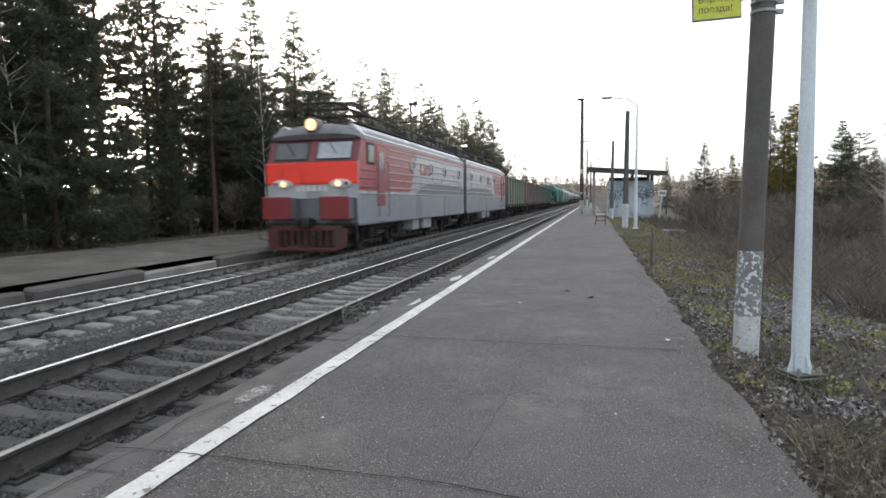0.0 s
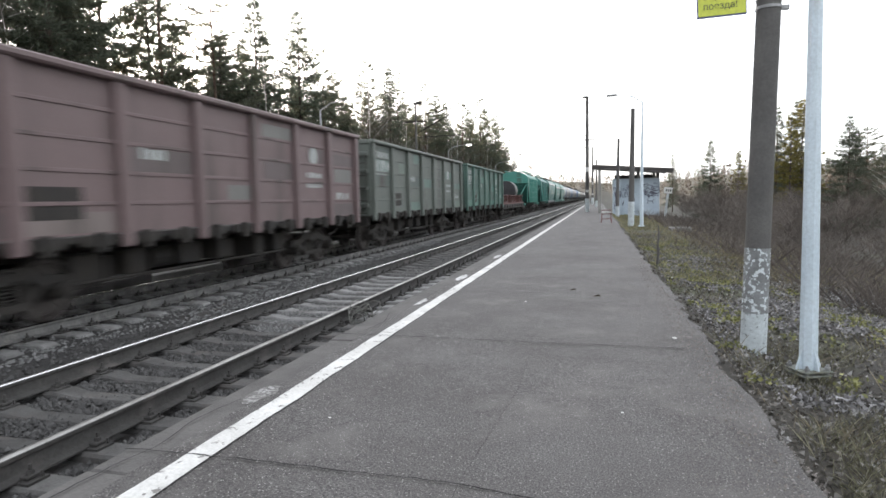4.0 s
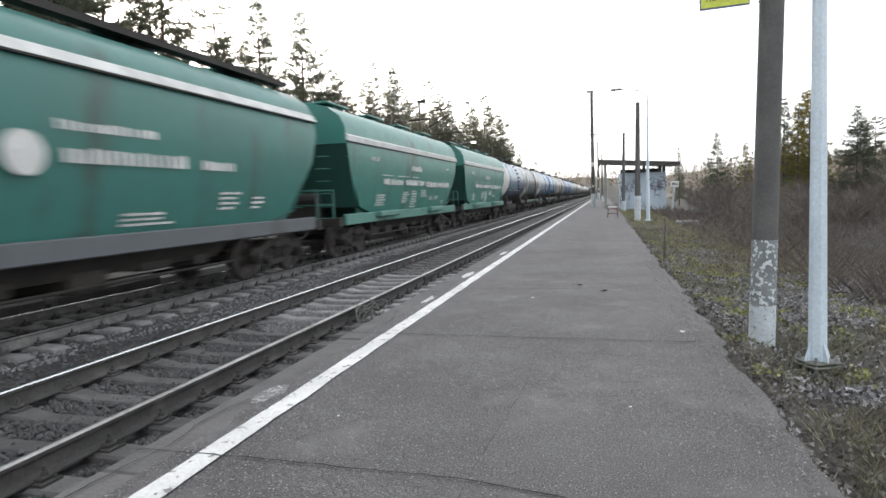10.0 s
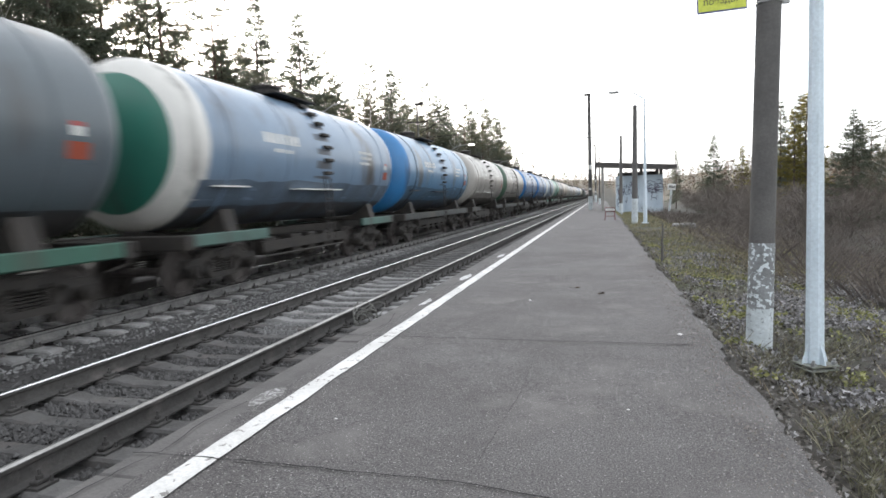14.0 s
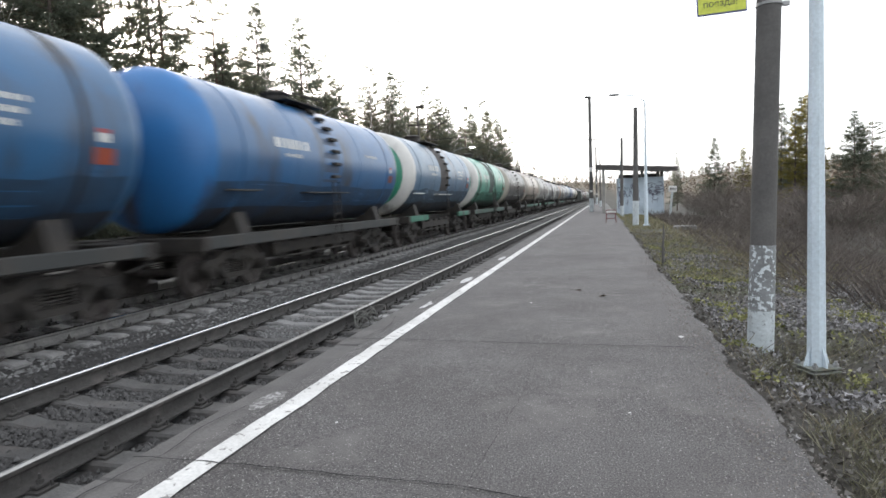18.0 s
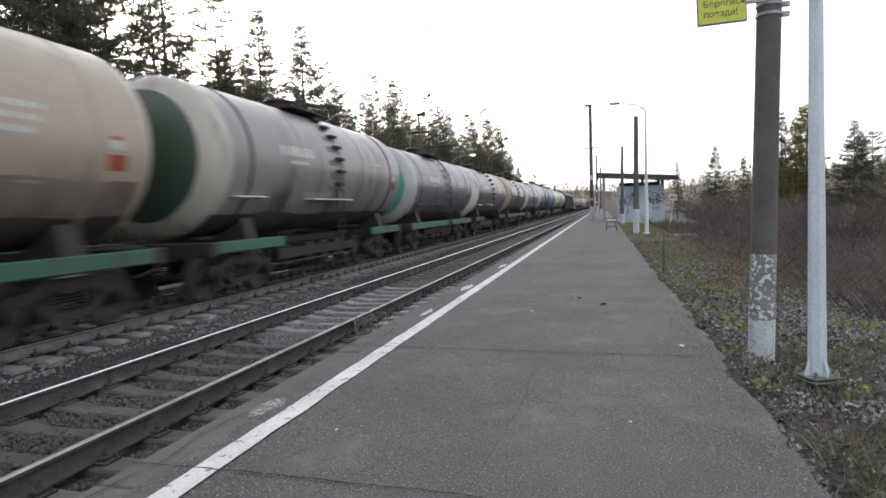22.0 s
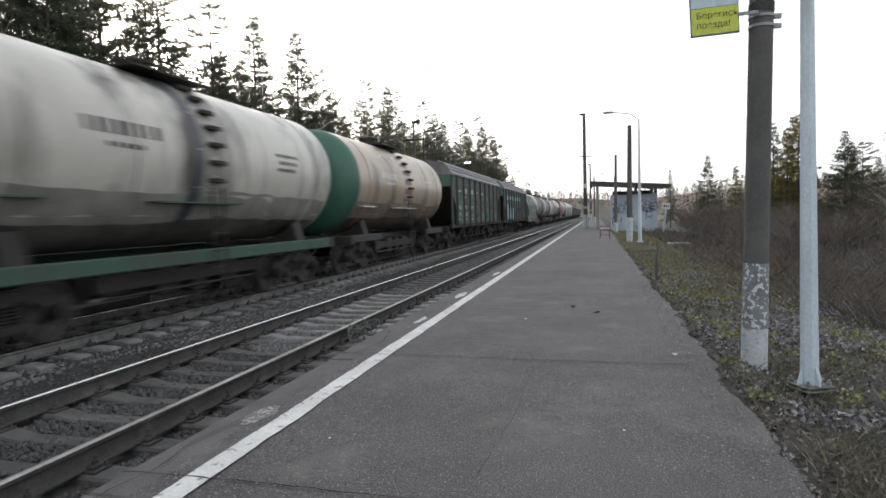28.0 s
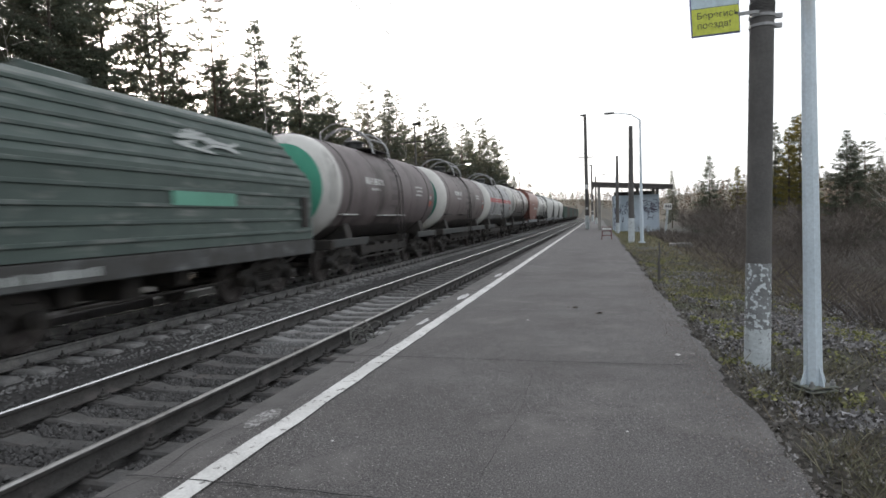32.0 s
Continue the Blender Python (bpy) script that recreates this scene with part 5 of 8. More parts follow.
    if plates:
        for y0, y1, t0, t1 in ((-3.4, -2.7, 0.0, 0.42), (-2.1, -0.8, -0.05, 0.42), (1.3, 3.4, -0.05, 0.42)):
            g = Geo().add([((R + 0.008) * math.cos(t), y, (R + 0.008) * math.sin(t)) for y in (y0, y1) for t in [t0 + (t1 - t0) * k / 8 for k in range(9)]], [(k, k + 1, k + 10, k + 9) for k in range(8)])
            put("white_panel", g, LETTER, w, "white painted panel", at=pose(0, 0, zc))
    for s in (-1, 1):
        add_bogie(w, s * (length / 2 - 2.12), d)
    add_ends(w, length / 2 - 0.12)


# -- box-shaped mineral hoppers --
def box_hopper(d0, length, label, seed, blue):
    q = random.Random(seed)
    w, d = start("hopper_wagon", d0, length, label, "freight wagon", "box-shaped hopper wagons")
    col = (0.10, 0.15, 0.125) if not blue else (0.125, 0.14, 0.128)
    mat = surf("box_hopper_%d" % seed, col, (0.09, 0.085, 0.075), 0.9, 0.75, 0, 0.2, 40, streak=((0.04, 0.033, 0.028), 0.42, 1.3, 0.5))
    post = surf("box_post_%d" % seed, (0.075, 0.088, 0.078), (0.055, 0.056, 0.052), 2, 0.75, 0, 0.2)
    roofm = surf("box_roof", (0.24, 0.235, 0.25), (0.17, 0.165, 0.175), 0.8, 0.55, 0.2, 0.1, 40, streak=((0.1, 0.09, 0.085), 0.35, 1.2, 0.4))
    H, W = length / 2 - 1.03, 1.55
    for s in (-1, 1):
        put("side_wall", Geo().box(s * W - 0.03, s * W + 0.03, -H + 1.25, H - 1.25, 1.3, 3.78).prism([(-H + 1.25, 1.3), (-H + 1.25, 3.78), (-H, 3.78), (-H, 3.2), (-H + 1.2, 2.1)], s * W - 0.03, s * W + 0.03, "x").prism([(H - 1.25, 1.3), (H - 1.25, 3.78), (H, 3.78), (H, 3.2), (H - 1.2, 2.1)], s * W - 0.03, s * W + 0.03, "x"), mat, w)
        for z in (1.36, 1.9, 2.3, 2.62, 2.88, 3.3, 3.72):
            put("side_rail", Geo().box(s * (W + 0.04) - 0.02, s * (W + 0.04) + 0.02, -H + 1.25, H - 1.25, z - 0.02, z + 0.02, 0.008), post, w)
        for i in range(9):
            y = -H + 1.25 + (2 * H - 2.5) * i / 8
            put("side_post", Geo().box(s * (W + 0.08) - 0.06, s * (W + 0.08) + 0.06, y - 0.08, y + 0.08, 1.2, 3.8, 0.02), post, w)
        for e in (-1, 1):
            put("side_post", Geo().box(s * (W + 0.06) - 0.05, s * (W + 0.06) + 0.05, e * (H - 0.1) - 0.06, e * (H - 0.1) + 0.06, 1.1, 3.8, 0.02), post, w)
    roof = Geo().rings([[(-W - 0.12, y, 3.76), (-W - 0.12, y, 3.84), (-1.25, y, 4.36), (-0.6, y, 4.48), (0.6, y, 4.48), (1.25, y, 4.36), (W + 0.12, y, 3.84), (W + 0.12, y, 3.76)] for y in (-H - 0.05, H + 0.05)])
    put("roof", roof, roofm, w, "pale grey ribbed roof")
    g = Geo()
    for s in (-1, 1):
        for x, z in ((1.56, 4.0), (1.4, 4.2), (0.95, 4.43)):
            g.box(s * x - 0.03, s * x + 0.03, -H, H, z - 0.02, z + 0.05, 0.01)
    put("roof_rib", g, roofm, w)
    for i in range(4):
        y = -H + 2 * H * (i + 0.5) / 4
        put("loading_hatch", Geo().box(-0.4, 0.4, y - 0.5, y + 0.5, 4.48, 4.58, 0.04), roofm, w)
    for e in (-1, 1):
        put("end_panel", Geo().prism([(-W, 3.18), (W, 3.18), (W, 3.8), (1.2, 4.34), (0.6, 4.46), (-0.6, 4.46), (-1.2, 4.34), (-W, 3.8)], e * H - 0.03, e * H + 0.03), paint("box_end_%d" % seed, (0.07, 0.15, 0.115), 0.3, 0.6), w, "green upper end sheet")
        put("end_slope", Geo().rings([[(-1.5, e * (H - 0.02), 3.2), (1.5, e * (H - 0.02), 3.2), (1.5, e * (H - 0.08), 3.2), (-1.5, e * (H - 0.08), 3.2)], [(-1.5, e * (H - 2.2), 1.3), (1.5, e * (H - 2.2), 1.3), (1.5, e * (H - 2.26), 1.3), (-1.5, e * (H - 2.26), 1.3)]]), STEEL, w, "dark sloping end sheet")
        ld = Geo()
        for k in range(8):
            ld.cyl((1.5, e * (H - 0.95), 1.2 + 0.3 * k), (1.5, e * (H - 0.35), 1.2 + 0.3 * k), 0.018, 5)
        for y in (0.95, 0.35):
            ld.cyl((1.5, e * (H - y), 1.0), (1.5, e * (H - y), 3.4), 0.02, 5)
        ld.cyl((-1.4, e * (H - 0.1), 3.3), (-0.4, e * (H + 0.3), 1.2), 0.05, 6)
        put("ladder", ld, STEEL, w)
    bw = (2 * H - 2.5) / 8
    def splash(cx, cz, ry, rz, seed):
        """A ragged blot on the side sheet."""
        k = random.Random(seed)
        vs = [(W + 0.0325, cx, cz)] + [(W + 0.0325, cx + ry * f * math.cos(t), cz + rz * f * math.sin(t)) for t, f in [(2 * math.pi * i / 12, k.uniform(0.55, 1.1)) for i in range(12)]]
        return Geo().add(vs, [(0, i + 1, (i + 1) % 12 + 1) for i in range(12)])
    stain = surf("box_stain", (0.02, 0.017, 0.015), (0.04, 0.033, 0.028), 4, 0.85, 0, 0.2)
    for i in range(3, 8):
        y = -H + 1.25 + bw * i
        for k in range(4):
            put("dark_stain", splash(y + q.uniform(0.3, bw - 0.3), q.choice((1.65, 1.75, 2.1, 2.2, 2.45)), q.uniform(0.12, 0.34), q.uniform(0.07, 0.2), q.randrange(999)), stain, w)
    if blue:
        sky_blue = surf("pale_blue_patch", (0.25, 0.44, 0.52), (0.32, 0.47, 0.52), 3, 0.7, 0, 0.1, 40, streak=((0.2, 0.25, 0.26), 0.25, 2.0, 0.4))
        bits = [(i, 0.0, 1.0, 2.92, 3.26) for i in range(5)] + [(5, 0.0, 1.0, 2.92, 3.2), (0, 0.0, 1.0, 1.4, 2.56), (1, 0.0, 1.0, 1.4, 2.28), (2, 0.0, 1.0, 1.4, 2.28), (5, 0.25, 0.6, 2.62, 2.9), (7, 0.15, 0.75, 1.45, 2.0), (1, 0.35, 0.55, 2.68, 2.84)]
        for i, f0, f1, z0, z1 in bits:
            y = -H + 1.25 + bw * i
            put("paint_patch", Geo().box(W + 0.031, W + 0.036, y + 0.1 + (bw - 0.2) * f0, y + 0.1 + (bw - 0.2) * f1, z0, z1), sky_blue, w, "pale blue repainted panel")
        for i in (1, 2):
            y = -H + 1.25 + bw * i
            put("paint_patch", Geo().box(W + 0.031, W + 0.034, y + 0.1, y + bw - 0.1, 2.3, 2.6), paint("deep_green_patch", (0.03, 0.11, 0.075), 0.3, 0.7), w, "dark green repainted panel")
        put("paint_patch", Geo().box(W + 0.037, W + 0.04, -H + 1.85, -H + 2.15, 1.95, 2.2), paint("deep_green_patch", (0.03, 0.11, 0.075), 0.3, 0.7), w, "dark green square")
        put("paint_patch", Geo().box(W + 0.037, W + 0.04, -H + 2.05, -H + 2.25, 1.5, 1.66), STEEL, w, "black square")
    else:
        for i, z0, z1 in ((0, 2.0, 2.5), (5, 2.65, 2.95), (7, 1.5, 1.9), (2, 2.7, 3.1), (4, 1.5, 1.85)):
            y = -H + 1.25 + bw * i
            put("paint_patch", Geo().box(W + 0.031, W + 0.036, y + 0.12, y + bw - 0.3, z0, z1), paint("mint_patch", (0.07, 0.2, 0.15), 0.3, 0.7), w, "fresher green repainted panels")
    g = Geo()
    if not blue:
        for i, off, ln, z, h, n in ((0, 0.1, 0.3, 2.95, 0.28, 2), (0, 0.5, 0.5, 2.98, 0.1, 6), (1, 0.35, 0.62, 2.92, 0.3, 3), (2, 0.15, 0.9, 2.92, 0.28, 4), (1, 0.5, 0.2, 2.66, 0.12, 1), (3, 0.3, 0.6, 3.0, 0.1, 2), (4, 0.2, 0.8, 2.98, 0.14, 4), (5, 0.2, 0.4, 2.98, 0.12, 2)):
            bars(g, W + 0.038, -H + 1.25 + bw * i + off, -H + 1.25 + bw * i + off + ln, z, h, n, q)
        for i in (0, 1, 2):
            y = -H + 1.25 + bw * i + 0.15
            for z in (2.2, 2.1, 1.82, 1.72, 1.5):
                o = q.uniform(0, 0.4)
                bars(g, W + 0.038, y + o, y + o + q.uniform(0.35, 0.8), z, 0.07, 7, q)
    if not blue:
        tagged(put("lettering", g, LETTER, w, "white stencilled bars"), kind="stuff")
    for y in (-3.3, -1.1, 1.1, 3.3):
        put("discharge_bin", Geo().rings([[(-1.45, y - 1.0, 1.3), (1.45, y - 1.0, 1.3), (1.45, y + 1.0, 1.3), (-1.45, y + 1.0, 1.3)], [(-1.0, y - 0.35, 0.65), (1.0, y - 0.35, 0.65), (1.0, y + 0.35, 0.65), (-1.0, y + 0.35, 0.65)]]), STEEL, w)
    put("underframe", Geo().box(-0.22, 0.22, -length / 2 + 0.6, length / 2 - 0.6, 0.85, 1.15).box(-1.5, 1.5, -length / 2 + 0.55, -length / 2 + 0.8, 0.95, 1.25).box(-1.5, 1.5, length / 2 - 0.8, length / 2 - 0.55, 0.95, 1.25).box(-1.55, -1.42, -H, H, 1.12, 1.3).box(1.42, 1.55, -H, H, 1.12, 1.3), STEEL, w)
    for s in (-1, 1):
        add_bogie(w, s * (length / 2 - 2.4), d)
    add_ends(w, length / 2 - 0.12)
    raise_body(w, 1.03)


# -- wagon with an angular sheet-metal hood --
def hooded_wagon(d0, length):
    w, d = start("hooded_wagon", d0, length, "flat wagon under an angular green sheet-metal hood", "freight wagon", "hooded wagon")
    mat = surf("hood_green", (0.075, 0.105, 0.093), (0.055, 0.078, 0.07), 1.0, 0.6, 0, 0.1, 40, streak=((0.16, 0.17, 0.16), 0.25, 1.4, 4.0))
    H = length / 2 - 0.9
    secs = [(1.56, 1.3), (1.56, 2.75), (0.95, 3.9), (0.7, 4.05)]
    full = secs + [(-x, z) for x, z in secs[::-1]]
    def inset(z):
        return H if z < 2.8 else H - 0.85 * (z - 2.75) / 1.3
    n = len(full)
    put("hood", Geo().add([(x, e * inset(z), z) for e in (-1, 1) for x, z in full], [(i, i + 1, n + i + 1, n + i) for i in range(n - 1)] + [tuple(range(n)), tuple(range(n, 2 * n))]), mat, w)
    for s in (-1, 1):
        for z in (1.5, 1.78, 2.06, 2.34, 2.62):
            put("board_edge", Geo().box(s * 1.575 - 0.02, s * 1.575 + 0.02, -H + 0.05, H - 0.05, z - 0.02, z + 0.05, 0.01), mat, w)
        for k in range(5):
            f = (k + 0.6) / 5
            x, z = 1.56 - 0.61 * f, 2.75 + 1.15 * f
            yy = inset(z) - 0.03
            put("board_edge", Geo().box(s * (x + 0.015) - 0.025, s * (x + 0.015) + 0.025, -yy, yy, z - 0.03, z + 0.04, 0.01), mat, w)
        for e in (-1, 1):
            put("corner_slot", Geo().box(s * 1.6 - 0.03, s * 1.6 + 0.03, e * (H - 0.45) - 0.14, e * (H - 0.45) + 0.14, 1.6, 2.35, 0.02), STEEL, w, "dark upright slot")
        put("side_beam", Geo().box(s * 1.48 - 0.08, s * 1.48 + 0.08, -H - 0.05, H + 0.05, 0.92, 1.28, 0.02), surf("hood_beam", (0.075, 0.078, 0.078), (0.045, 0.043, 0.04), 1.4, 0.75, 0, 0.2, 40, streak=((0.17, 0.18, 0.18), 0.25, 1.6, 1.5)), w, "dark stained side beam")
        g = Geo()
        bars(g, s * 1.562, -H + 1.2, -H + 3.2, 1.02, 0.14, 9, random.Random(3), s)
        put("lettering", g, GREYLET, w)
        put("paint_patch", Geo().box(s * 1.602 - 0.004, s * 1.602 + 0.004, -0.2, 1.6, 2.08, 2.33), paint("bright_mint_patch", (0.14, 0.38, 0.28), 0.2, 0.7), w, "bright mint-green patch")
    q = random.Random(8)
    for k in range(18):            # a pale sprayed scrawl on the slope
        y0, f = q.uniform(0.2, 1.9), q.uniform(0.25, 0.6)
        l, t = q.uniform(0.3, 0.9), q.uniform(-0.12, 0.12)
        pt = lambda y, f: (1.56 - 0.61 * f + 0.055, y, 2.75 + 1.15 * f + 0.03)
        put("scrawl_stroke", Geo().add([pt(y0, f), pt(y0 + l, f + t), pt(y0 + l, f + t + 0.05), pt(y0, f + 0.05)], [(0, 1, 2, 3)]), GREYLET, w, "pale sprayed stroke")
    for e in (-1, 1):
        g = Geo()
        for z in (1.5, 1.78, 2.06, 2.34, 2.62, 2.95, 3.25, 3.55):
            ww = 1.5 if z < 2.75 else 1.56 - 0.61 * (z - 2.75) / 1.15
            g.box(-ww, ww, e * inset(z) - 0.03, e * inset(z) + 0.03, z - 0.02, z + 0.04)
        put("end_board_edges", g, mat, w)
    put("roof_vent", Geo().prism([(-0.5, 4.0), (0.5, 4.0), (0.5, 4.22), (0.0, 4.4), (-0.5, 4.22)], -1.55, -0.75).cyl((0, 3.4, 4.0), (0, 3.4, 4.25), 0.09, 8), mat, w)
    put("vent_mouth", Geo().cyl((0, -0.76, 4.18), (0, -0.5, 4.16), 0.17, 14), STEEL, w, "dark open mouth of the roof vent")
    put("underframe", Geo().box(-0.25, 0.25, -length / 2 + 0.6, length / 2 - 0.6, 0.75, 1.15).box(-1.5, 1.5, -H, H, 1.2, 1.3), STEEL, w)
    for s in (-1, 1):
        add_bogie(w, s * (length / 2 - 2.4), d)
    add_ends(w, length / 2 - 0.12)


# -- the two-section electric locomotive --
def locomotive(d_mid, turned, label):
    w = thing("locomotive_section", pose(FAR, d_mid, TOP_FAR, 0, 0, 180 if turned else 0), label, "locomotive", "two-section electric locomotive")
    TRAIN.append((w, d_mid))
    grey = paint("loco_light_grey", (0.40, 0.42, 0.45), 0.2, 0.3)
    dark = paint("loco_dark_grey", (0.14, 0.155, 0.175), 0.15, 0.4)
    red = paint("loco_red", (0.33, 0.045, 0.055), 0.12, 0.35)
    bright = paint("loco_signal_red", (0.95, 0.05, 0.025), 0.05, 0.4)
    maroon = paint("cab_maroon", (0.19, 0.03, 0.042), 0.2, 0.35)
    plate = paint("buffer_red", (0.20, 0.02, 0.025), 0.15, 0.45)
    low_grey = paint("loco_lower_grey", (0.25, 0.275, 0.315), 0.2, 0.35)
    # buffer red darkened to put the guard's shade into its colour, plus grime
    guard = paint("shaded_guard_red", (0.075, 0.012, 0.014), 0.45, 0.6)
    roofm = paint("loco_roof", (0.17, 0.18, 0.19), 0.3, 0.55)
    black = paint("loco_black", (0.02, 0.02, 0.02), 0.1, 0.6)
    rubber = surf("window_rubber", (0.02, 0.02, 0.02), None, 3, 0.7, 0, 0.1)
    glass = surf("loco_glass", (0.05, 0.06, 0.07), (0.025, 0.03, 0.035), 1.2, 0.15, 0.0, 0.0, spec=0.9)
    curtain = surf("cab_curtain", (0.42, 0.47, 0.52), (0.3, 0.34, 0.38), 3.0, 0.35, 0, 0.1)
    H, W = 7.7, 1.56
    F = -H                                   # front face
    # body: side walls, floor, rear wall
    for s in (-1, 1):
        put("side_wall", Geo().prism([(F, 0.95), (H, 0.95), (H, 3.72), (F + 0.42, 3.72), (F + 0.08, 2.95), (F, 2.9)], s * W - 0.03, s * W + 0.03, "x"), grey, w, "light grey body side")
        put("red_panel", Geo().prism([(F + 0.03, 2.02), (F + 0.09, 2.93), (F + 0.43, 3.68), (F + 6.4, 3.68), (F + 6.2, 3.2), (F + 5.7, 2.6), (F + 5.3, 2.02)], s * (W + 0.032) - 0.004, s * (W + 0.032) + 0.004, "x"), red, w, "dark red livery panel")
        put("grey_panel", Geo().prism([(F + 6.0, 1.92), (F + 7.2, 2.3), (F + 9.0, 2.5), (F + 12.5, 2.45), (H - 0.05, 2.3), (H - 0.05, 1.92)], s * (W + 0.032) - 0.004, s * (W + 0.032) + 0.004, "x"), dark, w, "dark grey livery panel")
        put("lower_panel", Geo().box(s * (W + 0.034) - 0.004, s * (W + 0.034) + 0.004, F + 0.02, H - 0.02, 1.0, 1.9), low_grey, w, "blue-grey lower body panel")
        for k, z in enumerate((1.93, 2.15, 2.42, 2.69, 2.96, 3.23, 3.5)):
            y0 = F + (2.75 if z > 2.1 else 0.1)
            put("side_rib", Geo().box(s * (W + 0.05) - 0.022, s * (W + 0.05) + 0.022, y0, H - 0.08, z - 0.022, z + 0.022, 0.01), grey, w, "raised rib along the side")
            if z > 2.1 and z < 2.8:
                put("side_rib", Geo().box(s * (W + 0.05) - 0.02, s * (W + 0.05) + 0.02, F + 0.1, F + 1.35, z - 0.02, z + 0.02, 0.01), red, w)
        put("roof_stripe", Geo().box(s * (W + 0.04) - 0.012, s * (W + 0.04) + 0.012, F + 0.45, H - 0.02, 3.58, 3.68), red, w, "red stripe under the roof edge")
        put("skirt_edge", Geo().box(s * (W + 0.02) - 0.025, s * (W + 0.02) + 0.025, F, H, 0.92, 0.99, 0.01), dark, w)
        # cab side window, door, rails
        cw = put("cab_side_window", Geo().box(s * (W + 0.045) - 0.02, s * (W + 0.045) + 0.02, F + 0.72, F + 1.36, 2.88, 3.58, 0.015), rubber, w)
        put("pane", Geo().box(s * (W + 0.067) - 0.004, s * (W + 0.067) + 0.004, F + 0.8, F + 1.28, 2.96, 3.5), glass, cw)
        dr = put("door", Geo().box(s * (W + 0.045) - 0.015, s * (W + 0.045) + 0.015, F + 1.62, F + 2.38, 1.5, 3.55, 0.01), red, w, "red cab door")
        put("door_window", Geo().box(s * (W + 0.064) - 0.004, s * (W + 0.064) + 0.004, F + 1.82, F + 2.2, 2.75, 3.35), glass, dr)
        for y in (F + 1.52, F + 2.5):
            hr = Geo().tube([(s * (W + 0.05), y, 1.15), (s * (W + 0.14), y, 1.2), (s * (W + 0.14), y, 3.0), (s * (W + 0.05), y, 3.05)], 0.018)
            put("handrail", hr, dark, w)
        for z in (0.62, 0.95):
            put("step", Geo().box(s * W - 0.12, s * W + 0.06, F + 1.75, F + 2.25, z, z + 0.04), black, w)
        for k, dy in enumerate((5.65, 8.5, 11.0, 14.1)):
            fr = put("round_window", Geo().spin([(0.27, s * (W + 0.03)), (0.27, s * (W + 0.075)), (0.21, s * (W + 0.085)), (0.21, s * (W + 0.05))], (0, F + dy, 3.08), 22, "x"), grey, w, "round window frame", True)
            put("pane", Geo().spin([(0.21, s * (W + 0.055)), (0.21, s * (W + 0.06))], (0, F + dy, 3.08), 22, "x"), glass, fr)
        # emblem as plain strokes
        for y0, y1, z0, z1 in ((6.75, 7.3, 2.74, 2.86), (6.75, 6.9, 2.88, 3.22), (7.38, 7.85, 2.78, 3.2), (7.95, 8.1, 2.76, 3.22), (8.13, 8.3, 2.76, 2.88)):
            put("red_emblem", Geo().prism([(F + y0, z0), (F + y1, z0), (F + y1 + 0.06, z1), (F + y0 + 0.06, z1)], s * (W + 0.038) - 0.006, s * (W + 0.038) + 0.006, "x"), red, w, "plain red stroke of an emblem")
        put("roof_edge", Geo().prism([(s * (W + 0.04), 3.7), (s * (W + 0.05), 3.78), (s * 1.2, 4.16), (s * 1.1, 4.1)], F + 0.45, H), grey, w, "pale sloping roof edge")
    arch = [(-math.cos(math.pi * i / 14), math.sin(math.pi * i / 14)) for i in range(15)]
    put("roof", Geo().rings([[(c * (W + 0.02) * k, y + 0.12 * (1 - n), 3.68 + top * n ** 0.8) for c, n in arch] for y, top, k in ((F + 0.12, 0.16, 0.99), (F + 0.2, 0.34, 0.995), (F + 0.42, 0.47, 1.0), (F + 0.8, 0.55, 1.0), (F + 1.3, 0.58, 1.0), (H, 0.58, 1.0))]), roofm, w, "rounded blue-grey roof", True)
    put("rear_wall", Geo().box(-W, W, H - 0.06, H, 0.95, 4.05), dark, w)
    put("gangway", Geo().box(-0.55, 0.55, H, H + 0.5, 1.3, 3.5, 0.05), black, w, "black rubber gangway between the sections")
    put("floor", Geo().box(-W, W, F, H, 0.92, 1.0), black, w)
    # cab front
    put("front_lower", Geo().box(-W, W, F - 0.02, F + 0.04, 1.78, 2.3, 0.01), grey, w, "grey band under the red nose")
    put("front_skirt", Geo().box(-1.5, 1.5, F + 0.02, F + 0.1, 0.95, 1.8), dark, w)
    put("nose_band", Geo().prism([(F - 0.05, 2.24), (F - 0.06, 2.3), (F - 0.05, 2.88), (F + 0.03, 2.93), (F + 0.1, 2.93), (F + 0.1, 2.24)], -W - 0.02, W + 0.02, "x"), bright, w, "bright signal-red nose band")
    put("windscreen_frame", Geo().prism([(F + 0.02, 2.93), (F + 0.36, 3.74), (F + 0.44, 3.74), (F + 0.1, 2.93)], -W, W, "x"), maroon, w, "dull maroon windscreen surround")
    def scr(x0, x1, z0, z1, out):
        f = lambda z: F + 0.02 + 0.34 * (z - 2.93) / 0.81 - out
        return Geo().rings([[(x0, f(z0), z0), (x1, f(z0), z0), (x1, f(z1), z1), (x0, f(z1), z1)], [(x0, f(z0) + 0.05, z0), (x1, f(z0) + 0.05, z0), (x1, f(z1) + 0.05, z1), (x0, f(z1) + 0.05, z1)]])
    for s in (-1, 1):
        a, b = sorted((s * 0.13, s * 1.36))
        ws = put("windscreen", scr(a, b, 3.0, 3.62, 0.02), rubber, w, "windscreen in black rubber")
        put("pane", scr(a + 0.05, b - 0.05, 3.05, 3.57, 0.026), glass if s < 0 else curtain, ws, "dark glass" if s < 0 else "glass with a pale blind drawn behind it")
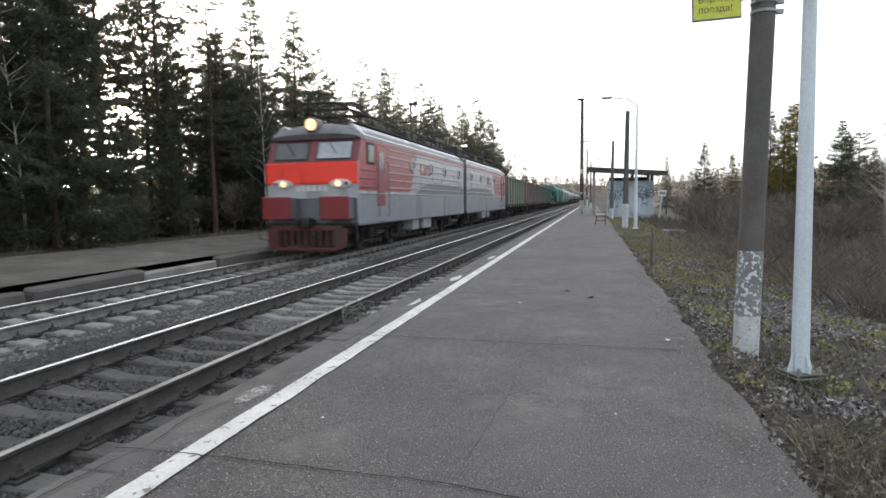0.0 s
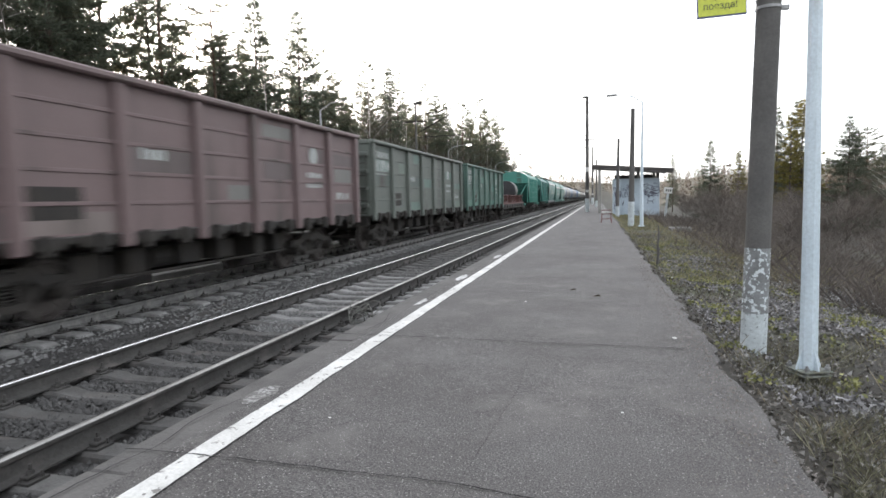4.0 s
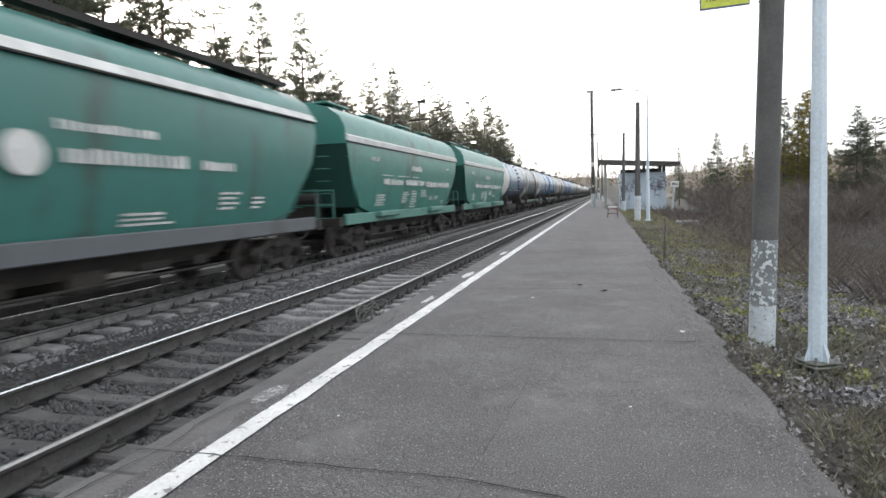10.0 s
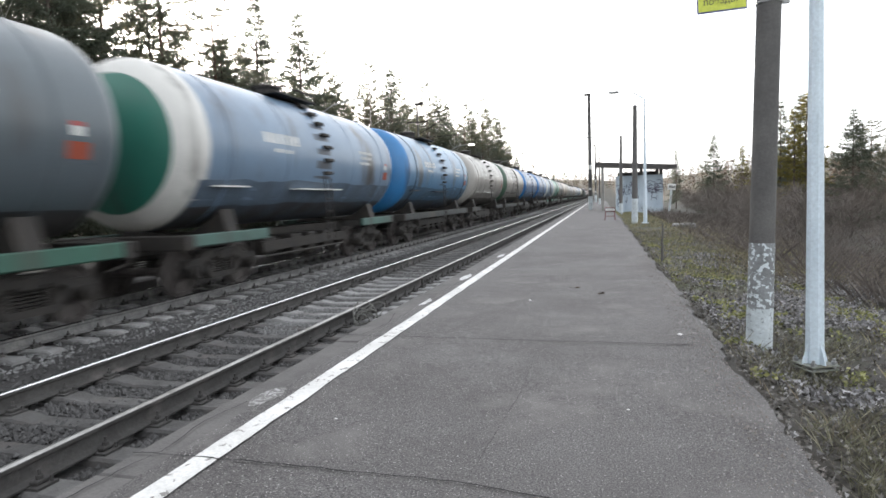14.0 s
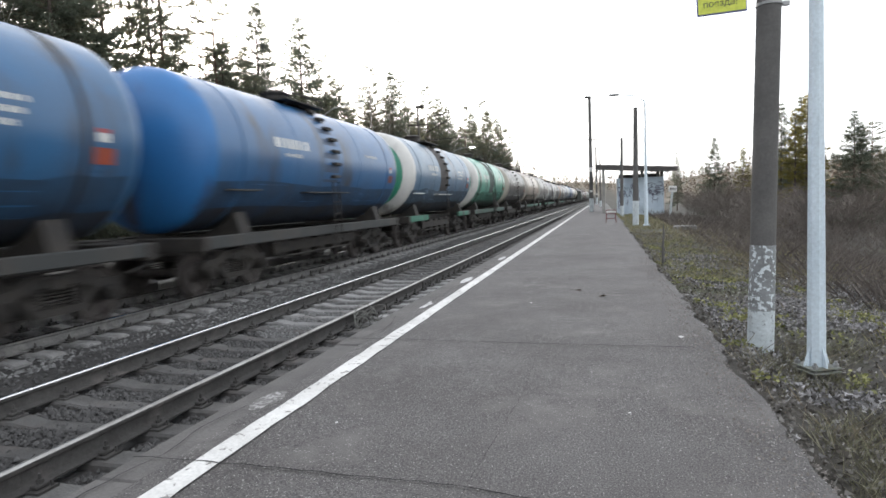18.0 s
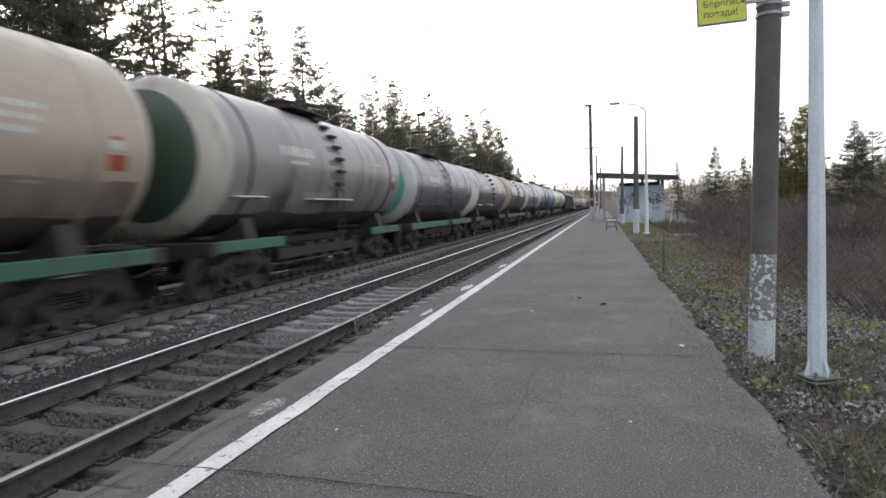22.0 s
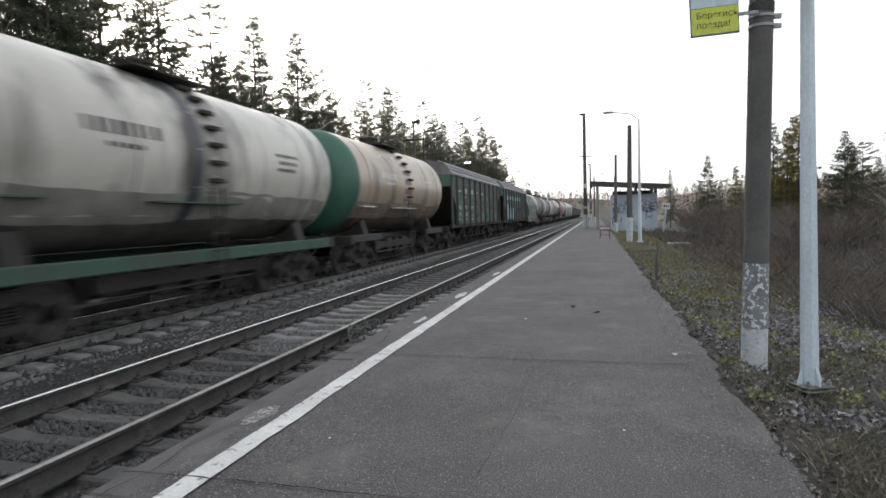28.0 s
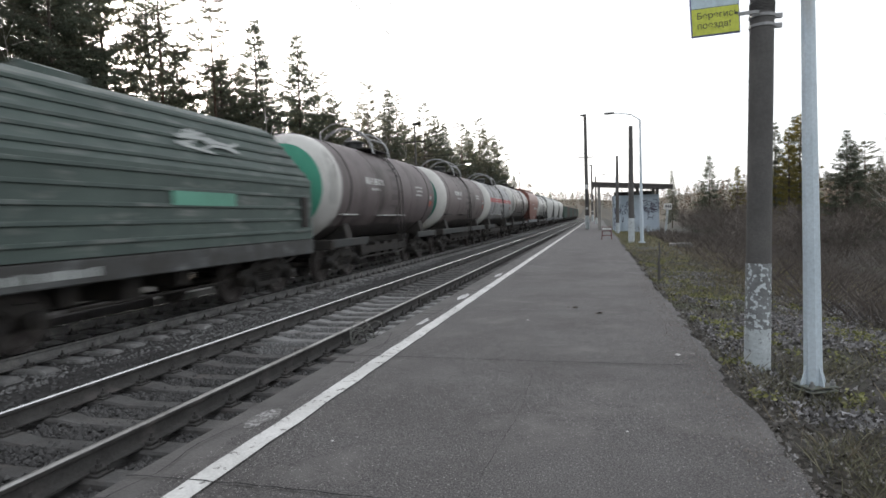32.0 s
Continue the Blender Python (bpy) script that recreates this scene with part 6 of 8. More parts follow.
        wp = Geo().tube([(s * 0.75 - 0.25, F + 0.2, 3.66), (s * 0.75 + 0.1, F + 0.05, 3.2)], 0.012)
        put("wiper", wp, black, w)
        hl = put("headlight_housing", Geo().spin([(0.13, F - 0.05), (0.13, F - 0.13), (0.10, F - 0.14), (0.10, F - 0.06)], (s * 0.95, 0, 2.25), 18).spin([(0.09, F - 0.05), (0.09, F - 0.11), (0.06, F - 0.12), (0.06, F - 0.06)], (s * 1.22, 0, 2.25), 16).prism([(s * 1.0 + 0.36 * math.cos(0.393 * i), 2.25 + 0.145 * math.sin(0.393 * i)) for i in range(16)], F - 0.075, F - 0.04), LETTER, w, "pale oval buffer-light housing", True)
        put("headlight", Geo().spin([(0.095, F - 0.08), (0.095, F - 0.1)], (s * 0.95, 0, 2.25), 16), glow("buffer_light", (1.0, 0.7, 0.35), 0.25), hl, "lit buffer light")
        put("marker_light", Geo().spin([(0.055, F - 0.08), (0.055, F - 0.1)], (s * 1.22, 0, 2.25), 12), black, hl)
        put("buffer_plate", Geo().box(s * 0.98 - 0.5, s * 0.98 + 0.5, F - 0.55, F - 0.47, 1.12, 1.84, 0.03), plate, w, "dark red square buffer-beam plate")
        put("buffer_box", Geo().box(s * 0.98 - 0.46, s * 0.98 + 0.46, F - 0.47, F, 1.16, 1.80), dark, w)
        hs = Geo().tube([(s * 1.62, F - 0.25, 1.1), (s * 1.66, F - 0.4, 0.8), (s * 1.66, F - 0.4, 0.5), (s * 1.4, F - 0.35, 0.45)], 0.018)
        put("hand_loop", hs, black, w)
        for k in range(2):
            put("brake_hose", Geo().tube([(s * (0.35 + 0.18 * k), F - 0.3, 1.0), (s * (0.36 + 0.18 * k), F - 0.5, 0.75), (s * (0.38 + 0.18 * k), F - 0.42, 0.5)], 0.03), black, w)
    nb = Geo()
    q = random.Random(2)
    for i in range(6):
        x = -0.55 + 0.19 * i
        nb.box(x, x + 0.13, F - 0.028, F - 0.02, 2.02, 2.2)
    put("number_bars", nb, LETTER, w, "pale running-number bars")
    put("coupler", kept("coupler", coupler_mesh), None, w, at=Matrix.Translation((0, F - 0.6, 0)) @ pose(0, 0, 0, 0, 0, 180))
    pl = Geo()
    for i in range(9):
        x = -0.95 + 1.9 * i / 8
        pl.box(x - 0.035, x + 0.035, F - 0.5 - 0.1 * (1 - abs(x)), F - 0.42 - 0.1 * (1 - abs(x)), 0.2, 0.82, 0.01)
    pl.box(-1.05, 1.05, F - 0.6, F - 0.5, 0.14, 0.26, 0.02).box(-1.2, 1.2, F - 0.5, F - 0.3, 0.78, 0.92, 0.02)
    for s in (-1, 1):
        pl.prism([(s * 1.0, 0.14), (s * 1.35, 0.3), (s * 1.35, 0.85), (s * 1.0, 0.85)], F - 0.5, F - 0.42)
    put("rail_guard", pl, guard, w, "grimy red barred rail guard, shade put into its colour")
    # added black sheet: stands in for the shade between the bars
    put("guard_backing", Geo().box(-1.1, 1.1, F - 0.36, F - 0.32, 0.3, 0.95), black, w, "black sheet standing in for the shade behind the guard")
    tl = put("top_lamp_housing", Geo().spin([(0.19, F - 0.12), (0.23, F - 0.05), (0.23, F + 0.3), (0.15, F + 0.45)], (0, 0.16, 4.12), 20), roofm, w, "round top lamp housing", True)
    put("top_headlight", Geo().spin([(0.18, F + 0.02), (0.18, F + 0.05)], (0, 0, 4.12), 20), glow("top_lamp", (1.0, 0.58, 0.27), 0.32), tl, "lit orange top headlight")
    # roof gear
    rg = Geo()
    for s in (-1, 1):
        rg.tube([(s * 0.85, F + 1.4, 4.72), (s * 0.85, H - 0.6, 4.72)], 0.035)
        for i in range(9):
            y = F + 1.5 + (2 * H - 2.3) * i / 8
            rg.cyl((s * 0.85, y, 4.2), (s * 0.85, y, 4.72), 0.03, 6)
        rg.box(s * 1.05 - 0.12, s * 1.05 + 0.12, F + 1.2, H - 0.4, 4.24, 4.3)
    put("roof_rail", rg, STEEL, w, "dark railing and walkway on the roof")
    for i, y in enumerate((F + 4.6, F + 8.2, F + 11.5, F + 13.2)):
        put("roof_box", Geo().box(-0.75, 0.75, y - 0.9 + 0.3 * (i % 2), y + 0.9, 4.22, (4.6, 4.72, 4.6, 4.95)[i], 0.05), black, w, "black equipment box on the roof")
    for y in (F + 1.3, F + 2.9, F + 6.4, F + 9.8):
        for s in (-1, 1):
            ins = Geo()
            for k in range(4):
                ins.cyl((s * 0.45, y, 4.24 + 0.08 * k), (s * 0.45, y, 4.28 + 0.08 * k), 0.09, 9).cyl((s * 0.45, y, 4.28 + 0.08 * k), (s * 0.45, y, 4.32 + 0.08 * k), 0.05, 8)
            put("insulator", ins, RUST, w, "brown ribbed insulator")
    pg = Geo()
    yc = F + 2.1
    for s in (-1, 1):
        pg.tube([(s * 0.55, yc - 0.9, 4.6), (s * 0.6, yc + 1.4, 4.72), (s * 0.65, yc - 0.8, 4.86)], 0.03)
        pg.tube([(s * 0.55, yc + 0.9, 4.6), (s * 0.6, yc - 1.4, 4.72), (s * 0.65, yc + 0.8, 4.86)], 0.03)
    pg.tube([(-0.6, yc - 1.4, 4.72), (0.6, yc - 1.4, 4.72)], 0.03).tube([(-0.6, yc + 1.4, 4.72), (0.6, yc + 1.4, 4.72)], 0.03)
    for y in (yc - 0.25, yc + 0.25):
        pg.tube([(-1.0, y, 4.75), (-0.7, y, 4.9), (0.7, y, 4.9), (1.0, y, 4.75)], 0.03)
    pg.box(-0.8, 0.8, yc - 0.9, yc - 0.8, 4.54, 4.62).box(-0.8, 0.8, yc + 0.8, yc + 0.9, 4.54, 4.62)
    put("pantograph", pg, STEEL, w, "folded pantograph", at=pose(0, 0, 0.16))
    rb = Geo().tube([(0.25, F + 3.4, 4.75), (0.25, H - 0.4, 4.72)], 0.025)
    put("busbar", rb, STEEL, w)
    # underframe and wheels
    for y0, y1 in ((-1.3, -0.4), (0.3, 1.6)):
        put("equipment_box", Geo().box(-1.35, 1.35, y0, y1, 0.45, 0.95, 0.04), grey, w, "pale equipment box under the floor")
    put("main_frame", Geo().box(-0.9, 0.9, F + 0.6, H - 0.3, 0.6, 0.95), black, w)
    for e in (-1, 1):
        y = e * 4.2
        g = Geo()
        for s in (-1, 1):
            g.box(s * 1.06 - 0.07, s * 1.06 + 0.07, y - 2.2, y + 2.2, 0.72, 0.94, 0.02)
            for a in (-1.5, 1.5):
                g.box(s * 1.1 - 0.13, s * 1.1 + 0.13, y + a - 0.2, y + a + 0.2, 0.42, 0.82, 0.03)
                g.box(s * 1.12 - 0.05, s * 1.12 + 0.05, y + a - 0.75, y + a + 0.75, 0.3, 0.38, 0.02)
                for o in (-0.62, 0.62):
                    for k in range(4):
                        g.cyl((s * 1.1, y + a + o, 0.4 + 0.09 * k), (s * 1.1, y + a + o, 0.45 + 0.09 * k), 0.09, 8)
            for o in (-2.2, -0.6, 0.6, 2.2):
                g.prism([(y + o - 0.12, 0.7), (y + o + 0.12, 0.7), (y + o + 0.05, 0.25), (y + o - 0.08, 0.25)], s * 0.98 - 0.05, s * 0.98 + 0.05, "x")
        bg = put("bogie", g, STEEL, w, "dark locomotive bogie")
        for a in (-1.5, 1.5):
            ws = put("wheelset", kept("wheelset_big", lambda: big_wheelset()), None, bg, "large spoked-disc driving wheels", at=pose(0, y + a, 0.62))
            SPIN.append((ws, d_mid + (-1 if turned else 1) * (y + a), 0.62, -1 if turned else 1))
    return w


def big_wheelset():
    g = Geo().cyl((-1.05, 0, 0), (1.05, 0, 0), 0.1, 10)
    for s in (-1, 1):
        g.spin([(0.1, s * 0.70), (0.5, s * 0.72), (0.52, s * 0.71), (0.65, s * 0.71), (0.65, s * 0.735), (0.624, s * 0.745), (0.615, s * 0.84), (0.54, s * 0.845), (0.52, s * 0.79), (0.2, s * 0.80), (0.18, s * 0.88), (0.1, s * 0.88)], n=32, axis="x")
        for k in range(6):
            a = math.pi * k / 3
            g.box(s * 0.8 - 0.02, s * 0.8 + 0.02, -0.035, 0.035, 0.2, 0.5, 0, Matrix.Rotation(a, 4, "X"))
    return g.mesh("wheelset_big", WHEEL, True)


# ---- the train from end to end ----
locomotive(24.5, False, "front section of a red and grey electric locomotive, lamps lit")
locomotive(40.78, True, "rear section of the red and grey electric locomotive")
GREEN = (0.022, 0.15, 0.11)
TEAL = (0.05, 0.30, 0.20)
for i, (col, lab) in enumerate((((0.235, 0.27, 0.225), "faded grey-green open gondola wagon with ribbed steel sides"), ((0.2, 0.14, 0.14), "dull brown open gondola wagon with ribbed steel sides"),
                                ((0.15, 0.17, 0.15), "dirty grey-green open gondola wagon with ribbed steel sides"), ((0.09, 0.17, 0.14), "green open gondola wagon with paler repainted panels"))):
    gondola(48.85 + 13.92 * i, 13.92, tuple(0.85 * c for c in col), lab, i)
coil_wagon(104.53, 14.6)
ribbed_hopper(119.1, 14.71, (0.055, 0.25, 0.20), "bright green grain hopper wagon with ribbed sides and white panels", 11)
ribbed_hopper(133.81, 14.71, (0.045, 0.19, 0.16), "green grain hopper wagon with ribbed sides", 12)
smooth_hopper(148.52, 14.71, (0.045, 0.175, 0.148), "green grain hopper wagon with plain sides and a white strip", 21, gutter=0.3)
smooth_hopper(163.23, 14.71, (0.04, 0.19, 0.155), "green grain hopper wagon with plain sides and roof hatches", 22, True, False, "green")
smooth_hopper(177.94, 14.71, (0.045, 0.195, 0.16), "green grain hopper wagon with plain sides and pale stencils", 23, True, False, "green")
TANKS = [
    # shell, head, label, options
    ((0.16, 0.27, 0.40), GREEN, "dull blue tank wagon with a green and white end", {}),
    ((0.13, 0.165, 0.19), GREEN, "blue-grey tank wagon with rust patches and a green end", {"frame_col": (0.05, 0.17, 0.12)}),
    ((0.22, 0.33, 0.47), GREEN, "pale blue-grey tank wagon with a green and white end", {"frame_col": (0.10, 0.2, 0.17)}),
    ((0.08, 0.25, 0.45), (0.03, 0.19, 0.44), "blue tank wagon with a bright blue end", {"band": None}),
    ((0.36, 0.335, 0.30), (0.09, 0.12, 0.09), "stained beige tank wagon with a dark green end", {"band": (0.4, 0.38, 0.35), "plates": 0}),
    ((0.36, 0.33, 0.29), (0.05, 0.10, 0.065), "stained beige tank wagon with a dark green end", {"band": None}),
    ((0.035, 0.17, 0.38), (0.022, 0.16, 0.42), "glossy blue tank wagon", {"band": None}),
    ((0.035, 0.17, 0.4), (0.022, 0.16, 0.42), "glossy blue tank wagon", {"band": None}),
    ((0.12, 0.23, 0.36), (0.03, 0.25, 0.15), "blue tank wagon with a dark middle ring and green frame", {"middle": (0.06, 0.052, 0.05), "frame_col": (0.05, 0.26, 0.17)}),
    ((0.11, 0.46, 0.33), TEAL, "mint green tank wagon with a dark stain below the hatch", {"middle": (0.10, 0.13, 0.115), "frame_col": (0.05, 0.12, 0.09)}),
    ((0.055, 0.055, 0.054), (0.05, 0.055, 0.05), "dark grey-brown tank wagon with a beige band", {"band": (0.36, 0.34, 0.29)}),
    ((0.58, 0.48, 0.39), (0.06, 0.22, 0.10), "weathered beige tank wagon with a green end", {"band": (0.42, 0.38, 0.33), "frame_col": (0.05, 0.17, 0.12), "plates": 0}),
    ((0.34, 0.325, 0.315), (0.035, 0.065, 0.042), "grey-beige tank wagon with a dark end", {"band": (0.45, 0.43, 0.38), "frame_col": (0.06, 0.22, 0.15)}),
    ((0.13, 0.135, 0.15), (0.07, 0.36, 0.27), "dark steel-grey tank wagon with a teal end", {"band": (0.42, 0.42, 0.4), "frame_col": (0.07, 0.24, 0.18), "R": 1.59, "zc": 2.75}),
    ((0.115, 0.125, 0.13), (0.04, 0.045, 0.045), "dark grey tank wagon with a thin white band", {"band_w": 0.1, "R": 1.59, "zc": 2.75}),
    ((0.05, 0.044, 0.04), (0.05, 0.07, 0.05), "dark and beige patched tank wagon with white panels", {"band": (0.36, 0.27, 0.20), "band_w": 1.2, "hoop": (3.3, 4.94, (0.20, 0.135, 0.10)), "frame_col": (0.07, 0.24, 0.18), "plates": 1, "R": 1.59, "zc": 2.75}),
    ((0.10, 0.125, 0.20), GREEN, "dark slate-blue tank wagon with a green and white end", {"R": 1.59, "zc": 2.75}),
    ((0.15, 0.24, 0.34), (0.05, 0.18, 0.09), "blue tank wagon with a green and white end", {}),
    ((0.13, 0.19, 0.33), (0.05, 0.16, 0.36), "dull blue tank wagon with a blue end", {"band": None}),
    ((0.85, 0.82, 0.74), (0.05, 0.20, 0.11), "cream white tank wagon with a green end and a dark hoop", {"hoop": (-0.62, -0.3, (0.05, 0.055, 0.075)), "frame_col": (0.05, 0.14, 0.10)}),
    ((0.56, 0.44, 0.33), (0.035, 0.13, 0.09), "weathered peach-beige tank wagon with a dark green end", {"band": None, "barrel": 4.9}),
]
for i, (shell, head, lab, opt) in enumerate(TANKS):
    tank(192.65 + 12.02 * i, shell, head, lab, 30 + i, **opt)
box_hopper(444.72, 17.25, "grimy dark green box-shaped hopper wagon with a grey roof", 61, False)
box_hopper(461.97, 17.25, "grimy green box-shaped hopper wagon with pale blue panels", 62, True)
hooded_wagon(479.22, 11.6)
BROWN = (0.21, 0.17, 0.17)
tank(490.8, BROWN, TEAL, "brown-grey tank wagon with a teal end and guard hoops", 72, hoops=True, R=1.58, zc=2.73)
tank(502.82, (0.26, 0.215, 0.21), GREEN, "brown-grey tank wagon with a green end and guard hoops", 73, hoops=True, R=1.58, zc=2.73)
tank(514.84, (0.5, 0.5, 0.5), TEAL, "silver tank wagon with a red stripe and a teal end", 74, hoops=True, R=1.58, zc=2.73, stripe=(0.4, 0.04, 0.04))
tank(526.86, (0.17, 0.14, 0.13), (0.05, 0.05, 0.05), "brown-grey tank wagon with a dark end", 75)
smooth_hopper(538.88, 11.0, (0.22, 0.08, 0.06), "rust-brown short hopper wagon", 76, False, False)
tank(549.88, (0.48, 0.49, 0.47), TEAL, "pale tank wagon with a teal end", 77)
for i in range(3):
    smooth_hopper(561.9 + 14.0 * i, 14.0, (0.4, 0.41, 0.4), "pale grey hopper wagon", 80 + i, False, False)
for i in range(7):
    gondola(603.9 + 13.92 * i, 13.92, ((0.10, 0.14, 0.12), (0.13, 0.11, 0.10))[i % 2], "dark grimy open gondola wagon", 90 + i % 2, False)

# ---- things on and beside the platform ----
WHITEWASH = surf("peeling_whitewash", (0.56, 0.61, 0.63), (0.44, 0.48, 0.5), 3.0, 0.85, 0, 0.4, 40, streak=((0.22, 0.2, 0.17), 0.16, 2.0, 0.4), speck=((0.22, 0.23, 0.235), 0.6, 24.0))
TARRED = surf("dark_concrete_pole", (0.125, 0.12, 0.115), (0.09, 0.086, 0.084), 1.2, 0.9, 0, 0.35, 40, streak=((0.06, 0.056, 0.054), 0.3, 1.8, 0.2))
PALEBLUE = surf("pale_blue_pole_paint", (0.60, 0.68, 0.74), (0.52, 0.6, 0.66), 1.5, 0.5, 0, 0.08, 40, streak=((0.30, 0.27, 0.22), 0.14, 2.5, 0.15))
PLATE = surf("grimy_flange", (0.22, 0.24, 0.22), (0.12, 0.125, 0.1), 5, 0.8, 0, 0.2, 40, streak=((0.09, 0.07, 0.045), 0.3, 4.0, 1))
PEELED = surf("peeled_whitewash", (0.24, 0.25, 0.255), (0.15, 0.15, 0.15), 6.0, 0.9, 0, 0.5, 40, speck=((0.56, 0.6, 0.62), 0.55, 24.0))
# footing, darker than the other concrete
FOOT = surf("dark_footing", (0.11, 0.10, 0.09), (0.07, 0.065, 0.055), 4, 0.95, 0, 0.5)
YELLOW = surf("sign_yellow", (0.62, 0.66, 0.08), (0.55, 0.6, 0.07), 2.0, 0.5, 0, 0.03)
SIGNBLUE = surf("sign_pale_blue", (0.55, 0.66, 0.72), (0.5, 0.62, 0.68), 2.0, 0.5, 0, 0.03)
SIGNEDGE = surf("sign_edge_violet", (0.16, 0.17, 0.36), None, 3.0, 0.5, 0, 0.03)
INK = surf("sign_ink", (0.10, 0.11, 0.06), None, 3.0, 0.6, 0, 0.0)


def round_pole(g, z0, z1, r0, r1, n=20, steps=1, c=(0, 0)):
    rs = []
    for k in range(steps + 1):
        f = k / steps
        r, z = r0 + (r1 - r0) * f, z0 + (z1 - z0) * f
        rs.append([(c[0] + r * math.cos(2 * math.pi * i / n), c[1] + r * math.sin(2 * math.pi * i / n), z) for i in range(n)])
    return g.rings(rs)


# the near concrete pole with its warning sign
pole = thing("concrete_pole", pose(1.475, 6.2, -0.14, 0, 1.15, 0), "dark concrete pole with a peeling whitewashed foot, carrying a sign", "pole")
put("pole_foot", round_pole(Geo(), -0.3, 0.4, 0.119, 0.1165, 28, 4), WHITEWASH, pole, "whitewashed foot, streaked with damp", True)
put("peeling_band", round_pole(Geo(), 0.4, 1.03, 0.1162, 0.113, 28, 4), PEELED, pole, "whitewash peeled off grey concrete", True)
put("pole_shaft", round_pole(Geo(), 1.03, 9.2, 0.1105, 0.088, 28, 6), TARRED, pole, "dark weathered concrete shaft", True)
for z in (3.27, 3.36):
    put("clamp", Geo().spin([(0.1, z - 0.013), (0.113, z - 0.013), (0.113, z + 0.013), (0.1, z + 0.013)], n=24, axis="z").box(0.1, 0.17, -0.02, 0.02, z - 0.02, z + 0.02), GALV, pole, "steel clamp", True)
for k in range(7):
    z = 3.4 + 0.014 * k
    put("wire_turn", Geo().spin([(0.1, z - 0.004), (0.112, z), (0.1, z + 0.004)], n=20, axis="z"), GALV, pole)
sign = thing("warning_sign", pose(1.10, 6.05, 3.365, 0, -2.2, 4), "yellow and pale blue metal warning sign in Russian", "sign")
put("panel", Geo().box(-0.215, 0.215, -0.012, 0.012, -0.31, 0.36, 0.004), SIGNEDGE, sign, "violet-edged metal plate")
put("yellow_field", Geo().box(-0.205, 0.205, -0.0165, -0.0125, -0.298, -0.055), YELLOW, sign, "yellow lower field")
put("blue_field", Geo().box(-0.205, 0.205, -0.0165, -0.0125, -0.05, 0.35), SIGNBLUE, sign, "pale blue upper field")
put("bracket", Geo().box(0.2, 0.38, -0.02, 0.0, -0.16, -0.13).box(0.2, 0.34, -0.02, 0.0, 0.2, 0.23), GALV, sign)
for words, z in (("Берегись", -0.15), ("поезда!", -0.24)):
    cu = bpy.data.curves.new("writing", "FONT")
    cu.body, cu.size, cu.extrude = words, 0.082, 0.0008
    cu.materials.append(INK)
    tx = new("writing", cu)
    tx.parent = sign
    tx.matrix_basis = pose(-0.165, -0.0185, z, 90, 0, 0)

# the near lamp post: faceted steel on a footing
lamp = thing("lamp_post", pose(1.70, 5.37, -0.17, 0, -0.5, 0), "pale blue-white faceted steel lamp post on a bolted base plate", "lamp post", "lamp posts")
put("footing", Geo().box(-0.075, 0.075, -0.075, 0.075, -0.3, 0.075, 0.02), FOOT, lamp, "dark footing under the plates")
put("base_plate", Geo().box(-0.125, 0.125, -0.125, 0.125, 0.075, 0.09, 0.004), PLATE, lamp, "grimy lower plate", at=pose(0, 0, 0, 0, 0, 24))
put("base_plate", Geo().box(-0.125, 0.125, -0.125, 0.125, 0.108, 0.122, 0.004), PLATE, lamp, "pale bolted flange plate", at=pose(0, 0, 0, 0, 0, 24))
for k in range(4):
    a = math.pi / 2 * k + radians(24)
    put("gusset", Geo().prism([(0.055, 0.122), (0.115, 0.122), (0.115, 0.14), (0.06, 0.3)], -0.005, 0.005, "y"), PALEBLUE, lamp, at=Matrix.Rotation(a, 4, "Z"))
    b = a + math.pi / 4
    put("anchor_bolt", Geo().cyl((0.135 * math.cos(b), 0.135 * math.sin(b), 0.04), (0.135 * math.cos(b), 0.135 * math.sin(b), 0.17), 0.012, 6).cyl((0.135 * math.cos(b), 0.135 * math.sin(b), 0.122), (0.135 * math.cos(b), 0.135 * math.sin(b), 0.15), 0.022, 6), GALV, lamp)
put("mast", round_pole(Geo(), 0.122, 6.6, 0.072, 0.03, 8, 1), PALEBLUE, lamp, "faceted tapering mast")
put("arm", Geo().tube([(0, 0, 6.6), (-0.5, 0, 6.85), (-1.3, 0, 6.95)], 0.03, 8), PALEBLUE, lamp)
put("lantern", Geo().box(-1.75, -1.25, -0.12, 0.12, 6.9, 7.0, 0.03), GALV, lamp)


def far_lamp(x, y, h, reach, mat, label, ground=-0.1):
    l = thing("lamp_post", pose(x, y, ground), label, "lamp post", "lamp posts")
    put("base_plate", Geo().box(-0.16, 0.16, -0.16, 0.16, 0.0, 0.05, 0.01), mat, l)
    put("mast", round_pole(Geo(), 0.0, h, 0.095, 0.04, 8, 1), mat, l)
    put("arm", Geo().tube([(0, 0, h), (reach * 0.35, 0, h + 0.3), (reach, 0, h + 0.42)], 0.028, 6), mat, l)
    s = 1 if reach > 0 else -1
    put("lantern", Geo().box(min(reach, reach + s * 0.5), max(reach, reach + s * 0.5), -0.1, 0.1, h + 0.38, h + 0.48, 0.03), GALV, l)
    return l


far_lamp(2.12, 30.7, 6.1, -1.2, PALEBLUE, "pale steel lamp post beside the platform")
far_lamp(2.3, 78, 6.1, -1.2, PALEBLUE, "pale steel lamp post beside the platform")
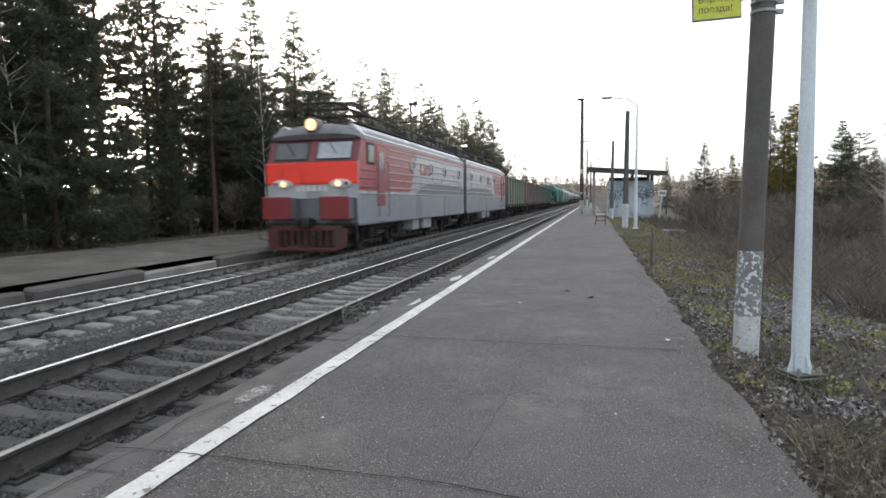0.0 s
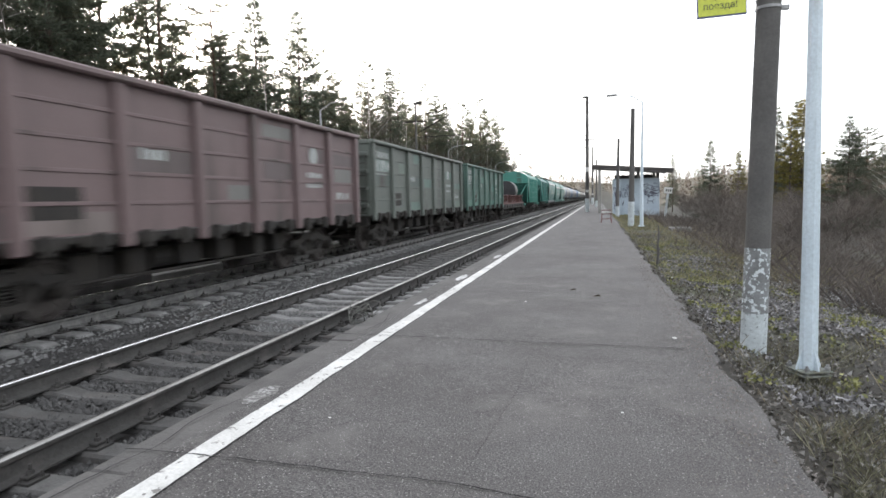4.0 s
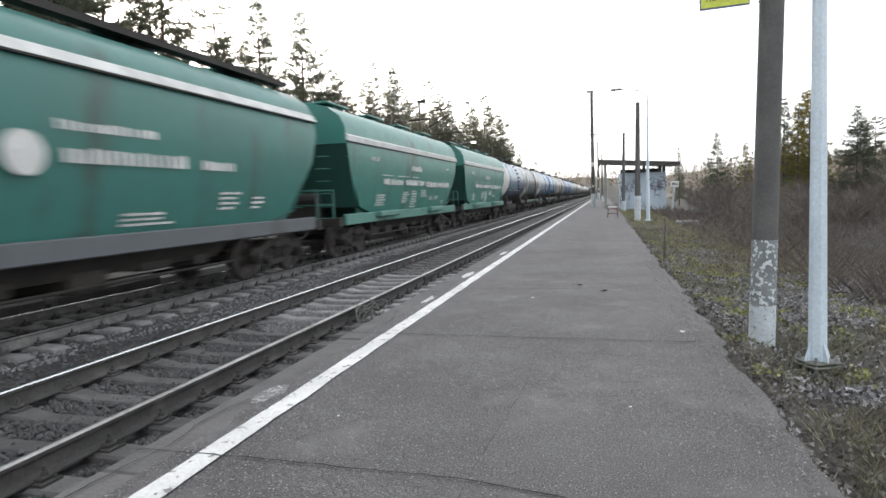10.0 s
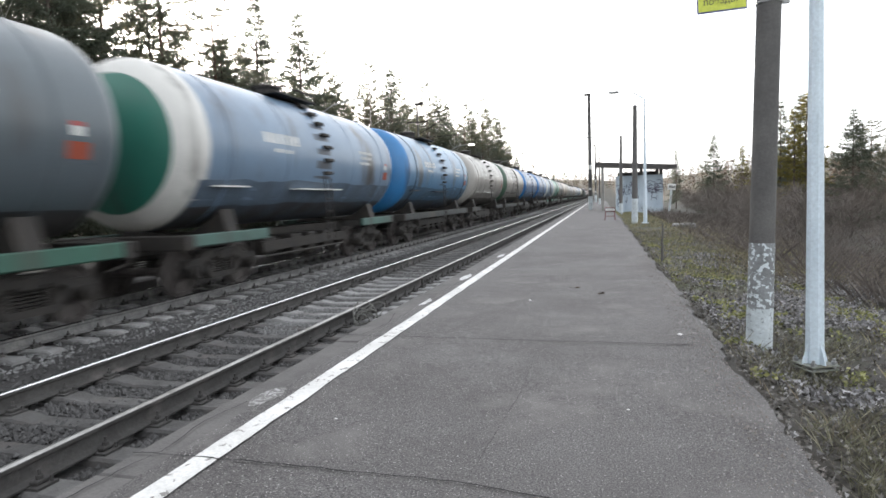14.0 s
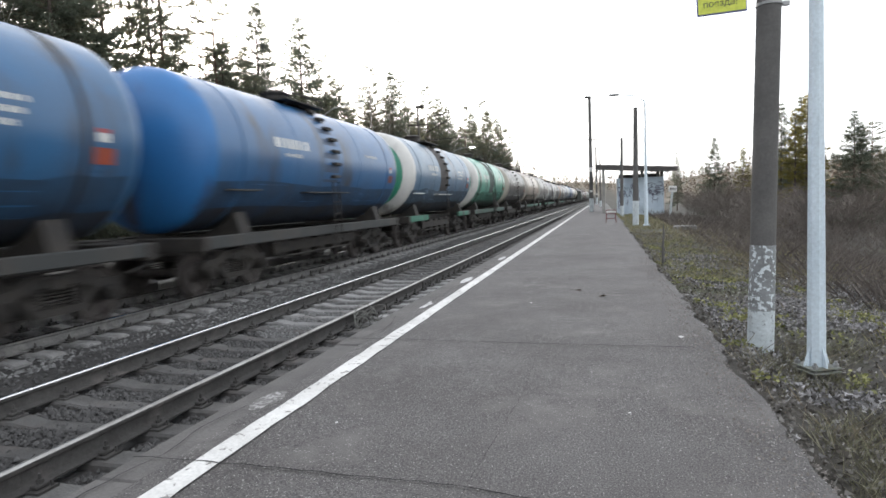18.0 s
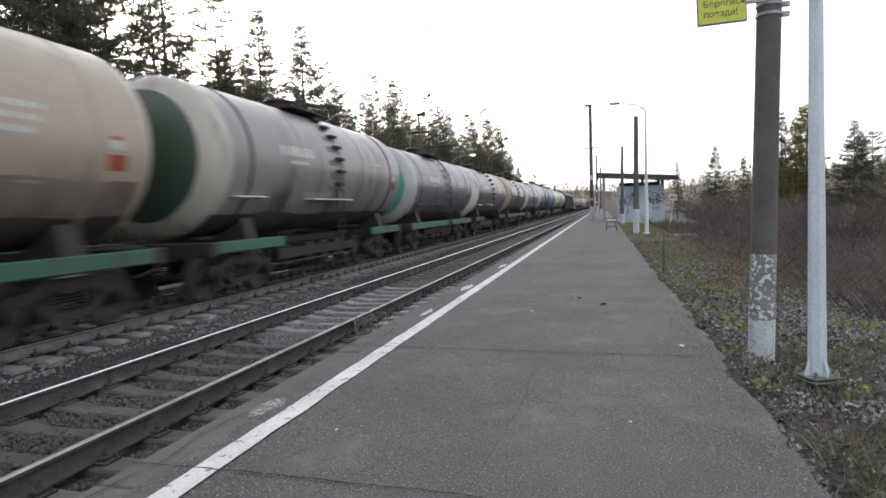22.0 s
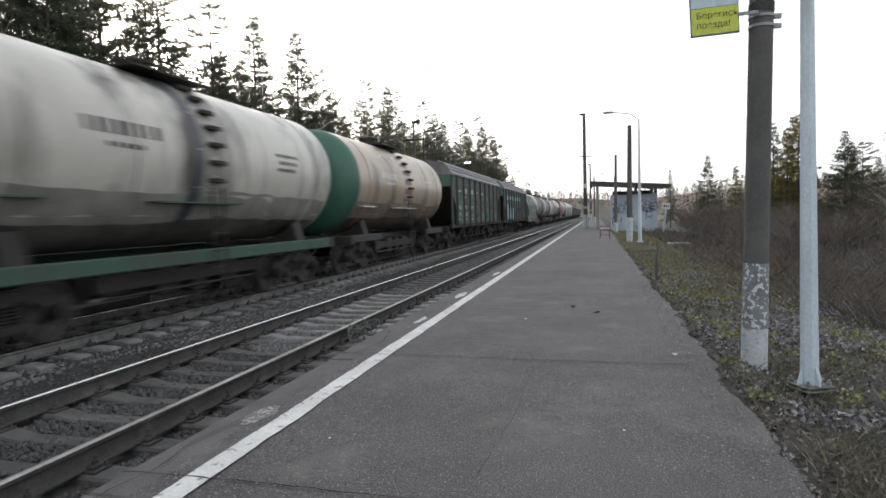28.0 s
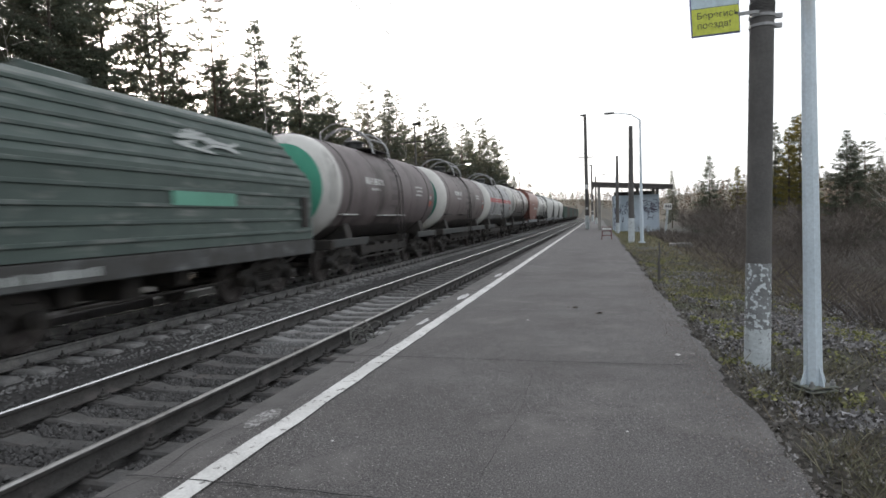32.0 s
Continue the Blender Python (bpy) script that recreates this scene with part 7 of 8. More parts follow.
for y in (24, 47, 70, 93, 116):
    l = far_lamp(-11.9, y, 5.55, 1.5, GALV, "grey lamp post on the far platform, its lamp lit", -0.06)
    put("lamp_glass", Geo().box(1.55, 1.95, -0.08, 0.08, 5.905, 5.925), glow("street_lamp", (1.0, 0.93, 0.8), 6.0), l, "lit lamp glass")


def concrete_pole(x, y, h, r, label, foot=1.1, lean=0.0):
    p = thing("concrete_pole", pose(x, y, -0.12, 0, lean, 0), label, "pole")
    put("pole_foot", round_pole(Geo(), -0.2, foot, r + 0.013, r + 0.006, 16), WHITEWASH, p, "whitewashed foot", True)
    put("pole_shaft", round_pole(Geo(), foot, h, r, r * 0.68, 16, 2), TARRED, p, "dark concrete shaft", True)
    return p


concrete_pole(1.71, 32.5, 6.1, 0.15, "dark concrete pole with a whitewashed foot beside the platform", 1.25, 0.6)
concrete_pole(1.45, 46.5, 5.9, 0.13, "dark concrete pole with a whitewashed foot by the shelter", 0.8, 0.6)
concrete_pole(-0.2, 88.0, 7.0, 0.14, "dark concrete pole farther along the platform", 1.0)


def mast(x, y, h, side, ground, label, r=0.2):
    """Catenary mast; side: direction towards the tracks."""
    m = thing("catenary_mast", pose(x, y, ground), label, "mast", "catenary masts")
    put("mast_foot", round_pole(Geo(), -0.3, 1.3, r + 0.005, r, 18), WHITEWASH, m, "whitewashed foot", True)
    put("mast_shaft", round_pole(Geo(), 1.3, h, r - 0.005, 0.7 * r, 18, 2), TARRED, m, "tall concrete shaft", True)
    put("mast_cap", Geo().box(-0.45 if side < 0 else -0.15, 0.15 if side < 0 else 0.45, -0.1, 0.1, h - 0.05, h + 0.12, 0.02), STEEL, m)
    put("crossarm", Geo().box(-0.75, 0.75, -0.05, 0.05, 6.95, 7.03), STEEL, m)
    put("cantilever", Geo().tube([(side * 0.15, 0, 7.4), (side * 3.6, 0, 7.9)], 0.03).tube([(side * 0.15, 0, 6.2), (side * 3.2, 0, 7.75)], 0.025).tube([(side * 0.15, 0, 5.9), (side * 3.3, 0, 5.95)], 0.022), STEEL, m, "thin steel cantilever")
    for k, z in ((0, 3.9), (1, 1.9)):
        put("small_plate", Geo().box(-0.13, 0.13, -0.235, -0.21, z, z + (0.2 if k else 0.42), 0.005), LETTER, m, "small white plate")
    return m


mast(-1.0, 59.2, 11.05, -1, 0.0, "tall concrete catenary mast standing on the platform")
mast(-1.0, 119, 11.0, -1, 0.0, "tall concrete catenary mast farther along the platform")
mast(-12.3, 39.5, 8.2, 1, -0.06, "slim catenary mast beside the far platform", 0.09)
mast(-12.3, 96, 8.6, 1, -0.06, "slim catenary mast beside the far platform", 0.09)
wires = thing("overhead_wires", pose(0, 0, 0), "thin overhead contact and carrier wires", "wires")
for x in (NEAR, FAR):
    put("contact_wire", Geo().tube([(x, -25, 5.75), (x, 39, 5.72), (x, 96, 5.75), (x, 330, 5.75)], 0.007, 4), STEEL, wires)
    sag = Geo()
    for a, b in ((-20, 39.5), (39.5, 96), (96, 155), (155, 214)):
        sag.tube([(x, a + (b - a) * i / 8, 7.55 - 1.1 * (1 - (2 * i / 8 - 1) ** 2)) for i in range(9)], 0.006, 4)
    tagged(put("carrier_wire", sag, STEEL, wires), kind="stuff")
put("feeder_wire", Geo().tube([(-12.6, -20, 8.2), (-12.6, 10, 7.5), (-12.6, 39.5, 8.3), (-12.6, 68, 7.5), (-12.6, 96, 8.3)], 0.008, 4), STEEL, wires)

# the shelter
ROOFM = surf("shelter_roof", (0.11, 0.10, 0.095), (0.075, 0.07, 0.068), 1.0, 0.9, 0, 0.3)
WALLM = surf("whitewashed_blue_wall", (0.55, 0.63, 0.70), (0.44, 0.52, 0.60), 0.9, 0.85, 0, 0.3, 30, streak=((0.28, 0.32, 0.36), 0.22, 1.2, 0.5))
TAG = surf("spray_paint", (0.06, 0.06, 0.09), (0.11, 0.09, 0.13), 3, 0.7, 0, 0.0)
sh = thing("shelter", pose(0, 0, 0), "open concrete platform shelter with pale blue walls and graffiti", "shelter")
PITCHED = pose(-0.45, 0, 4.0, 0, 4.5, 0)      # the roof falls away from the track
put("roof", Geo().box(0, 6.6, 52.0, 58.5, 0, 0.2, 0.03), ROOFM, sh, "flat dark concrete roof", at=PITCHED)
put("roof_fascia", Geo().box(0.05, 6.55, 52.05, 52.2, -0.2, 0.02).box(0.03, 0.15, 52.2, 58.4, -0.2, 0.02), ROOFM, sh, at=PITCHED)
put("front_wall", Geo().box(1.85, 5.15, 53.6, 53.8, -0.3, 2.95), WALLM, sh, "pale blue wall with graffiti")
put("side_wall", Geo().box(1.35, 1.55, 53.3, 57.8, -0.3, 2.95).box(1.35, 1.98, 53.25, 53.4, -0.3, 2.95), WALLM, sh, "pale blue side wall")
put("back_wall", Geo().box(1.55, 5.15, 57.8, 58.0, -0.3, 3.4), TARRED, sh, "dark back wall")
for x, y in ((0.15, 52.4), (0.15, 58.0), (5.03, 53.93), (3.4, 53.93), (1.72, 53.93), (5.03, 57.6)):
    put("column", Geo().box(x - 0.12, x + 0.12, y - 0.12, y + 0.12, -0.3, 4.0 - 0.0787 * (x + 0.45), 0.015), CONCRETE, sh)
q = random.Random(5)
for x0, x1, yy in ((2.1, 3.1, 53.59), (3.7, 4.9, 53.59), (1.38, 1.95, 53.24)):
    for k in range(30):
        x, z = q.uniform(x0, x1), q.choice((q.uniform(0.3, 2.6), q.uniform(1.4, 2.3)))
        r, a0, tr = q.uniform(0.08, 0.28), q.uniform(0, 6), q.uniform(1.5, 5)
        pts = [(min(x1 + 0.2, max(x0 - 0.1, x + r * math.cos(a0 + tr * i / 7) * (1.5 if x1 - x0 > 1 else 0.5))), yy - 0.004, z + r * math.sin(a0 + tr * i / 7)) for i in range(8)]
        g = Geo()
        vs = []
        for i, p in enumerate(pts):
            d = Vector(pts[min(7, i + 1)]) - Vector(pts[max(0, i - 1)])
            l = max(d.length, 1e-4)
            ox, oz = -d.z / l * 0.022, d.x / l * 0.022
            vs += [(p[0] - ox, p[1], p[2] - oz), (p[0] + ox, p[1], p[2] + oz)]
        g.add(vs, [(2 * i, 2 * i + 1, 2 * i + 3, 2 * i + 2) for i in range(7)])
        put("graffiti_stroke", g, TAG, sh, "dark sprayed stroke")

# the leaning post with a small board
lp = thing("marker_post", pose(5.45, 52.2, -0.75, 0, 5.5, 0), "white leaning marker post with a small board", "post")
put("post", Geo().box(-0.08, 0.08, -0.06, 0.06, 0, 2.6, 0.01), WHITEWASH, lp)
put("board", Geo().box(-0.32, 0.32, -0.09, -0.06, 2.35, 2.85, 0.01), LETTER, lp, "white board")
put("board_bars", Geo().box(-0.2, -0.08, -0.096, -0.091, 2.5, 2.7).box(-0.02, 0.08, -0.096, -0.091, 2.5, 2.7).box(0.14, 0.22, -0.096, -0.091, 2.5, 2.7), BLACKLET, lp)

# red and white stool standing on the platform
REDP = surf("stool_red", (0.16, 0.022, 0.028), (0.11, 0.018, 0.02), 4, 0.6, 0, 0.1)
st = thing("stool", pose(0.46, 33.3, 0.0), "small red stool with white slats standing on the platform", "stool")
for sx in (-1, 1):
    for sy in (-1, 1):
        put("leg", Geo().cyl((sx * 0.27, sy * 0.17, 0), (sx * 0.22, sy * 0.14, 0.52), 0.02, 8), REDP, st, "red tube leg")
put("seat_frame", Geo().box(-0.27, 0.27, -0.18, 0.18, 0.46, 0.5, 0.01).box(-0.24, 0.24, -0.16, -0.13, 0.2, 0.23), REDP, st)
for k in range(4):
    put("slat", Geo().box(-0.245 + 0.13 * k, -0.145 + 0.13 * k, -0.2, 0.19, 0.501, 0.6, 0.008), LETTER, st, "white slat")
put("top_rail", Geo().tube([(-0.25, 0.19, 0.5), (-0.24, 0.2, 0.68), (0.24, 0.2, 0.68), (0.25, 0.19, 0.5)], 0.015, 6), REDP, st)

# a dead sapling in the verge and a tangle of wire by the rail
q = random.Random(12)
sap = thing("dead_sapling", pose(1.24, 13.05, -0.22), "thin dead sapling standing in the verge grass", "sapling")
stem = [[(0.04 * wave(1, z, 3.0) + r * math.cos(1.047 * i), r * math.sin(1.047 * i), z) for i in range(6)] for z, r in ((-0.1, 0.036), (0.2, 0.031), (0.4, 0.027), (0.6, 0.022), (0.8, 0.016), (1.02, 0.008))]
put("stem", Geo().rings(stem), TARRED, sap)
for k in range(9):
    z, a, l = q.uniform(0.15, 0.9), q.uniform(0, 6.28), q.uniform(0.06, 0.2)
    put("twig", Geo().cyl((0.02, 0, z), (l * math.cos(a), l * math.sin(a), z + l), 0.009, 4, 0.003), TARRED, sap)
WIRE = surf("old_wire", (0.2, 0.2, 0.185), (0.11, 0.105, 0.095), 8, 0.7, 0.3, 0.2)
tangle = Geo()
for k in range(9):
    r, c, tl = q.uniform(0.09, 0.2), (-3.5 + q.uniform(-0.05, 0.07), 8.15 + q.uniform(-0.25, 0.3), -0.31 + q.uniform(-0.03, 0.05)), pose(0, 0, 0, q.uniform(20, 70), q.uniform(-25, 25), q.uniform(0, 360))
    tangle.tube([tuple(Vector(c) + tl @ Vector((r * math.cos(0.7 * i), 1.5 * r * math.sin(0.7 * i), 0.0))) for i in range(9)], 0.009, 5)
solid("wire_tangle", tangle, WIRE, "tangle of old bonding wire beside the rail", "wire")
solid("pale_block", Geo().box(3.3, 4.3, 29.5, 30.1, -0.35, -0.1, 0.05), CONCRETE, "pale concrete block lying in the grass", "block")

# ---- trees, shrubs and grass ----
def leafmat(name, cols, thin=0.65):
    return island(name, cols, 0.75, thin)


NEEDLE = leafmat("spruce_needles", [(0.10, 0.118, 0.088), (0.165, 0.185, 0.138), (0.13, 0.15, 0.112), (0.2, 0.212, 0.16)])
PINE = leafmat("pine_needles", [(0.115, 0.128, 0.095), (0.182, 0.189, 0.135), (0.149, 0.155, 0.111), (0.203, 0.2, 0.142)])
# the low sun's gold light is put into this needle colour
GOLD = leafmat("sunlit_gold_needles", [(0.168, 0.154, 0.049), (0.238, 0.196, 0.063), (0.126, 0.126, 0.042), (0.28, 0.238, 0.084)])
BARK = surf("bark", (0.085, 0.065, 0.05), (0.05, 0.04, 0.034), 3.0, 0.95, 0, 0.8, 18.0)
PINEBARK = surf("pine_bark", (0.11, 0.07, 0.048), (0.065, 0.045, 0.035), 2.0, 0.95, 0, 0.8, 15.0)
BIRCH = surf("birch_bark", (0.42, 0.40, 0.37), (0.3, 0.28, 0.26), 2.0, 0.85, 0, 0.3, 20.0, speck=((0.05, 0.045, 0.04), 0.6, 5.0))
TWIG = island("bare_twigs", [(0.13, 0.114, 0.104), (0.2, 0.172, 0.152), (0.155, 0.134, 0.12)])
RUSSET = island("russet_twigs", [(0.18, 0.145, 0.118), (0.26, 0.205, 0.16), (0.15, 0.123, 0.103)])


def shards(pos, dirs, ln, wd, rng):
    """Diamond-shaped sprays of needles at pos along dirs, as arrays."""
    n = len(pos)
    d = dirs / np.maximum(1e-6, np.linalg.norm(dirs, axis=1, keepdims=True))
    r = rng.normal(size=(n, 3))
    u = np.cross(d, r)
    u /= np.maximum(1e-6, np.linalg.norm(u, axis=1, keepdims=True))
    ln, wd = ln[:, None], wd[:, None]
    v = np.stack([pos - d * ln * 0.2, pos + d * ln * 0.35 + u * wd, pos + d * ln, pos + d * ln * 0.35 - u * wd], 1)
    return v.reshape(-1, 3)


def needles(pos, dirs, ln, wd, rng):
    """Slim pointed sprays of needles, three corners each, as arrays."""
    d = dirs / np.maximum(1e-6, np.linalg.norm(dirs, axis=1, keepdims=True))
    u = np.cross(d, rng.normal(size=(len(pos), 3)))
    u *= wd[:, None] / np.maximum(1e-6, np.linalg.norm(u, axis=1, keepdims=True))
    return np.stack([pos - u, pos + u, pos + d * ln[:, None]], 1).reshape(-1, 3)


def loose_mesh(name, v, mat, c=4):
    """Loose faces of c corners each."""
    me = bpy.data.meshes.new(name)
    n = len(v) // c
    me.vertices.add(len(v))
    me.vertices.foreach_set("co", v.astype(np.float32).ravel())
    me.loops.add(c * n)
    me.loops.foreach_set("vertex_index", np.arange(c * n, dtype=np.int32))
    me.polygons.add(n)
    me.polygons.foreach_set("loop_start", np.arange(0, c * n, c, dtype=np.int32))
    me.materials.append(mat)
    me.update(calc_edges=True)
    me.validate()
    return me


def limb_sprays(P, D, rng, foot, tip, twig, dense, start, droop):
    """Side twigs along a limb, each set with fine sprays; adds to P and D."""
    ax = tip - foot
    L = np.linalg.norm(ax)
    out = ax / max(L, 1e-6)
    side = np.cross(out, [0, 0, 1.0])
    side /= max(1e-6, np.linalg.norm(side))
    n = max(3, int(L * 5.5))
    t = start + (1 - start) * (np.arange(n) + rng.random(n)) / n
    for k in range(n):
        s = 1 if k % 2 else -1
        l = twig * (1.12 - 0.75 * t[k]) * rng.uniform(0.6, 1.15)
        d = out * rng.uniform(0.5, 1.0) + side * s * rng.uniform(0.5, 1.0) + np.array([0, 0, rng.uniform(-droop, 0.12)])
        d /= np.linalg.norm(d)
        m = max(2, int(l * 17 * dense))
        u = rng.random(m)
        p = foot + ax * t[k] + np.array([0, 0, -0.10 * L * np.sin(t[k] * 3.0)]) + d * (u * l)[:, None] + rng.normal(0, 0.025, (m, 3))
        P.append(p), D.append(d + rng.normal(0, 0.55, (m, 3)))
    m = max(2, int(L * 5 * dense))
    u = rng.uniform(start, 1.0, m)
    P.append(foot + ax * u[:, None] + np.array([0, 0, -0.10 * L]) * np.sin(u * 3.0)[:, None] + rng.normal(0, 0.03, (m, 3)))
    D.append(out + rng.normal(0, 0.5, (m, 3)))


def spruce_parts(h, seed, dense=1.0, spread=0.2, low=0.06):
    """Crown sprays and limb tubes of a spruce: whorls of limbs that droop below and rise at the top."""
    rng = np.random.default_rng(seed)
    limbs = Geo()
    P, D = [], []
    z = low * h
    while z < h * 0.985:
        f = z / h
        turn = rng.uniform(0, 2 * np.pi)
        m = rng.integers(4, 7)
        for k in range(m):
            if rng.random() < 0.14:
                continue
            a = turn + 2 * np.pi * (k + rng.uniform(-0.3, 0.3)) / m
            L = max(0.2, spread * h * (1 - f) ** 0.85 * rng.uniform(0.5, 1.12) * (0.7 + 0.3 * min(1, f * 6)))
            rise = 0.45 - 0.75 * (1 - f) + rng.uniform(-0.12, 0.12)
            foot = np.array([0, 0, z + rng.uniform(-0.12, 0.12)])
            tip = foot + np.array([np.cos(a), np.sin(a), rise]) * L
            if L > 0.5:
                limbs.cyl(tuple(foot), tuple(tip), 0.016, 3, 0.004, False)
            limb_sprays(P, D, rng, foot, tip, 0.22 + 0.26 * L, dense, 0.16, 0.55)
        z += rng.uniform(0.26, 0.42) * (0.75 + 0.5 * (1 - f))
    P, D = np.concatenate(P), np.concatenate(D)
    m = len(P)
    fine = dense ** -0.3
    return needles(P, D, rng.uniform(0.2, 0.42, m) * fine, rng.uniform(0.026, 0.056, m) * fine ** 1.6, rng), limbs


def pine_parts(h, seed, dense=1.0):
    """A pine: bare below, ragged layers of upswept limbs that carry their needles outside."""
    rng = np.random.default_rng(seed)
    limbs = Geo()
    P, D = [], []
    base = rng.uniform(0.24, 0.4)
    z = base * h
    while z < h * 0.98:
        f = (z / h - base) / (1 - base)
        turn = rng.uniform(0, 2 * np.pi)
        m = rng.integers(2, 5)
        for k in range(m):
            a = turn + 2 * np.pi * (k + rng.uniform(-0.35, 0.35)) / m
            L = (0.3 + 0.235 * h * (1 - f) ** 0.75 * min(1.0, 0.45 + 1.6 * f)) * rng.uniform(0.45, 1.2)
            foot = np.array([0, 0, z + rng.uniform(-0.2, 0.2)])
            bend = foot + np.array([np.cos(a), np.sin(a), rng.uniform(-0.05, 0.3)]) * L * 0.55
            tip = bend + np.array([np.cos(a + rng.uniform(-0.4, 0.4)), np.sin(a + rng.uniform(-0.4, 0.4)), rng.uniform(0.1, 0.6)]) * L * 0.45
            limbs.cyl(tuple(foot), tuple(bend), 0.024, 3, 0.014, False).cyl(tuple(bend), tuple(tip), 0.014, 3, 0.004, False)
            limb_sprays(P, D, rng, foot + (bend - foot) * 0.4, bend, 0.18 + 0.17 * L, dense, 0.2, 0.15)
            limb_sprays(P, D, rng, bend, tip, 0.24 + 0.24 * L, dense * 1.5, 0.0, 0.05)
        z += rng.uniform(0.3, 0.62)
    for i in range(int(h * 1.6)):     # dead lower branches
        z = h * rng.uniform(0.08, base + 0.1)
        a = rng.uniform(0, 2 * np.pi)
        L = rng.uniform(0.5, 2.0)
        limbs.cyl((0, 0, z), (L * np.cos(a), L * np.sin(a), z - rng.uniform(-0.1, 0.3) * L), 0.014, 3, 0.004, False)
    P, D = np.concatenate(P), np.concatenate(D)
    m = len(P)
    fine = dense ** -0.3
    return needles(P, D, rng.uniform(0.18, 0.36, m) * fine, rng.uniform(0.025, 0.052, m) * fine ** 1.6, rng), limbs


def sliver(g, a, b, r):
    """A twig as a thin tapering blade."""
    u = (b - a).cross(Vector((0.3, 0.9, 0.2 + 3 * a.x))).normalized() * r * 1.35
    g.add([tuple(a - u), tuple(a + u), tuple(b)], [(0, 1, 2)])


def twig_tree(h, seed, thick=0.07, spread=0.5, kids=16, fine=5):
    """A bare branching tree or shrub: trunk and limbs, and a haze of twigs."""
    rng = random.Random(seed)
    limbs, twigs = Geo(), Geo()
    lean = (rng.uniform(-0.06, 0.06) * h, rng.uniform(-0.06, 0.06) * h)
    pts = [(lean[0] * (i / 5) ** 2, lean[1] * (i / 5) ** 2, h * i / 5) for i in range(6)]
    for i in range(5):
        limbs.cyl(pts[i], pts[i + 1], thick * (1 - i / 5.6), 6, thick * (1 - (i + 1) / 5.6), False)
    for i in range(kids):
        f = rng.uniform(0.22, 0.98)
        c = Vector((lean[0] * f * f, lean[1] * f * f, h * f))
        a = rng.uniform(0, 6.28)
        L = h * spread * (1.15 - f) * rng.uniform(0.5, 1.0) + 0.3
        d = Vector((math.cos(a), math.sin(a), rng.uniform(0.5, 1.3))).normalized()
        e = c + d * L
        limbs.cyl(c, e, thick * 0.35 * (1.1 - f) + 0.006, 4, 0.005, False)
        for _ in range(fine):
            g0 = c.lerp(e, rng.uniform(0.25, 1.0))
            d2 = (d + Vector((rng.uniform(-1, 1), rng.uniform(-1, 1), rng.uniform(-0.2, 0.9)))).normalized()
            l2 = L * rng.uniform(0.2, 0.5) + 0.15
            g1 = g0 + d2 * l2
            sliver(twigs, g0, g1, 0.0045)
            for _ in range(3):
                g2 = g0.lerp(g1, rng.uniform(0.3, 1.0))
                d3 = (d2 + Vector((rng.uniform(-1, 1), rng.uniform(-1, 1), rng.uniform(-0.3, 0.8)))).normalized()
                sliver(twigs, g2, g2 + d3 * l2 * rng.uniform(0.3, 0.65), 0.0034)
    return limbs, twigs


def trunk_mesh(h, r, mat, seed):
    g = Geo()
    rng = random.Random(seed)
    rs = []
    for k in range(9):
        f = k / 8
        rr = r * (1 - f) ** 0.8 + 0.012 + (0.35 * r if k == 0 else 0)
        ox, oy = 0.05 * wave(seed, f * 2, 1.3), 0.05 * wave(seed + 9, f * 2, 1.3)
        rs.append([(ox + rr * math.cos(2 * math.pi * i / 8), oy + rr * math.sin(2 * math.pi * i / 8), -0.3 + (h + 0.2) * f) for i in range(8)])
    return g.rings(rs).mesh("trunk", mat, True)


def conifer(kind, h, seed, mat, label, dense=1.0, **o):
    """A conifer as a thing, to be copied."""
    t = thing("spruce_tree" if kind == "spruce" else "pine_tree", pose(0, 0, -50), label, "tree", "trees")
    v, limbs = spruce_parts(h, seed, dense, **o) if kind == "spruce" else pine_parts(h, seed, dense)
    put("trunk", trunk_mesh(h, 0.0075 * h + 0.02, BARK if kind == "spruce" else PINEBARK, seed), None, t)
    put("crown", loose_mesh("crown", v, mat, 3), None, t)
    tagged(put("branchwork", limbs, BARK, t), kind="stuff")
    return t


def bare(name, h, seed, bark, label, twig=TWIG, **o):
    t = thing(name, pose(0, 0, -50), label, "tree" if "tree" in name else "shrub", "trees" if "tree" in name else "shrubs")
    limbs, twigs = twig_tree(h, seed, **o)
    put("trunk" if "tree" in name else "branchwork", limbs, bark, t)
    tagged(put("twig_haze", twigs, twig, t), kind="stuff")
    return t


def plant(proto, x, y, s=1.0, turn=0.0, z=None, sink=0.1):
    """Copies a tree to a place."""
    zz = ground_z(x, y) if z is None else z
    proto.scale = (s, s, s)
    c = copy_thing(proto, pose(x, y, zz - sink, 0, 0, turn))
    proto.scale = (1, 1, 1)
    return c


SP = [conifer("spruce", 14, 101, NEEDLE, "dark green spruce with drooping boughs", 1.3, spread=0.24), conifer("spruce", 12, 102, NEEDLE, "dark green spruce with drooping boughs", 1.3, spread=0.23),
      conifer("spruce", 15, 103, NEEDLE, "tall thin dark spruce", 1.3, spread=0.19, low=0.15)]
SF = [conifer("spruce", 14, 131 + i, NEEDLE, "dark green spruce with fine drooping boughs at the forest edge", 2.7, spread=(0.3, 0.33, 0.27)[i], low=0.05) for i in range(3)]
PF = [conifer("pine", 15, 231 + i, PINE, "pine with a ragged fine-needled crown at the forest edge", 2.8) for i in range(4)]
PN = [conifer("pine", 14 + i, 201 + i, PINE, "tall pine with a ragged dark crown and bare lower trunk", 1.4) for i in range(3)]
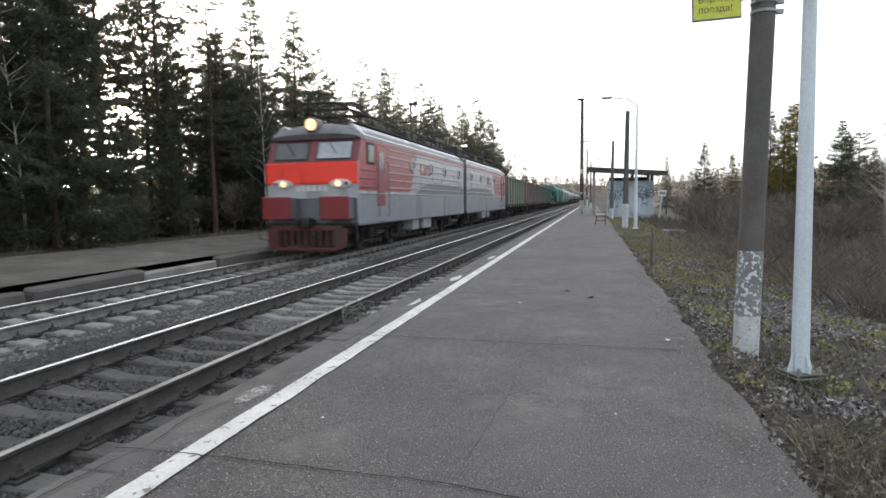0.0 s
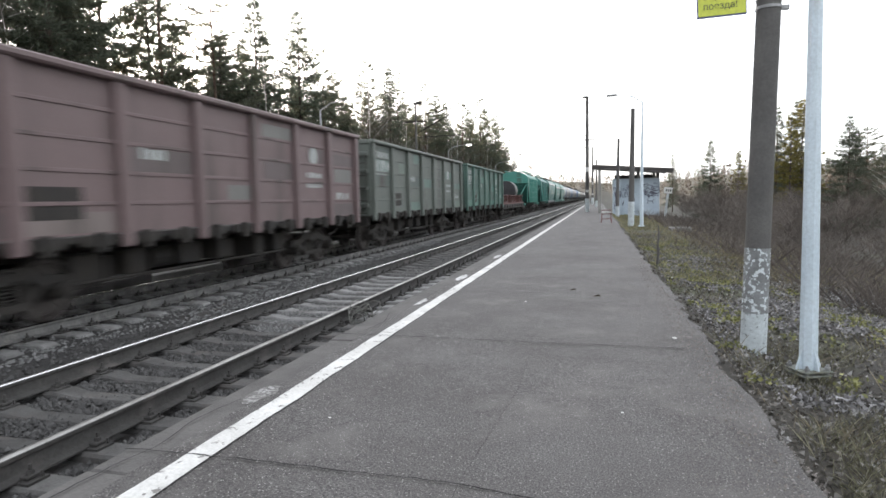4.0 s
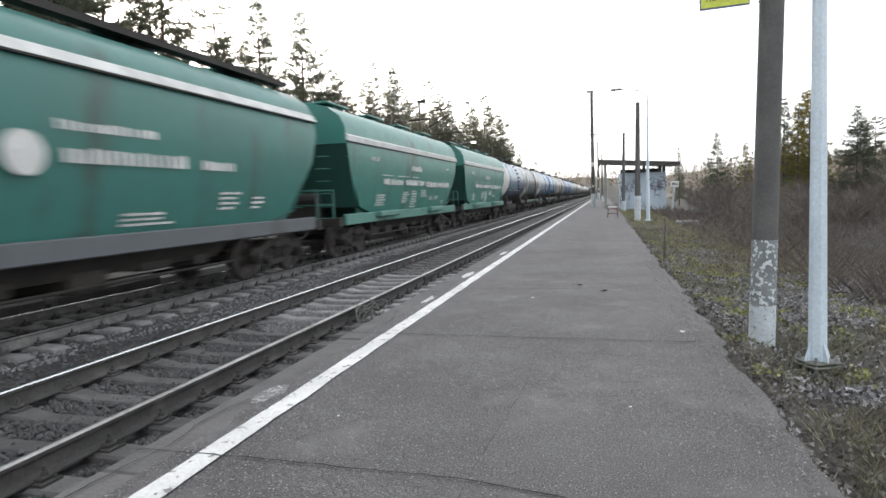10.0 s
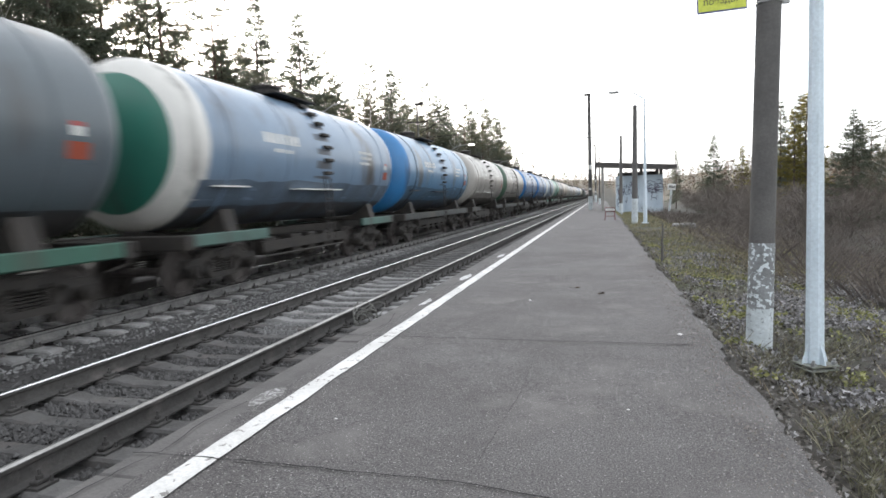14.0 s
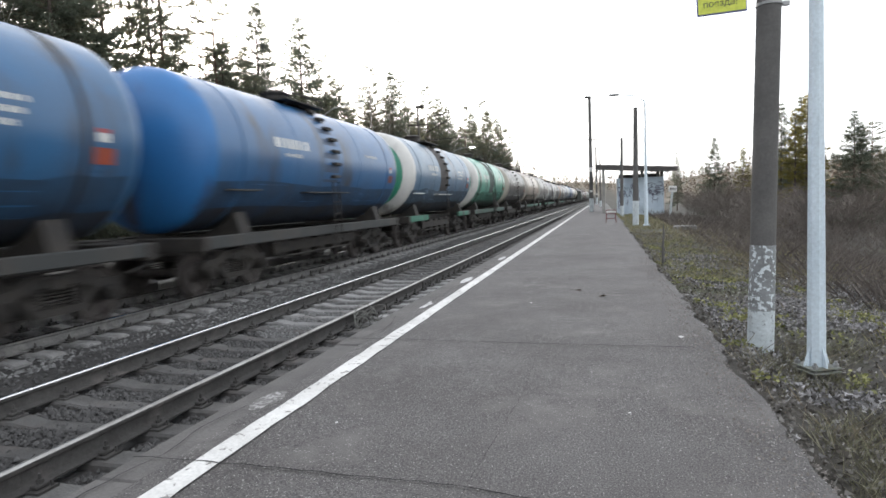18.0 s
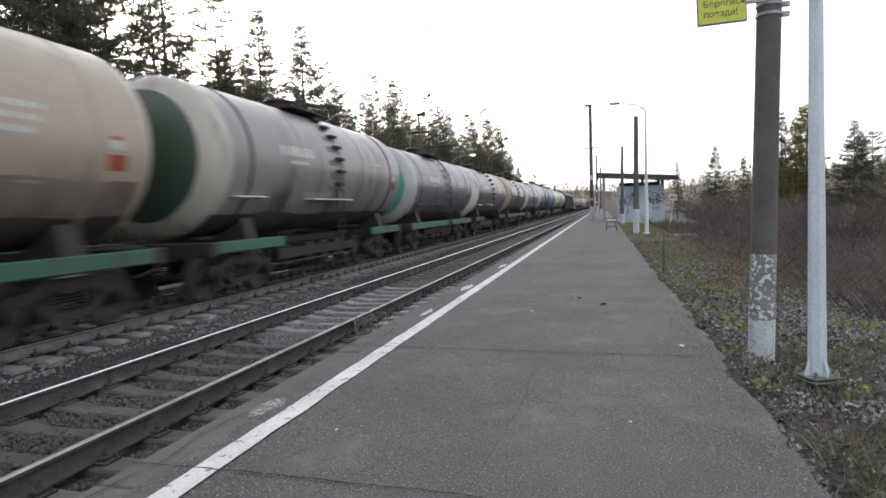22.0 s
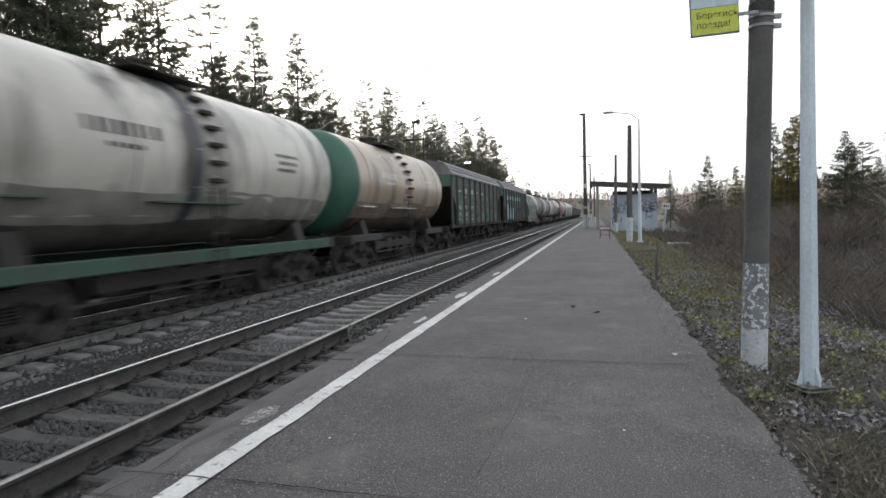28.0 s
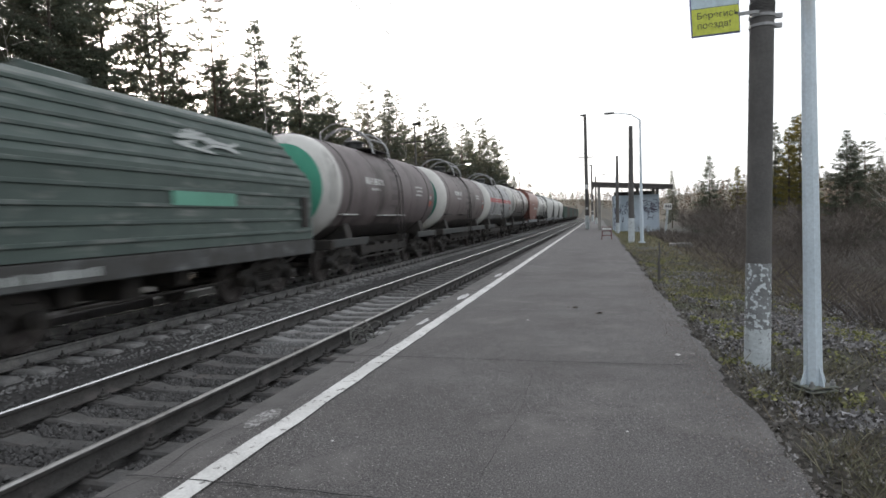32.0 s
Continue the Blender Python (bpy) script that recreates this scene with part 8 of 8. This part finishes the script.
YG = [conifer("spruce", 4.5, 111, NEEDLE, "young dark spruce at the forest edge", 1.7, spread=0.3, low=0.03), conifer("spruce", 6.5, 112, NEEDLE, "young dark spruce at the forest edge", 1.6, spread=0.27, low=0.03)]
GD = [conifer("spruce", 9, 121, GOLD, "conifer coloured gold as if lit by the low sun", 3.0, spread=0.27)]
BT = [bare("birch_tree", 12, 301, BIRCH, "slim bare birch with a pale trunk", kids=30, fine=6, spread=0.3), bare("birch_tree", 10, 302, BIRCH, "slim bare birch with a pale trunk", kids=26, fine=6, spread=0.32)]
SB = [bare("bare_shrub", 3.4, 401 + i, TWIG, "bare brown leafless shrub", thick=0.017, kids=34, fine=9, spread=0.75) for i in range(3)]
RS = [bare("bare_tree", 6.5, 411 + i, TWIG, "leafless russet-brown young tree", RUSSET, thick=0.06, kids=36, fine=8, spread=0.5) for i in range(2)]
SM = [conifer("spruce", 13, 161 + i, NEEDLE, "grey-green spruce in the second row of the forest", 1.7, spread=(0.26, 0.29)[i], low=0.08) for i in range(2)]
PM = [conifer("pine", 14, 261 + i, PINE, "grey-green pine in the second row of the forest", 1.9) for i in range(2)]
rt = random.Random(41)

# forest behind the far platform: its front row by hand, then ever deeper rows
FRONT = [("P", -19.5, 8, 14), ("P", -18.9, 12.0, 14), ("P", -21, 15.2, 15), ("P", -20.3, 18.3, 15), ("S", -18.4, 16.6, 13), ("P", -20.6, 24.6, 15), ("P", -22.4, 21.4, 14), ("S", -20.4, 22.2, 5.8), ("S", -19.2, 23.6, 5.0), ("P", -19.6, 27.3, 14), ("S", -20.6, 29.3, 11.5), ("S", -19.6, 31.4, 13.4), ("S", -21.0, 34.0, 11.0), ("S", -19.6, 36.6, 14.2),
         ("P", -20.3, 41.5, 11.6), ("S", -21, 45.0, 12), ("P", -20, 50, 12.5), ("S", -19.9, 55.3, 14.2), ("P", -21, 61, 13.5), ("P", -19.6, 66.5, 13.4), ("S", -20, 73, 14.6), ("S", -20.4, 79, 14.4), ("P", -19.5, 86, 14),
         ("S", -20, 93, 15.5), ("P", -19.6, 100, 16.5), ("S", -20, 107, 17.6), ("S", -19.5, 115, 17.2), ("P", -20, 122, 16), ("S", -19.5, 130, 13), ("S", -19, 138, 11)]
TALL = {SF[0]: 14, SF[1]: 14, SF[2]: 14, PF[0]: 15, PF[1]: 15, PF[2]: 15, PF[3]: 15, SM[0]: 13, SM[1]: 13, PM[0]: 14, PM[1]: 14, SP[0]: 14, SP[1]: 12, SP[2]: 15, PN[0]: 14, PN[1]: 15, PN[2]: 16}
for k, x, y, h in FRONT:
    p = rt.choice(SF) if k == "S" else rt.choice(PF)
    plant(p, x, y, h * (1.0 if y < 30 else 1.14 if p in PF else 1.04) / TALL[p], rt.uniform(0, 360))


def glade(x, y, half=1.3):
    """True on the narrow ride through the forest that the low sun looks down."""
    return abs(math.degrees(math.atan2(-x, y)) - SUN_TURN) < half


y = -6.0
while y < 150:                     # a second and third row close behind the first
    for x0, group in ((-22.6, SM + PM + SP), (-25.4, SP + PN)):
        x, yy = x0 + rt.uniform(-1.1, 1.1), y + rt.uniform(-0.9, 0.9)
        p = rt.choice(group)
        if not glade(x, yy, 1.5):
            plant(p, x, yy, (rt.uniform(13.5, 16) if yy < 27 else rt.uniform(10.5, 13.0) if yy < 60 else rt.uniform(12.0, 15.5)) / TALL[p], rt.uniform(0, 360))
    y += 4.4 if y < 15 else 2.4 if y < 40 else 3.2
y = -8.0
while y < 150:
    for x0 in (-29, -35) if y < 70 else (-29,):
        x = x0 + rt.uniform(-1.8, 1.8)
        yy = y + rt.uniform(-1.6, 1.6)
        p = rt.choice(SP + PN)
        if not glade(x, yy, 1.4):
            plant(p, x, yy, rt.uniform(11.0, 14.0) / TALL[p], rt.uniform(0, 360))
    y += 5.2
for i in range(64):                # young spruces: the dark skirt of the forest
    plant(rt.choice(YG), rt.uniform(-21.5, -18.2), -5 + 2.2 * i + rt.uniform(-0.8, 0.8), rt.uniform(0.6, 1.0), rt.uniform(0, 360))
for i in range(70):
    plant(rt.choice(SB), rt.uniform(-19.4, -17.2), -2 + 2.0 * i + rt.uniform(-1, 1), rt.uniform(0.35, 0.75), rt.uniform(0, 360))
for y in (9, 16, 30, 44, 49, 54, 59, 64, 70, 77, 84, 90, 96, 103):
    plant(rt.choice(BT), rt.uniform(-19.0, -17.4), y + rt.uniform(-1.5, 1.5), rt.uniform(0.75, 1.0), rt.uniform(0, 360))
for i in range(34):                # tall leafless trees among the conifers
    x, y = rt.uniform(-24, -19.5), 3 + 4.2 * i + rt.uniform(-2, 2)
    if not glade(x, y, 3.0):
        plant(rt.choice(RS), x, y, rt.uniform(1.4, 1.9), rt.uniform(0, 360))

# verge and thicket beside the platform
def sightline(x, y):
    """True on the trodden strip of grass that leads to the marker post."""
    return y < 53 and abs(x / y - 0.104) < 0.022


for p, x, y, s in ((SF[0], 12.0, 70, 0.62), (GD[0], 14.6, 69, 0.8), (SF[1], 16.5, 66, 0.52), (SF[2], 12.3, 46.5, 0.62), (GD[0], 12.2, 43.0, 0.86), (GD[0], 13.3, 44.5, 0.98), (SF[0], 14.0, 48, 0.66), (SF[1], 14.8, 41, 0.52), (SF[2], 15.9, 43, 0.47),
                   (PF[0], 16.9, 44, 0.47), (SF[1], 19, 47, 0.43), (SF[0], 22, 50, 0.5), (PN[1], 24, 52, 0.5), (SP[2], 11.0, 95, 0.6), (SP[0], 20, 75, 0.6), (PN[2], 26, 70, 0.55)):
    plant(p, x, y, s, rt.uniform(0, 360))
for x, y, s in ((17.6, 42, 0.7), (19.5, 44, 0.75), (15.2, 36, 0.62), (18.8, 38, 0.72), (21, 41, 0.75), (13.0, 55, 0.6), (23, 45, 0.75), (16, 60, 0.6)):
    plant(rt.choice(BT), x, y, s, rt.uniform(0, 360))
for i in range(190):
    y = 16 + 60 * rt.random() ** 1.1
    x = 4.9 + 0.075 * (y - 16) + 13 * rt.random() ** 1.2
    if not sightline(x, y):
        plant(rt.choice(SB), x, y, rt.uniform(0.5, 0.75) * min(1.0, 0.5 + 0.016 * y), rt.uniform(0, 360))
for i in range(64):
    y = rt.uniform(34, 110)
    plant(rt.choice(RS), 8.5 + 0.06 * (y - 30) + rt.uniform(0, 14), y, rt.uniform(0.4, 0.7), rt.uniform(0, 360))
for x, y in ((4.2, 12.5), (5.2, 11), (6, 9.5), (7.5, 10), (9, 9), (3.6, 15), (3.9, 17.5), (4.3, 20), (6.5, 13), (8, 14)):
    plant(rt.choice(SB), x, y, rt.uniform(0.2, 0.34), rt.uniform(0, 360))
for t in SM + PM + SF + PF + SP + PN + YG + GD + BT + SB + RS:      # the patterns themselves are not part of the place
    for c in (*t.children_recursive, t):
        bpy.data.objects.remove(c)


def far_woods():
    """Woods too far off to tell trees apart: behind the forest, along the line's end and on the hill."""
    rng = np.random.default_rng(5)
    dark, brown = [], []
    def clump(x, y, h, n, out, wid):
        z = ground_z(x, y)
        f = rng.random(n)
        a = rng.uniform(0, 2 * np.pi, n)
        r = wid * h * (1 - f) ** 0.7 * rng.uniform(0.2, 1, n)
        p = np.stack([x + r * np.cos(a), y + r * np.sin(a), z + h * (0.06 + 0.94 * f)], 1)
        d = np.stack([np.cos(a), np.sin(a), rng.uniform(-0.8, 0.6, n)], 1)
        out.append(needles(p, d, rng.uniform(0.05, 0.11, n) * h, rng.uniform(0.015, 0.03, n) * h, rng))
    for _ in range(150):
        clump(rng.uniform(-95, -43), rng.uniform(-30, 190), rng.uniform(4, 8), 150, dark, 0.2)
    for _ in range(150):
        clump(rng.uniform(-70, -19), rng.uniform(150, 260) + 20, rng.uniform(7, 12), 120, dark if rng.random() < 0.5 else brown, 0.18)
    for _ in range(900):
        x = rng.uniform(-330, 420)
        y = rng.uniform(340, 820)
        if abs(x + 6.5) < 14 and y < 420:
            continue
        clump(x, y, rng.uniform(9, 15), 80, dark if rng.random() < 0.22 else brown, 0.26)
    for _ in range(420):
        x = rng.uniform(14, 190)
        y = rng.uniform(75, 330)
        if x < 16 + 0.06 * (y - 75):
            continue
        clump(x, y, rng.uniform(4.5, 8.5), 110, dark if rng.random() < 0.15 else brown, 0.28)
    tagged(put("far_woods", loose_mesh("far_woods", np.concatenate(dark), NEEDLE, 3), None), "distant dark evergreen woods", "woods", kind="stuff")
    tagged(put("far_woods", loose_mesh("far_woods", np.concatenate(brown), RUSSET, 3), None), "distant leafless brown woods", "woods", kind="stuff")


far_woods()


def grass():
    """Dry and green blades and fallen leaves on the verges."""
    rng = np.random.default_rng(9)
    def blades(n, xs_, ys_, hmin, hmax, keep, mat, name, label):
        x = xs_[0] + (xs_[1] - xs_[0]) * rng.random(n)
        y = ys_[0] + (ys_[1] - ys_[0]) * rng.random(n) ** 1.6
        ok = np.array([keep(a, b) for a, b in zip(x, y)])
        x, y = x[ok], y[ok]
        n = len(x)
        z = np.array([ground_z(a, b) for a, b in zip(x, y)])
        h = rng.uniform(hmin, hmax, n)
        a = rng.uniform(0, 2 * np.pi, n)
        lean = rng.normal(0, 0.55, (n, 2)) * h[:, None]
        w = rng.uniform(0.0015, 0.0035, n) * (1 + np.maximum(0, y - 6) / 9)
        dx, dy = np.cos(a) * w, np.sin(a) * w
        base = np.stack([x, y, z - 0.01], 1)
        mid = base + np.stack([lean[:, 0] * 0.5, lean[:, 1] * 0.5, h * 0.52], 1)
        tip = base + np.stack([lean[:, 0], lean[:, 1], h * 0.95], 1)
        s = np.stack([dx, dy, 0 * dx], 1)
        v = np.stack([base - s, base + s, mid + s * 0.8, tip], 1).reshape(-1, 3)
        tagged(put(name, loose_mesh(name, v, mat), None), label, "grass", kind="stuff")
    tuft = lambda a, b: wave(a, b, 0.9, 2.0) + 0.35 * wave(a, b, 3.0, 5.0) > 0.12
    bareish = lambda a, b: wave(a, b, 1.1, 7.0) > 0.0
    lawn = lambda a, b: a < 2.3 + 0.035 * b + 0.6 * wave(a, b, 0.4, 3.0) and wave(a, b, 1.6, 6.0) > -0.25
    blades(9000, (1.14, 6.5), (1.2, 30), 0.03, 0.12, tuft, GREENBLADE, "grass", "short green and yellow grass in tufts")
    blades(17000, (1.12, 5.0), (11, 52), 0.05, 0.16, lawn, GREENBLADE, "grass", "strip of yellow-green grass along the platform")
    blades(20000, (1.12, 9.0), (1.2, 45), 0.04, 0.2, bareish, DRYBLADE, "dry_grass", "dry straw-coloured grass")
    blades(15000, (2.2, 9.0), (12, 50), 0.08, 0.3, lambda a, b: not lawn(a, b), DRYBLADE, "dry_grass", "pale dead grass behind the green strip")
    blades(30000, (1.15, 5.5), (1.2, 6.5), 0.05, 0.17, lambda a, b: wave(a, b, 0.8, 11.0) + max(0.0, 0.75 - 0.16 * b) > 0.02, DARKBLADE, "rough_grass", "tangled dull olive grass")
    blades(26000, (3.4, 16.0), (9, 60), 0.25, 0.8, bareish, TWIG, "tall_dry_grass", "tall dead grass under the shrubs")
    blades(20000, (-19, -12.3), (4, 90), 0.06, 0.3, bareish, DRYBLADE, "far_verge_grass", "dry grass at the forest edge")
    blades(9000, (-7.1, -5.7), (2, 30), 0.02, 0.09, tuft, DRYBLADE, "track_weeds", "withered weeds between the tracks")
    # low broad-leaved weeds in clumps
    P, D = [], []
    for _ in range(760):
        cx, cy = 1.15 + 5.5 * rng.random() ** 1.3, 1.3 + 20 * rng.random() ** 1.15
        if wave(cx, cy, 0.8, 4.0) < 0.02 or cy < 4.3:
            continue
        k = rng.integers(8, 34)
        p = np.stack([cx + rng.normal(0, 0.06, k), cy + rng.normal(0, 0.07, k), np.full(k, ground_z(cx, cy)) + rng.uniform(0.01, 0.07, k)], 1)
        P.append(p), D.append(np.stack([rng.normal(size=k), rng.normal(size=k), rng.uniform(0.1, 1.0, k)], 1))
    P, D = np.concatenate(P), np.concatenate(D)
    v = shards(P, D, rng.uniform(0.022, 0.055, len(P)), rng.uniform(0.008, 0.017, len(P)), rng)
    tagged(put("weeds", loose_mesh("weeds", v, ROSETTE), None), "low yellow-green weeds in clumps on the verge", "weeds", kind="stuff")
    # fallen leaves
    n = 60000
    x = 1.05 + 7.0 * rng.random(n) ** 1.2
    y = 2.6 + 22 * rng.random(n) ** 1.15
    z = np.array([ground_z(a, b) for a, b in zip(x, y)]) + rng.uniform(0.006, 0.03, n)
    d = rng.normal(size=(n, 3))
    d[:, 2] *= 0.5
    v = needles(np.stack([x, y, z], 1), d, rng.uniform(0.02, 0.052, n), rng.uniform(0.009, 0.021, n), rng)
    tagged(put("fallen_leaves", loose_mesh("fallen_leaves", v, LITTER, 3), None), "dark and brown fallen leaves on the verge", "leaves", kind="stuff")
    # a drift of pale weathered leaves
    n = 42000
    x, y = 1.2 + 4.4 * rng.random(n), 4.6 + 11.5 * rng.random(n)
    ok = np.array([wave(a, b, 0.55, 9.0) + 0.3 * wave(a, b, 2.0, 1.0) - 0.02 * abs(b - 9) > -0.12 for a, b in zip(x, y)])
    x, y = x[ok], y[ok]
    n = len(x)
    z = np.array([ground_z(a, b) for a, b in zip(x, y)]) + rng.uniform(0.012, 0.035, n)
    d = rng.normal(size=(n, 3))
    d[:, 2] *= 0.45
    v = needles(np.stack([x, y, z], 1), d, rng.uniform(0.022, 0.064, n), rng.uniform(0.01, 0.024, n), rng)
    tagged(put("fallen_leaves", loose_mesh("fallen_leaves", v, PALELITTER, 3), None), "drift of pale weathered leaves on the verge", "leaves", kind="stuff")


GREENBLADE = island("green_blades", [(0.2, 0.2, 0.09), (0.34, 0.32, 0.17), (0.16, 0.17, 0.075), (0.44, 0.4, 0.25), (0.27, 0.26, 0.13)])
DRYBLADE = island("dry_blades", [(0.22, 0.18, 0.125), (0.34, 0.29, 0.2), (0.14, 0.115, 0.085), (0.19, 0.175, 0.11)])
LITTER = island("leaf_litter", [(0.045, 0.04, 0.034), (0.19, 0.175, 0.155), (0.085, 0.073, 0.062), (0.35, 0.335, 0.315), (0.065, 0.055, 0.045), (0.5, 0.49, 0.485)])
PALELITTER = island("pale_leaf_litter", [(0.1, 0.095, 0.095), (0.36, 0.35, 0.36), (0.18, 0.172, 0.17), (0.5, 0.49, 0.5), (0.07, 0.063, 0.058)])
ROSETTE = island("yellow_green_weeds", [(0.17, 0.18, 0.06), (0.36, 0.36, 0.14), (0.12, 0.13, 0.05), (0.5, 0.49, 0.24)], 0.7, 0.3)
DARKBLADE = island("dull_olive_blades", [(0.1, 0.098, 0.062), (0.2, 0.195, 0.125), (0.125, 0.112, 0.08), (0.38, 0.36, 0.26), (0.15, 0.15, 0.09)], 0.8, 0.2)
grass()


def motions():
    """Every wagon runs along the far track at an even pace."""
    for w, d in TRAIN:
        turn = w.matrix_basis.to_3x3().to_4x4()
        walk(w, [(t, Matrix.Translation((FAR, d - run(t), TOP_FAR)) @ turn) for t in RUN_TIMES])
    # the wheels roll while they pass near enough to be told apart
    for ws, d, radius, sense in SPIN:
        t0, t1 = max(0.0, (d - 21.0) / SPEED), min(32.0, (d - 2.0) / SPEED)
        if t1 <= t0:
            continue
        seat = Matrix.Translation(ws.matrix_basis.translation)
        n = int((t1 - t0) * FPS)
        ts = [t0 + i / FPS for i in range(n + 1)]
        ts = ([0.0] if ts[0] > 1 / FPS else []) + ts + ([32.0] if ts[-1] < 32 - 1 / FPS else [])
        walk(ws, [(t, seat @ Matrix.Rotation(sense * run(min(max(t, t0), t1) - t0) / radius, 4, "X")) for t in ts])


motions()
